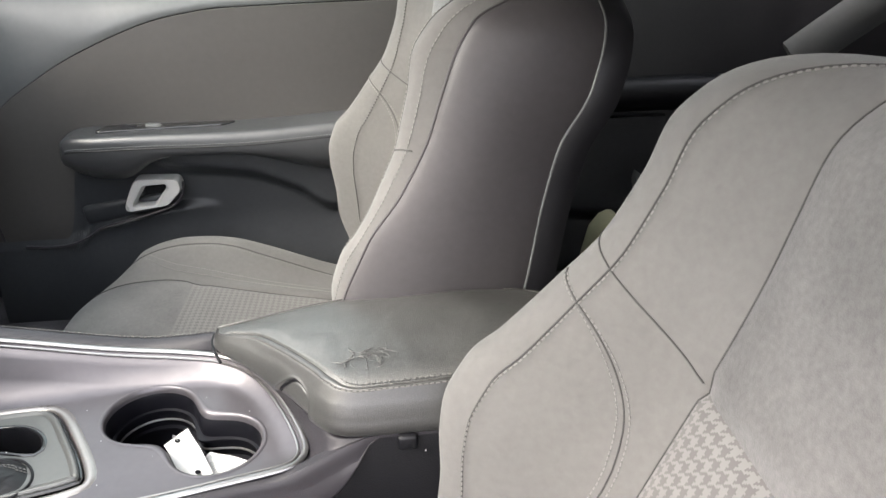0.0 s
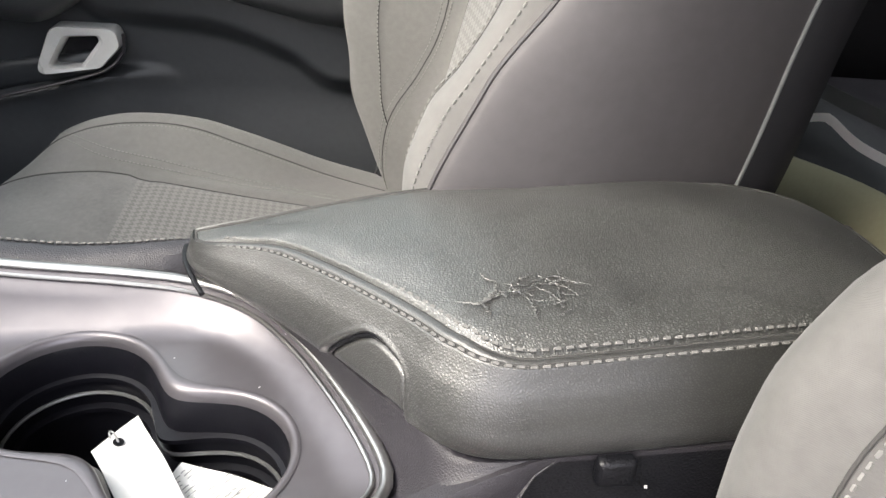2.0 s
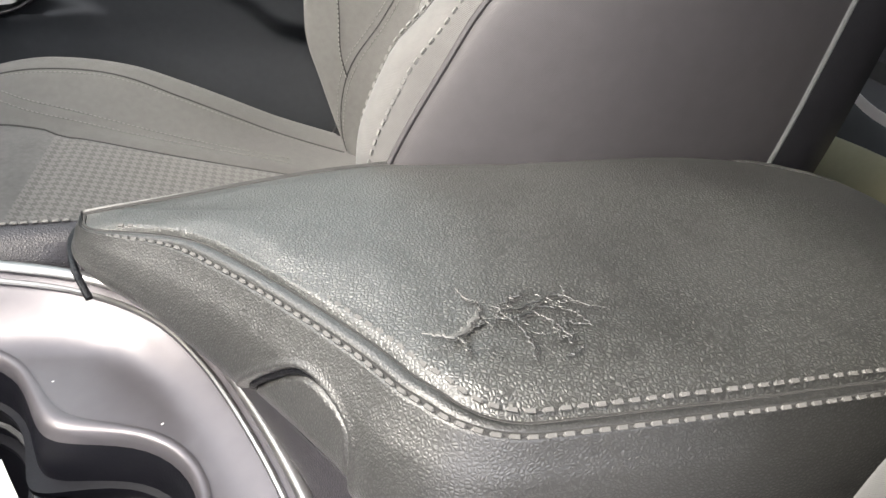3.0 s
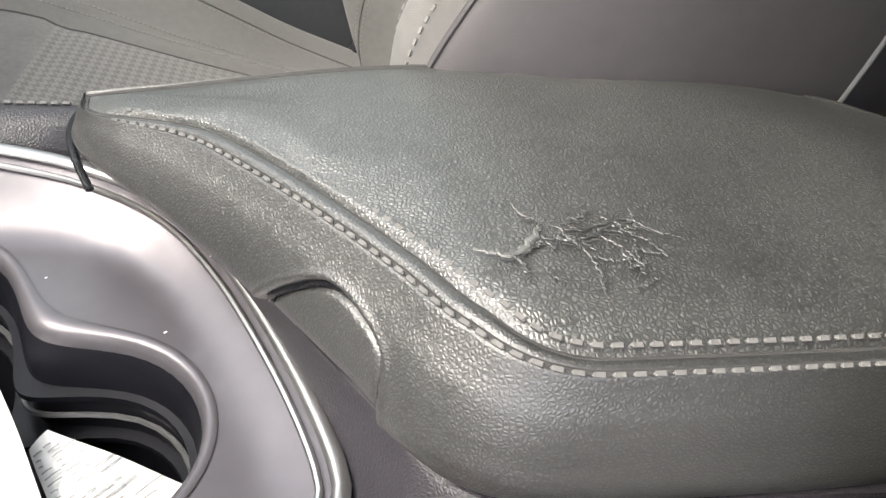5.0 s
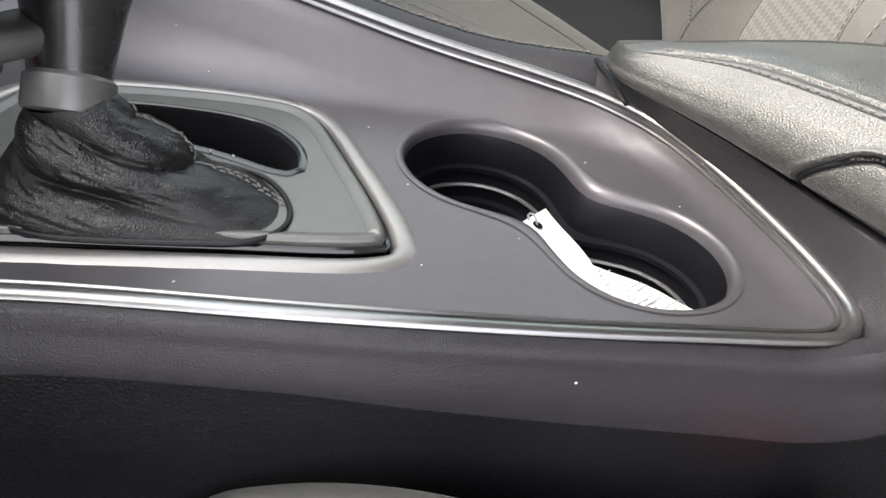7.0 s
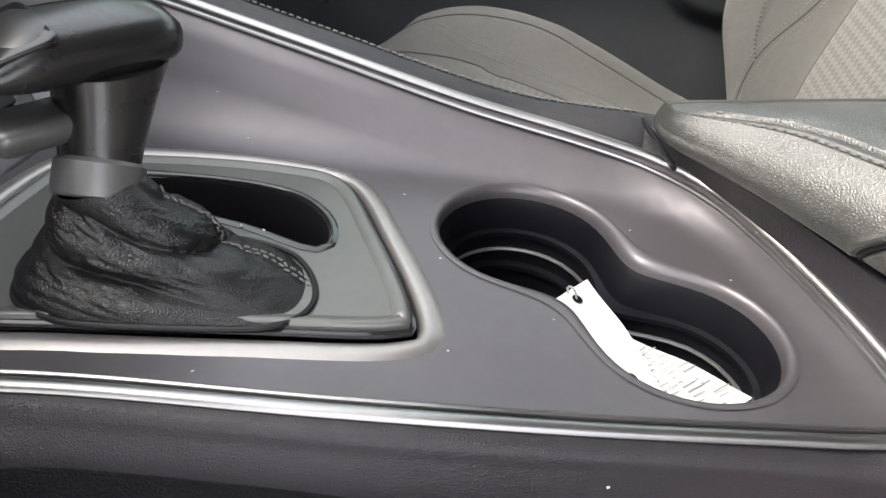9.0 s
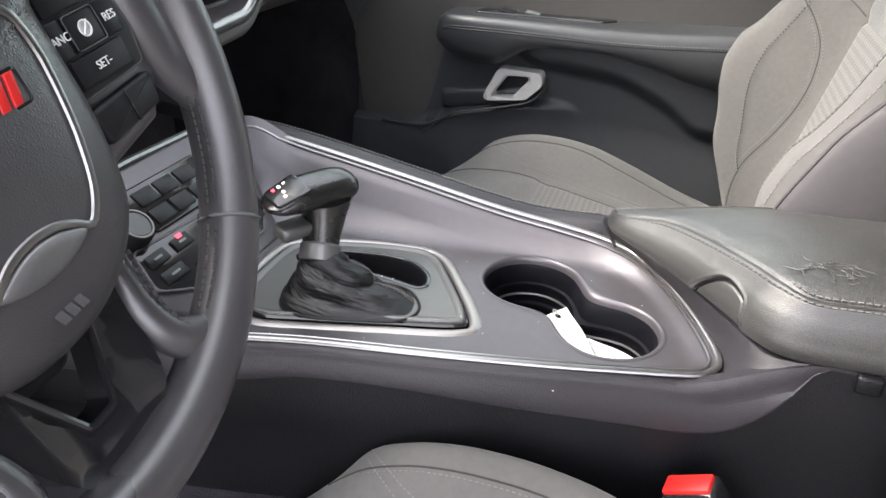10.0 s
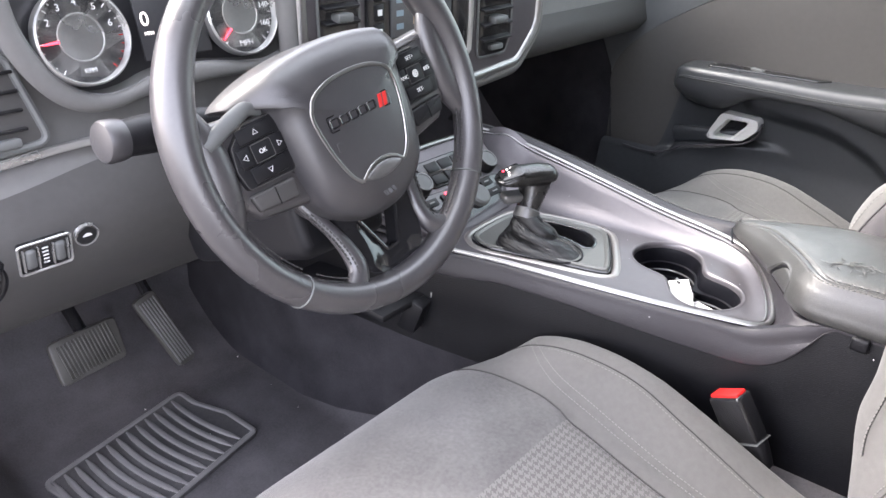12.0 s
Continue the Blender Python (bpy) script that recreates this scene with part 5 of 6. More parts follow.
# Lower panel with a scooped recess and a map pocket.
rows = []
for x in np.linspace(-0.705, 0.62, 260):
    row = []
    top = 0.46 - 0.20 * smoothstep(-0.50, -0.57, x)
    under = lerp_table([(-0.40, 0.42), (-0.34, 0.402), (-0.20, 0.385), (-0.10, 0.345), (-0.04, 0.305), (0.62, 0.25)], x)
    for z in np.linspace(0.02, top, 100):
        y = 0.775 - 0.03 * smoothstep(0.30, 0.12, z)
        y -= 0.030 * smoothstep(-0.395, -0.345, x) * smoothstep(under - 0.022, under + 0.016, z)
        rim = lerp_table([(-0.95, 0.27), (-0.62, 0.256), (-0.55, 0.256), (-0.50, 0.285), (-0.42, 0.305), (-0.36, 0.318), (-0.30, 0.322), (-0.20, 0.29), (-0.05, 0.22), (0.62, 0.2)], x)
        y -= 0.022 * smoothstep(rim + 0.008, rim - 0.008, z) * (1 - smoothstep(-0.37, -0.24, x))
        row.append((x, y, z))
    rows.append(row)
part("lower_panel", thicken(sheet(rows), -0.01), M_DOOR_LOW, door, "black vinyl lower door panel with a scoop")
pocket = [(x, 0.744, z) for x, z in [(-0.64, 0.257), (-0.59, 0.254), (-0.55, 0.258), (-0.515, 0.272), (-0.488, 0.289), (-0.44, 0.301), (-0.38, 0.316), (-0.345, 0.328), (-0.322, 0.350), (-0.318, 0.376)]]
part("pocket_lip", tube(spline(pocket, 30), 0.004, 8, flat=0.6), M_SOFT, door)
part("handle_bezel", box((0.17, 0.03, 0.042), (-0.445, 0.781, 0.316), 0.012, 3, rot=Euler((0, radians(-8), 0)).to_matrix()), M_DOOR_LOW, door)
ring_line = rounded([(-0.441, 0.319), (-0.408, 0.386), (-0.326, 0.383), (-0.322, 0.360), (-0.352, 0.331)], [0.012, 0.018, 0.012, 0.014, 0.012], 6)
hole_line = rounded([(-0.420, 0.330), (-0.391, 0.371), (-0.352, 0.373), (-0.350, 0.366), (-0.380, 0.331)], [0.006, 0.010, 0.005, 0.005, 0.006], 6)


def frame_ring(outer, inner, y0, y1):
    rows = [[(x, y1, z) for x, z in outer], [(x, y0 + 0.003, z) for x, z in outer], [(x * 0.94 + xi * 0.06, y0, z * 0.94 + zi * 0.06) for (x, z), (xi, zi) in zip(outer, inner)], [(x * 0.2 + xi * 0.8, y0 + 0.001, z * 0.2 + zi * 0.8) for (x, z), (xi, zi) in zip(outer, inner)], [(x, y0 + 0.006, z) for x, z in inner], [(x, y1, z) for x, z in inner]]
    return sheet(rows, True)


handle = part("door_handle", frame_ring(ring_line, hole_line, 0.738, 0.770), M_HANDLE, door, "satin silver door pull ring")
part("handle_cup", slab([(x, z) for x, z in hole_line], 0, 0.004), M_GLOSS, handle)
bpy.data.objects[handle.children[0].name].matrix_local = Matrix.Translation((0, 0.772, 0)) @ Matrix(((1, 0, 0, 0), (0, 0, 1, 0), (0, 1, 0, 0), (0, 0, 0, 1)))

# ---- rear of the cabin ----
rear = thing("bench_seat", "dark charcoal rear bench seat in the shade", "bench seat")
rows = []
for x in np.linspace(0.52, 1.18, 30):
    row = []
    for y in np.linspace(-0.66, 0.66, 60):
        edge_f = smoothstep(0.52, 0.62, x)
        dip = 0.03 * math.exp(-((abs(y) - 0.33) / 0.16) ** 2)
        row.append((x - 0.02 * (1 - edge_f), y, 0.20 + 0.16 * math.sqrt(edge_f) - dip - 0.05 * (x - 0.52)))
    rows.append(row)
part("bench_cushion", thicken(sheet(rows), 0.02), M_SOFT, rear)
part("bench_front", box((0.05, 1.3, 0.22), (0.54, 0, 0.12), 0.02), M_VINYL, rear)
rows = [[(1.10 + 0.22 * t - 0.03 * math.sin(math.pi * t), y, 0.30 + 0.5 * t) for y in np.linspace(-0.68, 0.68, 30)] for t in np.linspace(0, 1, 20)]
part("bench_back", thicken(sheet(rows), 0.03), M_VINYL, rear)
quarter = thing("quarter_panel", "black rear quarter trim panel with an armrest ledge", "trim panel")
part("panel", box((0.95, 0.05, 0.70), (0.90, 0.80, 0.36), 0.01), M_PLASTIC, quarter)
rows = []
for x in np.linspace(0.40, 1.30, 20):
    rows.append([(x, 0.78, 0.530), (x, 0.75, 0.532), (x, 0.735, 0.526), (x, 0.728, 0.51), (x, 0.735, 0.485), (x, 0.78, 0.46)])
part("ledge", sheet(rows), M_VINYL, quarter, sharp=70)
part("pillar_strip", tube(spline([(0.86, 0.752, 0.555), (0.97, 0.748, 0.635), (1.07, 0.742, 0.70), (1.22, 0.735, 0.79)], 14), 0.042, 8, flat=0.3, up=(0, 1, 0)), M_SILL, quarter, "grey pillar trim strip")
board = thing("cardboard_sheet", "olive beige board standing against the rear seat front", "board")
rows = []
for y in np.linspace(0.68, 0.02, 24):
    top = 0.296 + 0.05 * smoothstep(0.62, 0.25, y)
    rows.append([(0.512, y, top - 0.006), (0.505, y, top), (0.495, y, top + 0.001), (0.480, y, top - 0.006), (0.462, y, top - 0.03), (0.448, y, top - 0.09), (0.440, y, 0.05)])
part("sheet", thicken(sheet(rows), 0.004), M_BEIGE, board)
belt = thing("rear_belt", "loose grey belt and pale strap on the rear seat", "seat belt")


def band(points, width, up, name, material, label=""):
    """A flat strap along a line; up: across its width."""
    pts = spline(points, 24)
    u = Vector(up).normalized() * width / 2
    part(name, thicken(sheet([[q - u, q, q + u] for q in pts]), 0.0016), material, belt, label)


band([(0.528, 0.632, 0.376), (0.529, 0.606, 0.342), (0.530, 0.580, 0.303)], 0.020, (0, 0.8, -0.5), "strap", M_STRAP, "grey folded belt end")
band([(0.529, 0.640, 0.382), (0.540, 0.55, 0.385), (0.556, 0.45, 0.382), (0.60, 0.34, 0.372)], 0.018, (0.2, 0, 1), "strap", M_STRAP, "grey belt webbing")
band([(0.545, 0.605, 0.318), (0.547, 0.54, 0.334), (0.549, 0.497, 0.352), (0.552, 0.478, 0.355), (0.565, 0.43, 0.340), (0.60, 0.36, 0.330)], 0.011, (0.1, 0, 1), "pale_strip", M_PALE, "pale plastic strip")

# ---- dashboard ----
dash = thing("dashboard", "dark grey dashboard with silver trim and round gauges", "dashboard")
# Main body: a section across the car, swelling to the cluster hood before the driver.
rows = []
for y in np.linspace(-0.80, 0.80, 90):
    right = smoothstep(-0.26, -0.18, y)
    far = smoothstep(0.20, 0.30, y)
    hood = math.exp(-((y + 0.40) / 0.22) ** 4)
    f = -0.645 - 0.02 * far
    low = 0.530 if right > 0.5 else 0.530
    rows.append([(-1.05, y, 0.74), (-0.86, y, 0.765 + 0.04 * hood), (-0.72, y, 0.765 + 0.04 * hood), (f - 0.02, y, 0.745 + 0.04 * hood), (f, y, 0.69 + 0.03 * hood), (f - 0.004, y, 0.63), (f + 0.005, y, 0.58), (f + 0.03 - 0.02 * right, y, 0.545), (f + 0.052 - 0.10 * right, y, 0.49 + 0.03 * right), (f + 0.030 - 0.20 * right, y, 0.430 + 0.06 * right), (f - 0.030 - 0.20 * right, y, 0.375 + 0.085 * right), (f - 0.15 - 0.13 * right, y, 0.345 + 0.11 * right), (-1.05, y, 0.33 + 0.06 * right)])
body = [spline(r, 40) for r in rows]
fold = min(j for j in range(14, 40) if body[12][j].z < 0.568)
# The two base colours carry sheen above the fold and shading below it.
part("dash_body", thicken(sheet([r[:fold + 1] for r in body]), 0.01), M_DASH, dash, "grained dash body, windscreen sheen in its grey base", sharp=70)
part("lower_dash", thicken(sheet([r[fold:] for r in body]), 0.01), M_DASH_LOW, dash, "lower dash panel, shading in its darker base", sharp=70)


def facing(at, tilt=0.0, turn=0.0):
    """Local x to the car's right, y up, z towards the rear."""
    m = Matrix(((0, 0, 1, 0), (1, 0, 0, 0), (0, 1, 0, 0), (0, 0, 0, 1)))
    return Matrix.Translation(at) @ Euler((0, radians(-tilt), radians(turn))).to_matrix().to_4x4() @ m


def gauge(cy, cz, r, needle, name, ticks):
    g = part(name, lathe([(0.0, -0.004), (r * 0.93, -0.004), (r * 0.95, 0.0), (0, 0)], 40), M_DIAL, dash, "dark grey round dial")
    g.matrix_local = facing((-0.612, cy, cz), 12)
    prof = [(r * 0.95, 0.0), (r * 0.96, 0.008), (r * 0.99, 0.010), (r * 1.03, 0.008), (r * 1.04, -0.004), (r * 0.95, -0.004)]
    part("bezel_ring", lathe(prof, 48), M_BRIGHT, g, "bright gauge ring")
    part("inner_ring", lathe([(r * 0.47, 0.0005), (r * 0.48, 0.002), (r * 0.51, 0.002), (r * 0.52, 0.0005)], 40), M_BRIGHT, g)
    for text, ang in ticks:
        x, y = r * 0.73 * math.cos(radians(ang)), r * 0.73 * math.sin(radians(ang))
        letters(text, 0.0098, Matrix.Translation((x, y, 0.0012)), M_WHITE, g, "numeral")
    for k in range(25):
        ang = radians(-50 + 280 * k / 24)
        c, s = math.cos(ang), math.sin(ang)
        long = 0.10 if k % 4 == 0 else 0.05
        part("tick", tube([(r * 0.92 * c, r * 0.92 * s, 0.001), (r * (0.92 - long) * c, r * (0.92 - long) * s, 0.001)], 0.0006, 4), M_RED if (k < 5 and name == "tachometer") else M_WHITE, g)
    ang = radians(needle)
    part("needle", tube([(r * 0.52 * math.cos(ang), r * 0.52 * math.sin(ang), 0.003), (r * 0.86 * math.cos(ang), r * 0.86 * math.sin(ang), 0.003)], [0.0016, 0.0008], 6), M_RED_LIT, g, "lit red needle")
    return g


tach = gauge(-0.545, 0.692, 0.048, 184, "tachometer", [("2", 150), ("3", 118), ("4", 88), ("5", 55), ("6", 18)])
letters("RPM", 0.007, Matrix.Translation((0, -0.034, 0.0012)), M_WHITE, tach)
gauge(-0.350, 0.695, 0.048, 222, "speedometer", [("140", 10), ("160", -25), ("MPH", -90)])
info = part("info_display", box((0.085, 0.085, 0.004), (0, 0, 0), 0.002), M_DIAL, dash, "dark trip display")
info.matrix_local = facing((-0.615, -0.440, 0.70), 12)
letters("0", 0.021, Matrix.Translation((-0.033, 0.001, 0.0026)), M_WHITE_LIT, info, "digit")
letters("MPH", 0.0055, Matrix.Translation((-0.031, -0.014, 0.0026)), M_WHITE_LIT, info)
# A rounded lip runs under both gauges; the dark cluster face lies behind it.
LIP = [(-0.612, 0.80), (-0.611, 0.735), (-0.604, 0.700), (-0.587, 0.667), (-0.563, 0.642), (-0.535, 0.632), (-0.505, 0.635), (-0.481, 0.643), (-0.450, 0.648), (-0.415, 0.648), (-0.369, 0.642), (-0.327, 0.639), (-0.297, 0.650), (-0.284, 0.680), (-0.280, 0.80)]
lip_line = spline([(-0.604, y, z) for y, z in LIP], 70)
part("cluster_face", slab([(q.y, q.z) for q in lip_line], -0.004, 0.004), M_DIAL, dash, "dark cluster face").matrix_local = facing((-0.632, 0, 0))
part("cluster_lip", sheet([[q + Vector((-0.034, 0, 0)) for q in lip_line], [q + Vector((-0.004, 0, 0)) for q in lip_line]] + [[q + Vector((0.006 * math.sin(k * 0.52), 0, 0)) + (q - Vector((q.x, -0.445, 0.72))).normalized() * 0.012 * (1 - math.cos(k * 0.52)) for q in lip_line] for k in range(7)]), M_DASH, dash, "grey rounded lip round the gauges", sharp=80)
part("lip_line", tube([q + Vector((0.0005, 0, 0)) for q in lip_line], 0.0011, 6), M_COLLAR, dash)
part("silver_strip", tube(spline([(-0.628, -0.80, 0.555), (-0.628, -0.66, 0.572), (-0.622, -0.55, 0.580), (-0.615, -0.45, 0.572)], 24), 0.0036, 8, flat=1.4), M_BRIGHT, dash, "satin silver dash strip")
side_vent = part("side_vent", slab(rounded([(-0.055, -0.045), (0.042, -0.040), (0.020, 0.050), (-0.055, 0.055)], 0.012), -0.01, 0.004, 0.003), M_DASH_LOW, dash, "dark grey side air vent")
side_vent.matrix_local = facing((-0.622, -0.640, 0.632), 8)
part("vent_frame", tube([(x, y, 0.004) for x, y in rounded([(-0.055, -0.045), (0.042, -0.040), (0.020, 0.050), (-0.055, 0.055)], 0.012)], 0.0042, 8, True), M_TRIM_GREY, side_vent)
for k in range(4):
    part("vane", box((0.07, 0.004, 0.012), (-0.012, -0.022 + 0.019 * k, 0.004), 0.0015), M_GLOSS, side_vent)
part("vent_wheel", box((0.045, 0.010, 0.012), (-0.010, -0.034, 0.008), 0.003), M_TRIM_GREY, side_vent)

# Lower switch panel.
dim = part("dimmer_panel", box((0.052, 0.034, 0.010), (0, 0, 0), 0.003), M_GLOSS, dash, "dimmer thumbwheel switches")
dim.matrix_local = facing((-0.586, -0.640, 0.487), -12)
part("switch_frame", tube([(x, y, 0.005) for x, y in rounded([(-0.027, -0.018), (0.027, -0.018), (0.027, 0.018), (-0.027, 0.018)], 0.004)], 0.0014, 6, True), M_BRIGHT, dim)
for k in (-1, 1):
    part("thumbwheel", box((0.012, 0.024, 0.010), (k * 0.015, 0, 0.004), 0.004, 3), M_TRIM_GREY, dim)
    part("wheel_edge", box((0.0014, 0.026, 0.008), (k * 0.0225, 0, 0.004)), M_BRIGHT, dim)
    part("wheel_edge", box((0.0014, 0.026, 0.008), (k * 0.0075, 0, 0.004)), M_BRIGHT, dim)
for k in range(5):
    part("dim_mark", box((0.006, 0.0016, 0.0008), (0, -0.009 + 0.0045 * k, 0.0056)), M_WHITE, dim)
trunk = part("trunk_button", lathe([(0, -0.004), (0.0125, -0.004), (0.0125, 0.004), (0.0105, 0.006), (0, 0.006)], 28), M_GLOSS, dash, "round black boot release button")
trunk.matrix_local = facing((-0.588, -0.594, 0.493), -12)
part("button_ring", lathe([(0.0115, 0.004), (0.0118, 0.0062), (0.0132, 0.0062), (0.0138, 0.002)], 28), M_BRIGHT, trunk)
part("button_mark", slab(rounded([(-0.005, -0.001), (0.006, -0.001), (0.004, 0.002), (0, 0.003), (-0.004, 0.001)], 0.0006, 2), 0.006, 0.0066), M_WHITE, trunk)
lamp_knob = part("headlight_knob", lathe([(0, -0.004), (0.036, -0.004), (0.036, 0.003), (0.030, 0.006), (0.026, 0.004), (0.022, 0.016), (0, 0.018)], 36), M_GLOSS, dash, "black rotary headlamp switch")
lamp_knob.matrix_local = facing((-0.590, -0.712, 0.474), -12)

# ---- centre stack: vents and screen in a silver surround ----
stack = thing("centre_stack", "centre dash stack with vents and a screen in silver trim", "centre stack")
SF = facing((-0.586, 0, 0), 0)
FACE = rounded([(-0.285, 0.60), (-0.20, 0.555), (0.04, 0.545), (0.19, 0.555), (0.245, 0.61), (0.255, 0.76), (-0.285, 0.76)], [0.03, 0.03, 0.02, 0.05, 0.05, 0.02, 0.02], 8)
st = part("stack_face", slab(FACE, -0.03, 0.004, 0.004), M_SATIN, stack, "satin silver stack face")
st.matrix_local = SF
part("outer_trim", tube([(x, y, 0.004) for x, y in shrink(FACE, 0.004)], 0.0075, 10, True, flat=0.8), M_CHROME, st, "broad bright trim loop")
part("outer_roll", tube([(x, y, -0.008) for x, y in shrink(FACE, -0.008)], 0.014, 10, True), M_DASH, st)


def air_vent(cx, cy, w, h, parent):
    o = part("air_vent", slab(rounded([(cx - w, cy - h), (cx + w * 0.7, cy - h), (cx + w, cy - h * 0.5), (cx + w, cy + h), (cx - w, cy + h)], 0.012), 0.0, 0.006, 0.002), M_GLOSS, parent, "black air vent")
    part("vent_lip", tube([(x, y, 0.006) for x, y in rounded([(cx - w, cy - h), (cx + w * 0.7, cy - h), (cx + w, cy - h * 0.5), (cx + w, cy + h), (cx - w, cy + h)], 0.012)], 0.0022, 6, True), M_TRIM_GREY, o)
    for k in range(5):
        part("vane", box((w * 1.7, 0.0045, 0.016), (cx, cy - h * 0.55 + k * h * 0.36, 0.008), 0.0016, rot=Euler((radians(20), 0, 0)).to_matrix()), M_PLASTIC, o)
    part("vane_tab", box((w * 0.75, 0.012, 0.020), (cx, cy - h * 0.1, 0.012), 0.003), M_TRIM_GREY, o)
    part("vent_wheel", box((w * 0.7, 0.010, 0.012), (cx, cy - h * 0.78, 0.009), 0.003), M_TRIM_GREY, o)


air_vent(-0.220, 0.685, 0.036, 0.055, st)
air_vent(0.118, 0.645, 0.045, 0.065, st)
pod = part("screen_pod", slab(rounded([(-0.172, 0.628), (0.03, 0.583), (0.045, 0.60), (0.05, 0.76), (-0.172, 0.76)], 0.012), 0, 0.010, 0.003), M_GLOSS, st, "gloss black screen surround")
part("pod_trim", tube([(0.052, 0.76, 0.008), (0.050, 0.66, 0.008), (0.047, 0.60, 0.008), (0.03, 0.584, 0.008), (-0.06, 0.603, 0.008), (-0.17, 0.628, 0.008)], 0.006, 8), M_BRIGHT, st)
part("screen", box((0.130, 0.10, 0.003), (-0.065, 0.69, 0.011), 0.001), M_SCREEN, pod, "touch screen showing dim menus")
for k in range(4):
    b = part("screen_button", box((0.018, 0.022, 0.004), (-0.152, 0.652 + 0.026 * k, 0.011), 0.002), M_PLASTIC, pod)
    part("icon", box((0.008, 0.008, 0.001), (-0.152, 0.652 + 0.026 * k, 0.0135)), M_WHITE, b)
for k in range(5):
    part("menu_item", box((0.014, 0.008, 0.0006), (-0.112 + 0.0 * k, 0.655 + 0.018 * k, 0.0128)), surface("menu_blue", (0.18, 0.25, 0.3), (0.22, 0.3, 0.35), 0.4), pod)
part("warm_menu_panel", box((0.06, 0.07, 0.0006), (-0.055, 0.69, 0.0127)), surface("menu_tan", (0.32, 0.24, 0.16), (0.38, 0.29, 0.2), 0.4), pod)
part("right_display", box((0.030, 0.13, 0.003), (0.018, 0.68, 0.011), 0.001), M_GLOSS, pod)

# ---- climate panel ----
hv = thing("climate_panel", "climate and audio control panel with two silver knobs", "control panel")
hn = Vector((0.64, 0.0, 0.77)).normalized()
hx = Vector((0, 1, 0))
hx = (hx - hn * hx.dot(hn)).normalized()
hy = hn.cross(hx)
hm = Matrix((hx, hy, hn)).transposed().to_4x4()
hm.translation = Vector((-0.531, -0.045, 0.417))
hv.matrix_world = hm
part("panel_face", slab(rounded([(-0.085, -0.090), (0.080, -0.084), (0.118, -0.020), (0.122, 0.064), (-0.110, 0.064), (-0.125, -0.05)], 0.014), -0.03, 0.0, 0.004), M_SATIN, hv, "satin silver panel face")
part("panel_edge", tube([(-0.112, 0.064, 0.0), (0.0, 0.067, 0.0), (0.122, 0.064, 0.0)], 0.004, 8), M_CHROME, hv)
upper = part("audio_module", slab(rounded([(-0.046, -0.008), (0.062, -0.010), (0.074, 0.042), (-0.058, 0.042)], 0.008), -0.002, 0.003, 0.002), M_GLOSS, hv, "black audio button block")
for r in range(2):
    for c in range(3):
        part("push_button", box((0.027, 0.017, 0.004), (-0.024 + 0.031 * c, 0.005 + 0.022 * r, 0.0030), 0.0015), M_PLASTIC, upper)
lower = part("climate_module", slab(rounded([(-0.098, -0.052), (-0.050, -0.078), (0.060, -0.068), (0.092, -0.045), (0.098, -0.022), (-0.088, -0.012)], 0.010), -0.002, 0.004, 0.002), M_GLOSS, hv, "black climate button block")
part("block_rim", tube([(x, y, 0.003) for x, y in rounded([(-0.098, -0.052), (-0.050, -0.078), (0.060, -0.068), (0.092, -0.045), (0.098, -0.022), (-0.088, -0.012)], 0.010)], 0.0016, 6, True), M_SATIN, lower)
for u, v, w in [(-0.072, -0.028, 0.026), (-0.070, -0.048, 0.030), (-0.036, -0.028, 0.024), (-0.030, -0.058, 0.028), (0.058, -0.030, 0.026), (0.062, -0.050, 0.030), (0.020, -0.0215, 0.030)]:
    b = part("push_button", box((w, 0.013, 0.003), (u, v, 0.0055), 0.0015), M_PLASTIC, lower)
    part("icon", box((w * 0.40, 0.0022, 0.0006), (u, v, 0.0073)), M_PRINT, b)
part("lit_mark", box((0.007, 0.004, 0.0006), (-0.036, -0.0225, 0.0076)), M_RED_LIT, lower)
dial = part("fan_dial", lathe([(0.019, 0.0), (0.019, 0.010), (0.016, 0.013), (0, 0.013)], 32), M_TRIM_GREY, hv, "grey fan dial")
dial.matrix_local = Matrix.Translation((0.022, -0.047, 0.003))
for u, v in ((-0.070, 0.005), (0.086, 0.002)):
    k = part("knob", lathe([(0.019, 0.0), (0.018, 0.014), (0.0165, 0.017), (0.014, 0.018), (0.0135, 0.0165), (0, 0.0165)], 36), M_PLASTIC, hv, "black knob with a silver ring")
    k.matrix_local = Matrix.Translation((u, v, 0.0))
    part("knob_ring", lathe([(0.0135, 0.0166), (0.0138, 0.0182), (0.0155, 0.0182), (0.0160, 0.0166)], 36), M_COLLAR, k)
    part("knob_cap", lathe([(0.0128, 0.0150), (0.0125, 0.0172), (0, 0.0176)], 32), M_TRIM_GREY, k)

# ---- steering wheel ----
we = radians(20)
wm = Matrix(((0, -math.sin(we), math.cos(we), -0.366), (1, 0, 0, -0.405), (0, math.cos(we), math.sin(we), 0.628), (0, 0, 0, 1)))
# It stands turned a little to the left.
wheel = thing("steering_wheel", "black leather steering wheel with silver badge outline", "steering wheel", wm @ pose(0, 0, 0, 0, 0, 9))
R = 0.1825


def rim_point(ang):
    return Vector((R * math.sin(ang), R * math.cos(ang), 0))


def rim_girth(deg):
    """The rim swells at the thumb rests."""
    return 1.0 + 0.12 * (math.exp(-((deg - 68) / 16) ** 2) + math.exp(-((deg - 292) / 16) ** 2)) + 0.06 * (math.exp(-((deg - 180) / 34) ** 2))


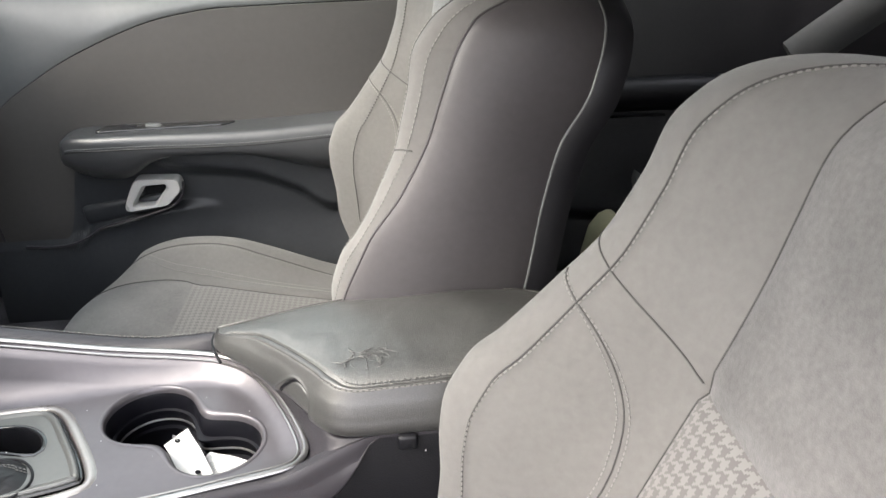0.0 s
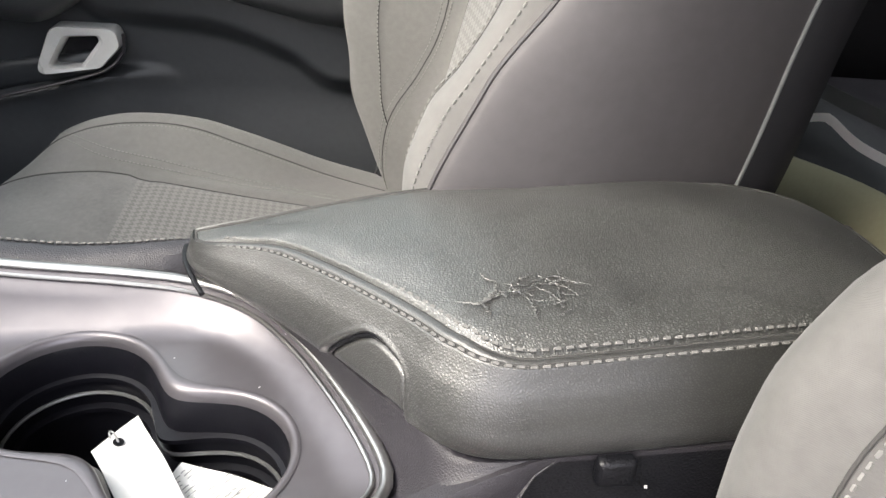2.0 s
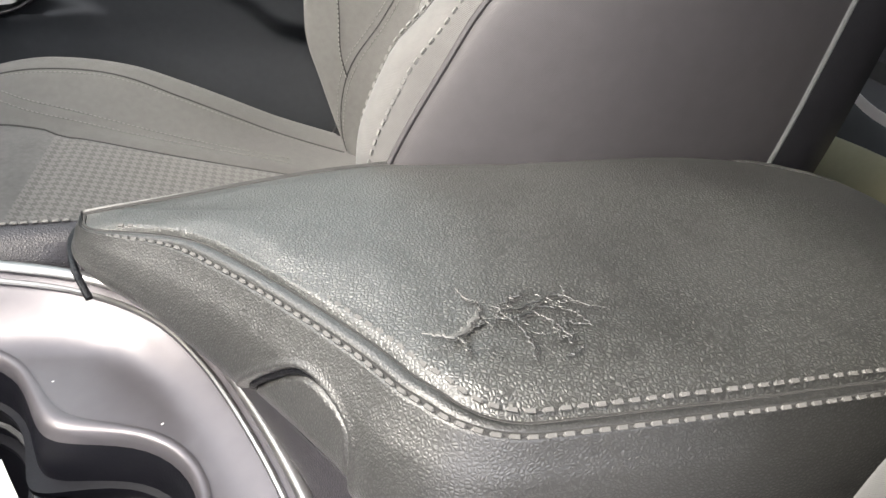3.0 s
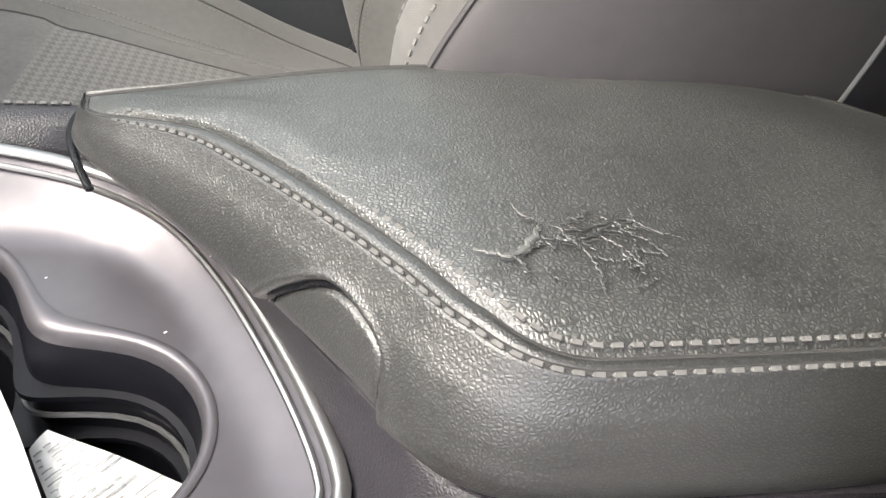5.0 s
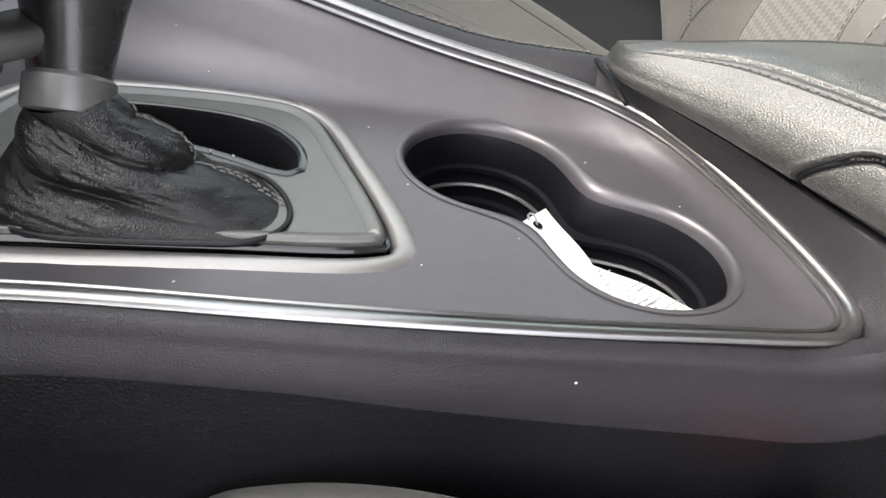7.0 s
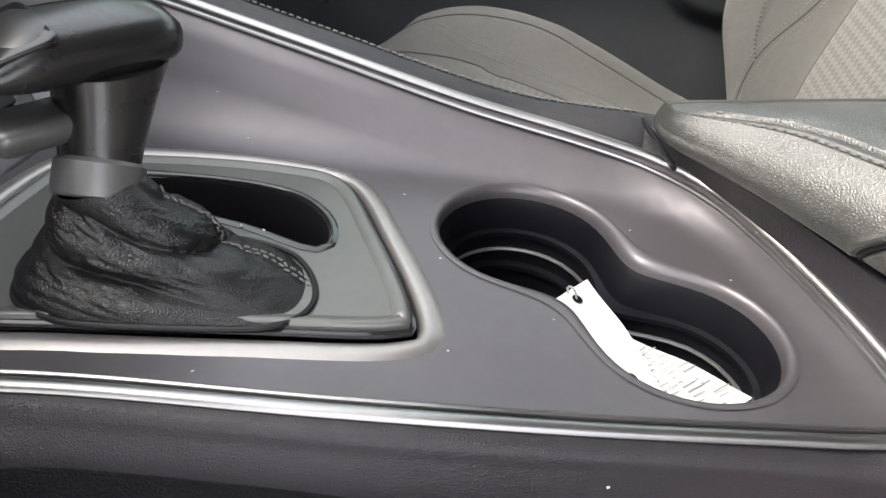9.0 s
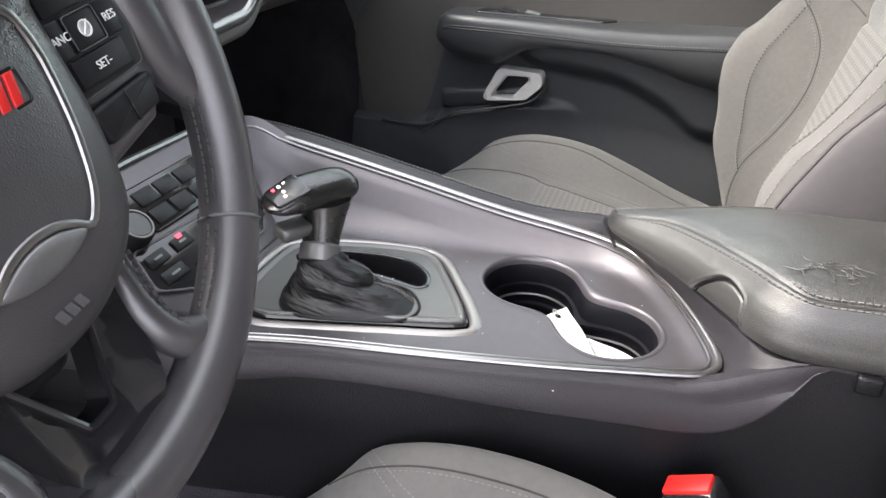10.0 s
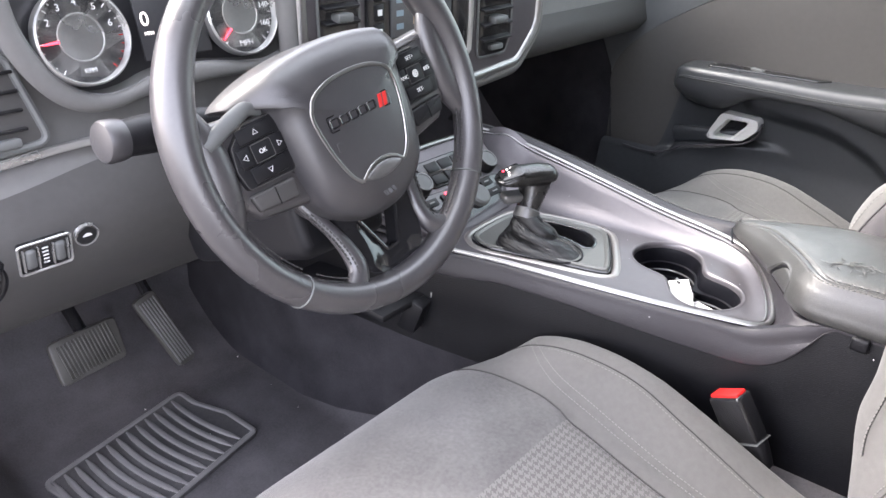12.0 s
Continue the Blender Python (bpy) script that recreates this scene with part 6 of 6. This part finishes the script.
def rim_arc(a0, a1, n, grow=1.0):
    rows = []
    for k in range(n):
        deg = a0 + (a1 - a0) * k / (n - 1)
        a = radians(deg)
        g = grow * rim_girth(deg % 360)
        c = rim_point(a)
        out = Vector((math.sin(a), math.cos(a), 0))
        rows.append([c + out * 0.0155 * g * math.cos(t) + Vector((0, 0, 1)) * 0.0185 * g * math.sin(t) for t in np.linspace(0, 2 * math.pi, 24, endpoint=False)])
    return rows


part("rim", sheet(rim_arc(0, 360, 145), True), M_WHEEL, wheel, "smooth black leather rim", sharp=70)
for a0 in (132, 226):
    part("grip_seam", tube([q for q in rim_arc(a0, a0 + 0.01, 2, 1.025)[0]], 0.0011, 6, True), M_TRIM_GREY, wheel)
for a0, a1 in ((78, 130), (134, 152), (208, 224), (228, 282)):
    pts = [rim_point(radians(a0 + (a1 - a0) * k / 40)) * (1 - 0.0160 / R) + Vector((0, 0, 0.004)) for k in range(41)]
    bm = stitches(pts, 0.0046, 0.0042, 0.0009)
    stitches([q * 0.975 + Vector((0, 0, -0.002)) for q in pts], 0.0046, 0.0042, 0.0009, bm=bm)
    part("rim_stitching", bm, M_SEAM, wheel, kind="stuff")
# Hub pad: a domed shield whose upper corners reach out along the arms.
PAD = [(-0.118, 0.0545), (-0.088, 0.068), (-0.045, 0.077), (0.0, 0.080), (0.045, 0.077), (0.088, 0.068), (0.118, 0.0545), (0.096, 0.044), (0.0865, 0.028), (0.0855, 0.005), (0.081, -0.040), (0.068, -0.076), (0.036, -0.099), (0.0, -0.105), (-0.036, -0.099), (-0.068, -0.076), (-0.081, -0.040), (-0.0855, 0.005), (-0.0865, 0.028), (-0.096, 0.044)]
pad_line = [Vector((q.x, q.y, 0)) for q in spline([(*q, 0) for q in PAD], 120, True)]
PROFILE = [(0.0, 0.028), (0.12, 0.028), (0.3, 0.0275), (0.5, 0.0265), (0.68, 0.0245), (0.80, 0.0215), (0.88, 0.0175), (0.94, 0.0125), (0.98, 0.006), (1.0, -0.004)]
rows = [[q + Vector((0, 0, -0.045)) for q in pad_line]]
for t, z in reversed(PROFILE[1:]):
    rows.append([q * t + Vector((0, 0, z - 0.7 * max(0, abs(q.x * t) - 0.074))) for q in pad_line])
part("hub_pad", sheet(rows, True, cap=True), M_PAD, wheel, "dark grey grained airbag pad", sharp=70)
BADGE = [(-0.0565, 0.022), (-0.049, 0.033), (-0.028, 0.041), (0.0, 0.0435), (0.028, 0.041), (0.049, 0.033), (0.0565, 0.022), (0.0575, 0.006), (0.052, -0.022), (0.043, -0.046), (0.034, -0.058), (0.029, -0.0595), (0.022, -0.0545), (0.012, -0.050), (0.0, -0.0485), (-0.012, -0.050), (-0.022, -0.0545), (-0.029, -0.0595), (-0.034, -0.058), (-0.043, -0.046), (-0.052, -0.022), (-0.0575, 0.006)]


def pad_height(x, y):
    a = math.atan2(y, x)
    edge = min(pad_line, key=lambda q: abs((math.atan2(q.y, q.x) - a + math.pi) % (2 * math.pi) - math.pi)).length
    return lerp_table(PROFILE, math.hypot(x, y) / edge)


bl = [Vector((q.x, q.y, pad_height(q.x, q.y) + 0.0006)) for q in spline([(x, y, 0) for x, y in BADGE], 120, True)]
part("badge_outline", tube(bl, 0.0021, 8, True, flat=0.7), M_CHROME, wheel, "bright chrome badge outline")
foot_line = spline([(-0.027, -0.0600, 0), (-0.018, -0.0550, 0), (-0.009, -0.0520, 0), (0.0, -0.0510, 0), (0.009, -0.0520, 0), (0.018, -0.0550, 0), (0.027, -0.0600, 0), (0.014, -0.0650, 0), (0.0, -0.0665, 0), (-0.014, -0.0650, 0)], 48, True)
part("badge_foot", sheet([[(q.x * t, -0.0585 + (q.y + 0.0585) * t, pad_height(q.x, q.y) + dz) for q in foot_line] for t, dz in ((1.0, -0.001), (1.0, 0.0012), (0.86, 0.0026), (0.4, 0.0032))], True, cap="last"), M_COLLAR, wheel, "satin foot of the badge", sharp=60)
mark = part("name_bar", sheet([[(x * 1.0, y, pad_height(x, y) + dz) for x, y in shrink(rounded([(-0.045, -0.0045), (0.041, -0.0045), (0.041, 0.0115), (-0.045, 0.0115)], 0.003), g)] for g, dz in ((0, -0.001), (0, 0.0004), (0.0012, 0.0004), (0.0014, -0.0006), (0.003, -0.0004))], True), M_GLOSS, wheel, "recessed frame for the name")
for k in range(5):
    cx = -0.0375 + 0.0125 * k
    block = rounded([(cx - 0.0052, -0.0005), (cx + 0.0048, -0.0005), (cx + 0.0052, 0.0075), (cx - 0.0048, 0.0075)], 0.0014, 3)
    part("name_block", tube([(x, y, pad_height(x, y) + 0.0008) for x, y in block], 0.0009, 5, True), M_GLOSS, mark)
for x in (0.0255, 0.0325):
    part("red_slash", slab([(x - 0.003, -0.003), (x + 0.002, -0.003), (x + 0.0055, 0.010), (x + 0.0005, 0.010)], 0.024, 0.0284, 0.0004), M_RED, mark)
part("embossed_mark", slab(rounded([(-0.0445, -0.024), (-0.036, -0.024), (-0.036, -0.015), (-0.0445, -0.015)], 0.002), 0.02, 0.0268, 0.0004), M_PAD, wheel)
for k in range(3):
    part("embossed_mark", box((0.0045, 0.009, 0.0012), (-0.007 + 0.006 * k, -0.0815, pad_height(0.0, -0.0815) + 0.0002), 0.0004, rot=Euler((radians(-30), 0, 0)).to_matrix()), M_PAD, wheel)
# Arms: dark spokes with key pods, a leather web to the rim and a bright bar above.
for s in (-1, 1):
    line = [(s * 0.060, 0.046), (s * 0.110, 0.046), (s * 0.172, 0.050), (s * 0.176, -0.010), (s * 0.150, -0.030), (s * 0.134, -0.050), (s * 0.070, -0.060)]
    part("side_spoke", slab(rounded(line, 0.010), -0.030, -0.002, 0.008), M_WHEEL, wheel, "black leather-covered arm")
    web = spline([(s * 0.168, 0.072, -0.001), (s * 0.160, 0.052, -0.003), (s * 0.156, 0.028, -0.004), (s * 0.157, 0.003, -0.005), (s * 0.160, -0.024, -0.005), (s * 0.166, -0.046, -0.003), (s * 0.170, -0.062, -0.001)], 30)
    part("leather_web", tube(web, [0.010 + 0.008 * math.sin(math.pi * k / 29) for k in range(30)], 16, flat=0.8), M_WHEEL, wheel, "black leather thumb rest")
    if s < 0:
        bar = spline([(-0.160, 0.030, 0.006), (-0.142, 0.0385, 0.007), (-0.122, 0.0445, 0.005), (-0.104, 0.0475, 0.001), (-0.090, 0.040, -0.003)], 20)
        part("arm_bar", tube(bar, [0.004 + 0.0040 * math.sin(math.pi * min(1, 0.15 + k / 24)) for k in range(20)], 14, flat=0.7), M_TRIM_GREY, wheel, "grey bar along the arm")
    keys = [(s * 0.080, 0.037), (s * 0.118, 0.037), (s * 0.137, 0.022), (s * 0.141, 0.000), (s * 0.137, -0.020), (s * 0.080, -0.022)]
    if s > 0:
        keys = keys[::-1]
    pod_ = part("switch_pod", slab(rounded(keys, 0.006), -0.012, 0.0035, 0.002), M_PLASTIC, wheel, "black switch pod")
    part("pod_rim", tube([(x, y, 0.0032) for x, y in shrink(rounded(keys, 0.006), 0.001)], 0.0006, 6, True), M_DASH_LOW, pod_)
    cx, cy = s * 0.1085, 0.0085
    for u, v, w, h in ((0, 0.0180, 0.040, 0.0145), (-0.0195, 0, 0.0135, 0.0185), (0.0195, 0, 0.0135, 0.0185), (0, -0.0180, 0.040, 0.0145)):
        part("key", box((w, h, 0.003), (cx + u, cy + v, 0.0038), 0.0013), M_PLASTIC, pod_)
    centre_key = part("key", box((0.0225, 0.0175, 0.004), (cx, cy, 0.0038), 0.0015), M_PLASTIC, pod_)
    part("key_rim", tube([(x, y, 0.0060) for x, y in rounded([(cx - 0.0112, cy - 0.0086), (cx + 0.0112, cy - 0.0086), (cx + 0.0112, cy + 0.0086), (cx - 0.0112, cy + 0.0086)], 0.002, 3)], 0.0004, 4, True), M_DASH_LOW, centre_key)
    low = part("toggle", slab(rounded([(s * 0.086 - 0.0, -0.026), (s * 0.139, -0.024), (s * 0.134, -0.042), (s * 0.088, -0.046)][::s * -1], 0.004), -0.014, 0.003, 0.003), M_DASH_LOW if s < 0 else M_PLASTIC, wheel, "worn grey toggle" if s < 0 else "")
    part("toggle_split", box((0.0008, 0.017, 0.001), (s * 0.112, -0.0345, 0.0033)), M_GLOSS, low)
    if s > 0:
        for text, u, v in (("SET+", 0, 0.0180), ("SET-", 0, -0.0180), ("RES", 0.0195, 0), ("CANC", -0.0195, 0)):
            letters(text, 0.0060, Matrix.Translation((cx + u, cy + v, 0.0056)), M_WHITE, pod_)
        part("cruise_icon", lathe([(0.0034, 0.0), (0.0034, 0.0006), (0.0042, 0.0006), (0.0042, 0.0)], 20), M_WHITE, centre_key).matrix_local = Matrix.Translation((cx, cy, 0.0058))
        part("cruise_icon", tube([(cx - 0.003, cy - 0.003, 0.0062), (cx + 0.003, cy + 0.0035, 0.0062)], 0.0005, 4), M_WHITE, centre_key)
    else:
        letters("OK", 0.0058, Matrix.Translation((cx, cy, 0.0060)), M_WHITE, centre_key)
        for u, v, a in ((0, 0.0180, 90), (0, -0.0180, 270), (-0.0195, 0, 180), (0.0195, 0, 0)):
            tri_ = [(0.0030 * math.cos(radians(a + 120 * k)), 0.0030 * math.sin(radians(a + 120 * k)), 0) for k in range(3)]
            part("arrow", tube([(cx + u + x, cy + v + y, 0.0056) for x, y, _ in tri_], 0.0004, 4, True), M_WHITE, pod_)
# Lower spoke: a gloss black fork round a wedge-shaped opening, flanked by stitched leather horns.
fork = [(q.x, q.y) for q in spline([(-0.056, -0.070, 0), (0.0, -0.078, 0), (0.056, -0.070, 0), (0.050, -0.105, 0), (0.044, -0.135, 0), (0.034, -0.158, 0), (0.018, -0.170, 0), (-0.018, -0.170, 0), (-0.034, -0.158, 0), (-0.044, -0.135, 0), (-0.050, -0.105, 0)], 80, True)]
gap = rounded([(-0.034, -0.088), (0.034, -0.088), (0.009, -0.146), (-0.009, -0.146)], 0.005, 5)


def fork_height(x, y):
    return -0.018 + 0.012 * smoothstep(-0.10, -0.165, y) + 0.006 * smoothstep(0.012, 0.034, abs(x) + 0.12 * (y + 0.12))


part("lower_spoke", pierced(fork, [gap], fork_height, 0.006, 0.018), M_GLOSS, wheel, "gloss black forked lower spoke", sharp=50)
part("fork_edge", tube([(x, y, fork_height(x, y) + 0.0004) for x, y in gap], 0.0020, 8, True), M_GLOSS, wheel)
for s in (-1, 1):
    horn = spline([(s * 0.074, -0.058, -0.028), (s * 0.068, -0.078, -0.022), (s * 0.060, -0.102, -0.015), (s * 0.055, -0.128, -0.009), (s * 0.059, -0.148, -0.004), (s * 0.078, -0.160, -0.001), (s * 0.098, -0.152, 0.0)], 36)
    part("leather_horn", tube(horn, [0.0070 + 0.0055 * smoothstep(0.2, 0.8, k / 35) for k in range(36)], 14, flat=0.8), M_WHEEL, wheel, "black leather horn of the lower spoke")
    bm = stitches([q + Vector((s * 0.006, 0.002, 0.0075)) for q in horn[4:27]], 0.005, 0.0042, 0.0013)
    stitches([q + Vector((s * 0.0085, 0.003, 0.0035)) for q in horn[4:27]], 0.005, 0.0042, 0.0013, bm=bm)
    part("horn_stitching", bm, M_SEAM, wheel, kind="stuff")

# Column, stalk
column = thing("steering_column", "black steering column shroud with an indicator stalk", "steering column")
bm = slab(rounded([(-0.062, -0.135), (0.062, -0.135), (0.070, 0.045), (-0.070, 0.045)], 0.02), -0.28, -0.050, 0.015)
bm.transform(wm)
part("shroud", bm, M_PLASTIC, column, "black column shroud")
bm = tube([wm @ Vector((-0.064, -0.08 + 0.12 * k, -0.09)) for k in (0, 1)], 0.0012, 6)
part("shroud_seam", bm, M_TRIM_GREY, column)
stalk_pts = [wm @ Vector(q) for q in [(-0.06, 0.020, -0.090), (-0.11, 0.028, -0.086), (-0.15, 0.031, -0.082), (-0.195, 0.032, -0.077)]]
part("indicator_stalk", tube(spline(stalk_pts, 16), [0.014 + 0.005 * math.sin(math.pi * k / 18) for k in range(16)], 16), M_PLASTIC, column, "black stalk")
tip_a, tip_b = wm @ Vector((-0.194, 0.032, -0.077)), wm @ Vector((-0.214, 0.033, -0.075))
part("stalk_cap", tube([tip_a, tip_a.lerp(tip_b, 0.3), tip_a.lerp(tip_b, 0.8), tip_a.lerp(tip_b, 0.94), tip_b], [0.0185, 0.0195, 0.0195, 0.018, 0.013], 24), M_PAD, column, "dark grey twist cap")

# ---- pedals, mat, diagnostic socket ----
brake = thing("brake_pedal", "black brake pedal with a ribbed rubber pad", "pedal")
pm = facing((-0.905, -0.505, 0.150), 24) @ pose(0, 0, 0, 0, 0, 6)
bm = slab(rounded([(-0.060, -0.035), (0.050, -0.040), (0.060, 0.030), (-0.052, 0.038)], 0.010), -0.008, 0.004, 0.003)
bm.transform(pm)
part("pad", bm, M_PEDAL, brake)
for k in range(15):
    bm = box((0.0028, 0.058, 0.004), (-0.042 + 0.006 * k, -0.001, 0.005), 0.0012, 1)
    bm.transform(pm)
    part("pad_rib", bm, M_PEDAL, brake)
part("pedal_arm", tube(spline([(-0.915, -0.50, 0.16), (-1.0, -0.50, 0.25), (-1.05, -0.49, 0.45)], 12), 0.011, 8), M_GLOSS, brake)
accel = thing("accelerator_pedal", "tall narrow accelerator pedal with ribbed rubber", "pedal")
pm = facing((-0.905, -0.370, 0.125), 26) @ pose(0, 0, 0, 0, 0, 14)
bm = slab(rounded([(-0.018, -0.070), (0.016, -0.072), (0.023, 0.072), (-0.022, 0.072)], 0.010), -0.010, 0.002, 0.003)
bm.transform(pm)
part("pad", bm, M_PEDAL, accel)
for k in range(6):
    bm = box((0.003, 0.125, 0.004), (-0.014 + 0.0056 * k, 0.0, 0.0035), 0.0012, 1)
    bm.transform(pm)
    part("pad_rib", bm, M_MAT, accel)
part("pedal_arm", tube([(-0.93, -0.37, 0.16), (-1.02, -0.37, 0.24), (-1.06, -0.37, 0.36)], 0.010, 8), M_GLOSS, accel)
fmat = thing("floor_mat", "black carpet floor mat with a ribbed heel pad", "floor mat")
part("mat_body", thicken(sheet([[(x, y, floor_height(x, y) + 0.006) for y in np.linspace(-0.70, -0.26, 24)] for x in np.linspace(-0.99, -0.35, 30)]), 0.006), M_CARPET_LIT, fmat)
pad_out = rounded([(-0.806, -0.650), (-0.858, -0.388), (-0.808, -0.386), (-0.745, -0.364), (-0.668, -0.360), (-0.612, -0.620)], [0.02, 0.016, 0.02, 0.02, 0.012, 0.02])
bm = slab(pad_out, 0.016, 0.027, 0.002)
heel = part("heel_pad", bm, M_HEEL, fmat, "grey ribbed heel pad")
part("pad_border", tube([(x, y, 0.0275) for x, y in shrink(pad_out, 0.004)], 0.005, 6, True, flat=0.5), M_MAT, heel)
for k in range(13):
    a = Vector((-0.840 + 0.0037 * k, -0.414 - 0.0185 * k, 0.0275))
    b = a + Vector((0.168 + 0.001 * k, 0.022, 0))
    bow = [a.lerp(b, t) + Vector((0, -0.008 * math.sin(math.pi * t), 0)) for t in np.linspace(0, 1, 9)]
    part("heel_rib", tube(bow, [0.002] + [0.0048] * 7 + [0.002], 8, flat=0.8), M_MAT, heel)
obd = thing("diagnostic_socket", "black diagnostic socket hanging below the dash", "socket")
part("socket", box((0.03, 0.045, 0.055), (-0.47, -0.190, 0.262), 0.005, rot=Euler((0, radians(20), radians(15))).to_matrix()), M_PLASTIC, obd)
part("socket_clip", box((0.008, 0.020, 0.012), (-0.452, -0.170, 0.292), 0.002), M_BRIGHT, obd)
part("socket_clip", box((0.008, 0.012, 0.010), (-0.448, -0.165, 0.252), 0.002), M_BRIGHT, obd)
part("bracket", box((0.20, 0.11, 0.012), (-0.56, -0.215, 0.285), 0.004), M_PLASTIC, obd)
crumbs = bmesh.new()
for _ in range(26):
    x, y = random.uniform(-0.95, -0.25), random.uniform(-0.62, -0.18)
    s = random.uniform(0.0006, 0.0017)
    box((s, s * random.uniform(0.5, 2), s * 0.6), (x, y, floor_height(x, y) + 0.0275), rot=Euler((0, 0, random.uniform(0, 3))).to_matrix(), bm=crumbs)
flecks = bmesh.new()
for _ in range(36):
    x, y = random.uniform(-0.48, -0.04), random.uniform(-0.15, 0.10)
    if not inside((x, y), plate_outer) or inside((x, y), cup_outline(0.004)) or inside((x, y), bezel):
        continue
    s = random.uniform(0.0003, 0.0007)
    box((s, s * random.uniform(0.6, 2.5), s * 0.4), (x, y, plate_height(x, y) + s * 0.2), rot=Euler((0, 0, random.uniform(0, 3))).to_matrix(), bm=flecks)
for x in (-0.33, -0.318, -0.141):
    y = -0.016 if x < -0.3 else driver_edge(x) - 0.0165
    z = 0.3672 if x < -0.3 else 0.352
    box((0.0011, 0.0007, 0.0007), (x, y, z), rot=Euler((0.3, 0.2, x * 40)).to_matrix(), bm=flecks)
box((0.0012, 0.0008, 0.0014), (0.103, driver_edge(0.103) - 0.0085, 0.384), bm=flecks)
tagged(part("dust_flecks", flecks, M_PALE), "pale dust flecks scattered on the console trim", "dust", "", "stuff")
tagged(part("floor_crumbs", crumbs, M_PALE), "pale crumbs scattered on the carpet", "crumbs", "", "stuff")
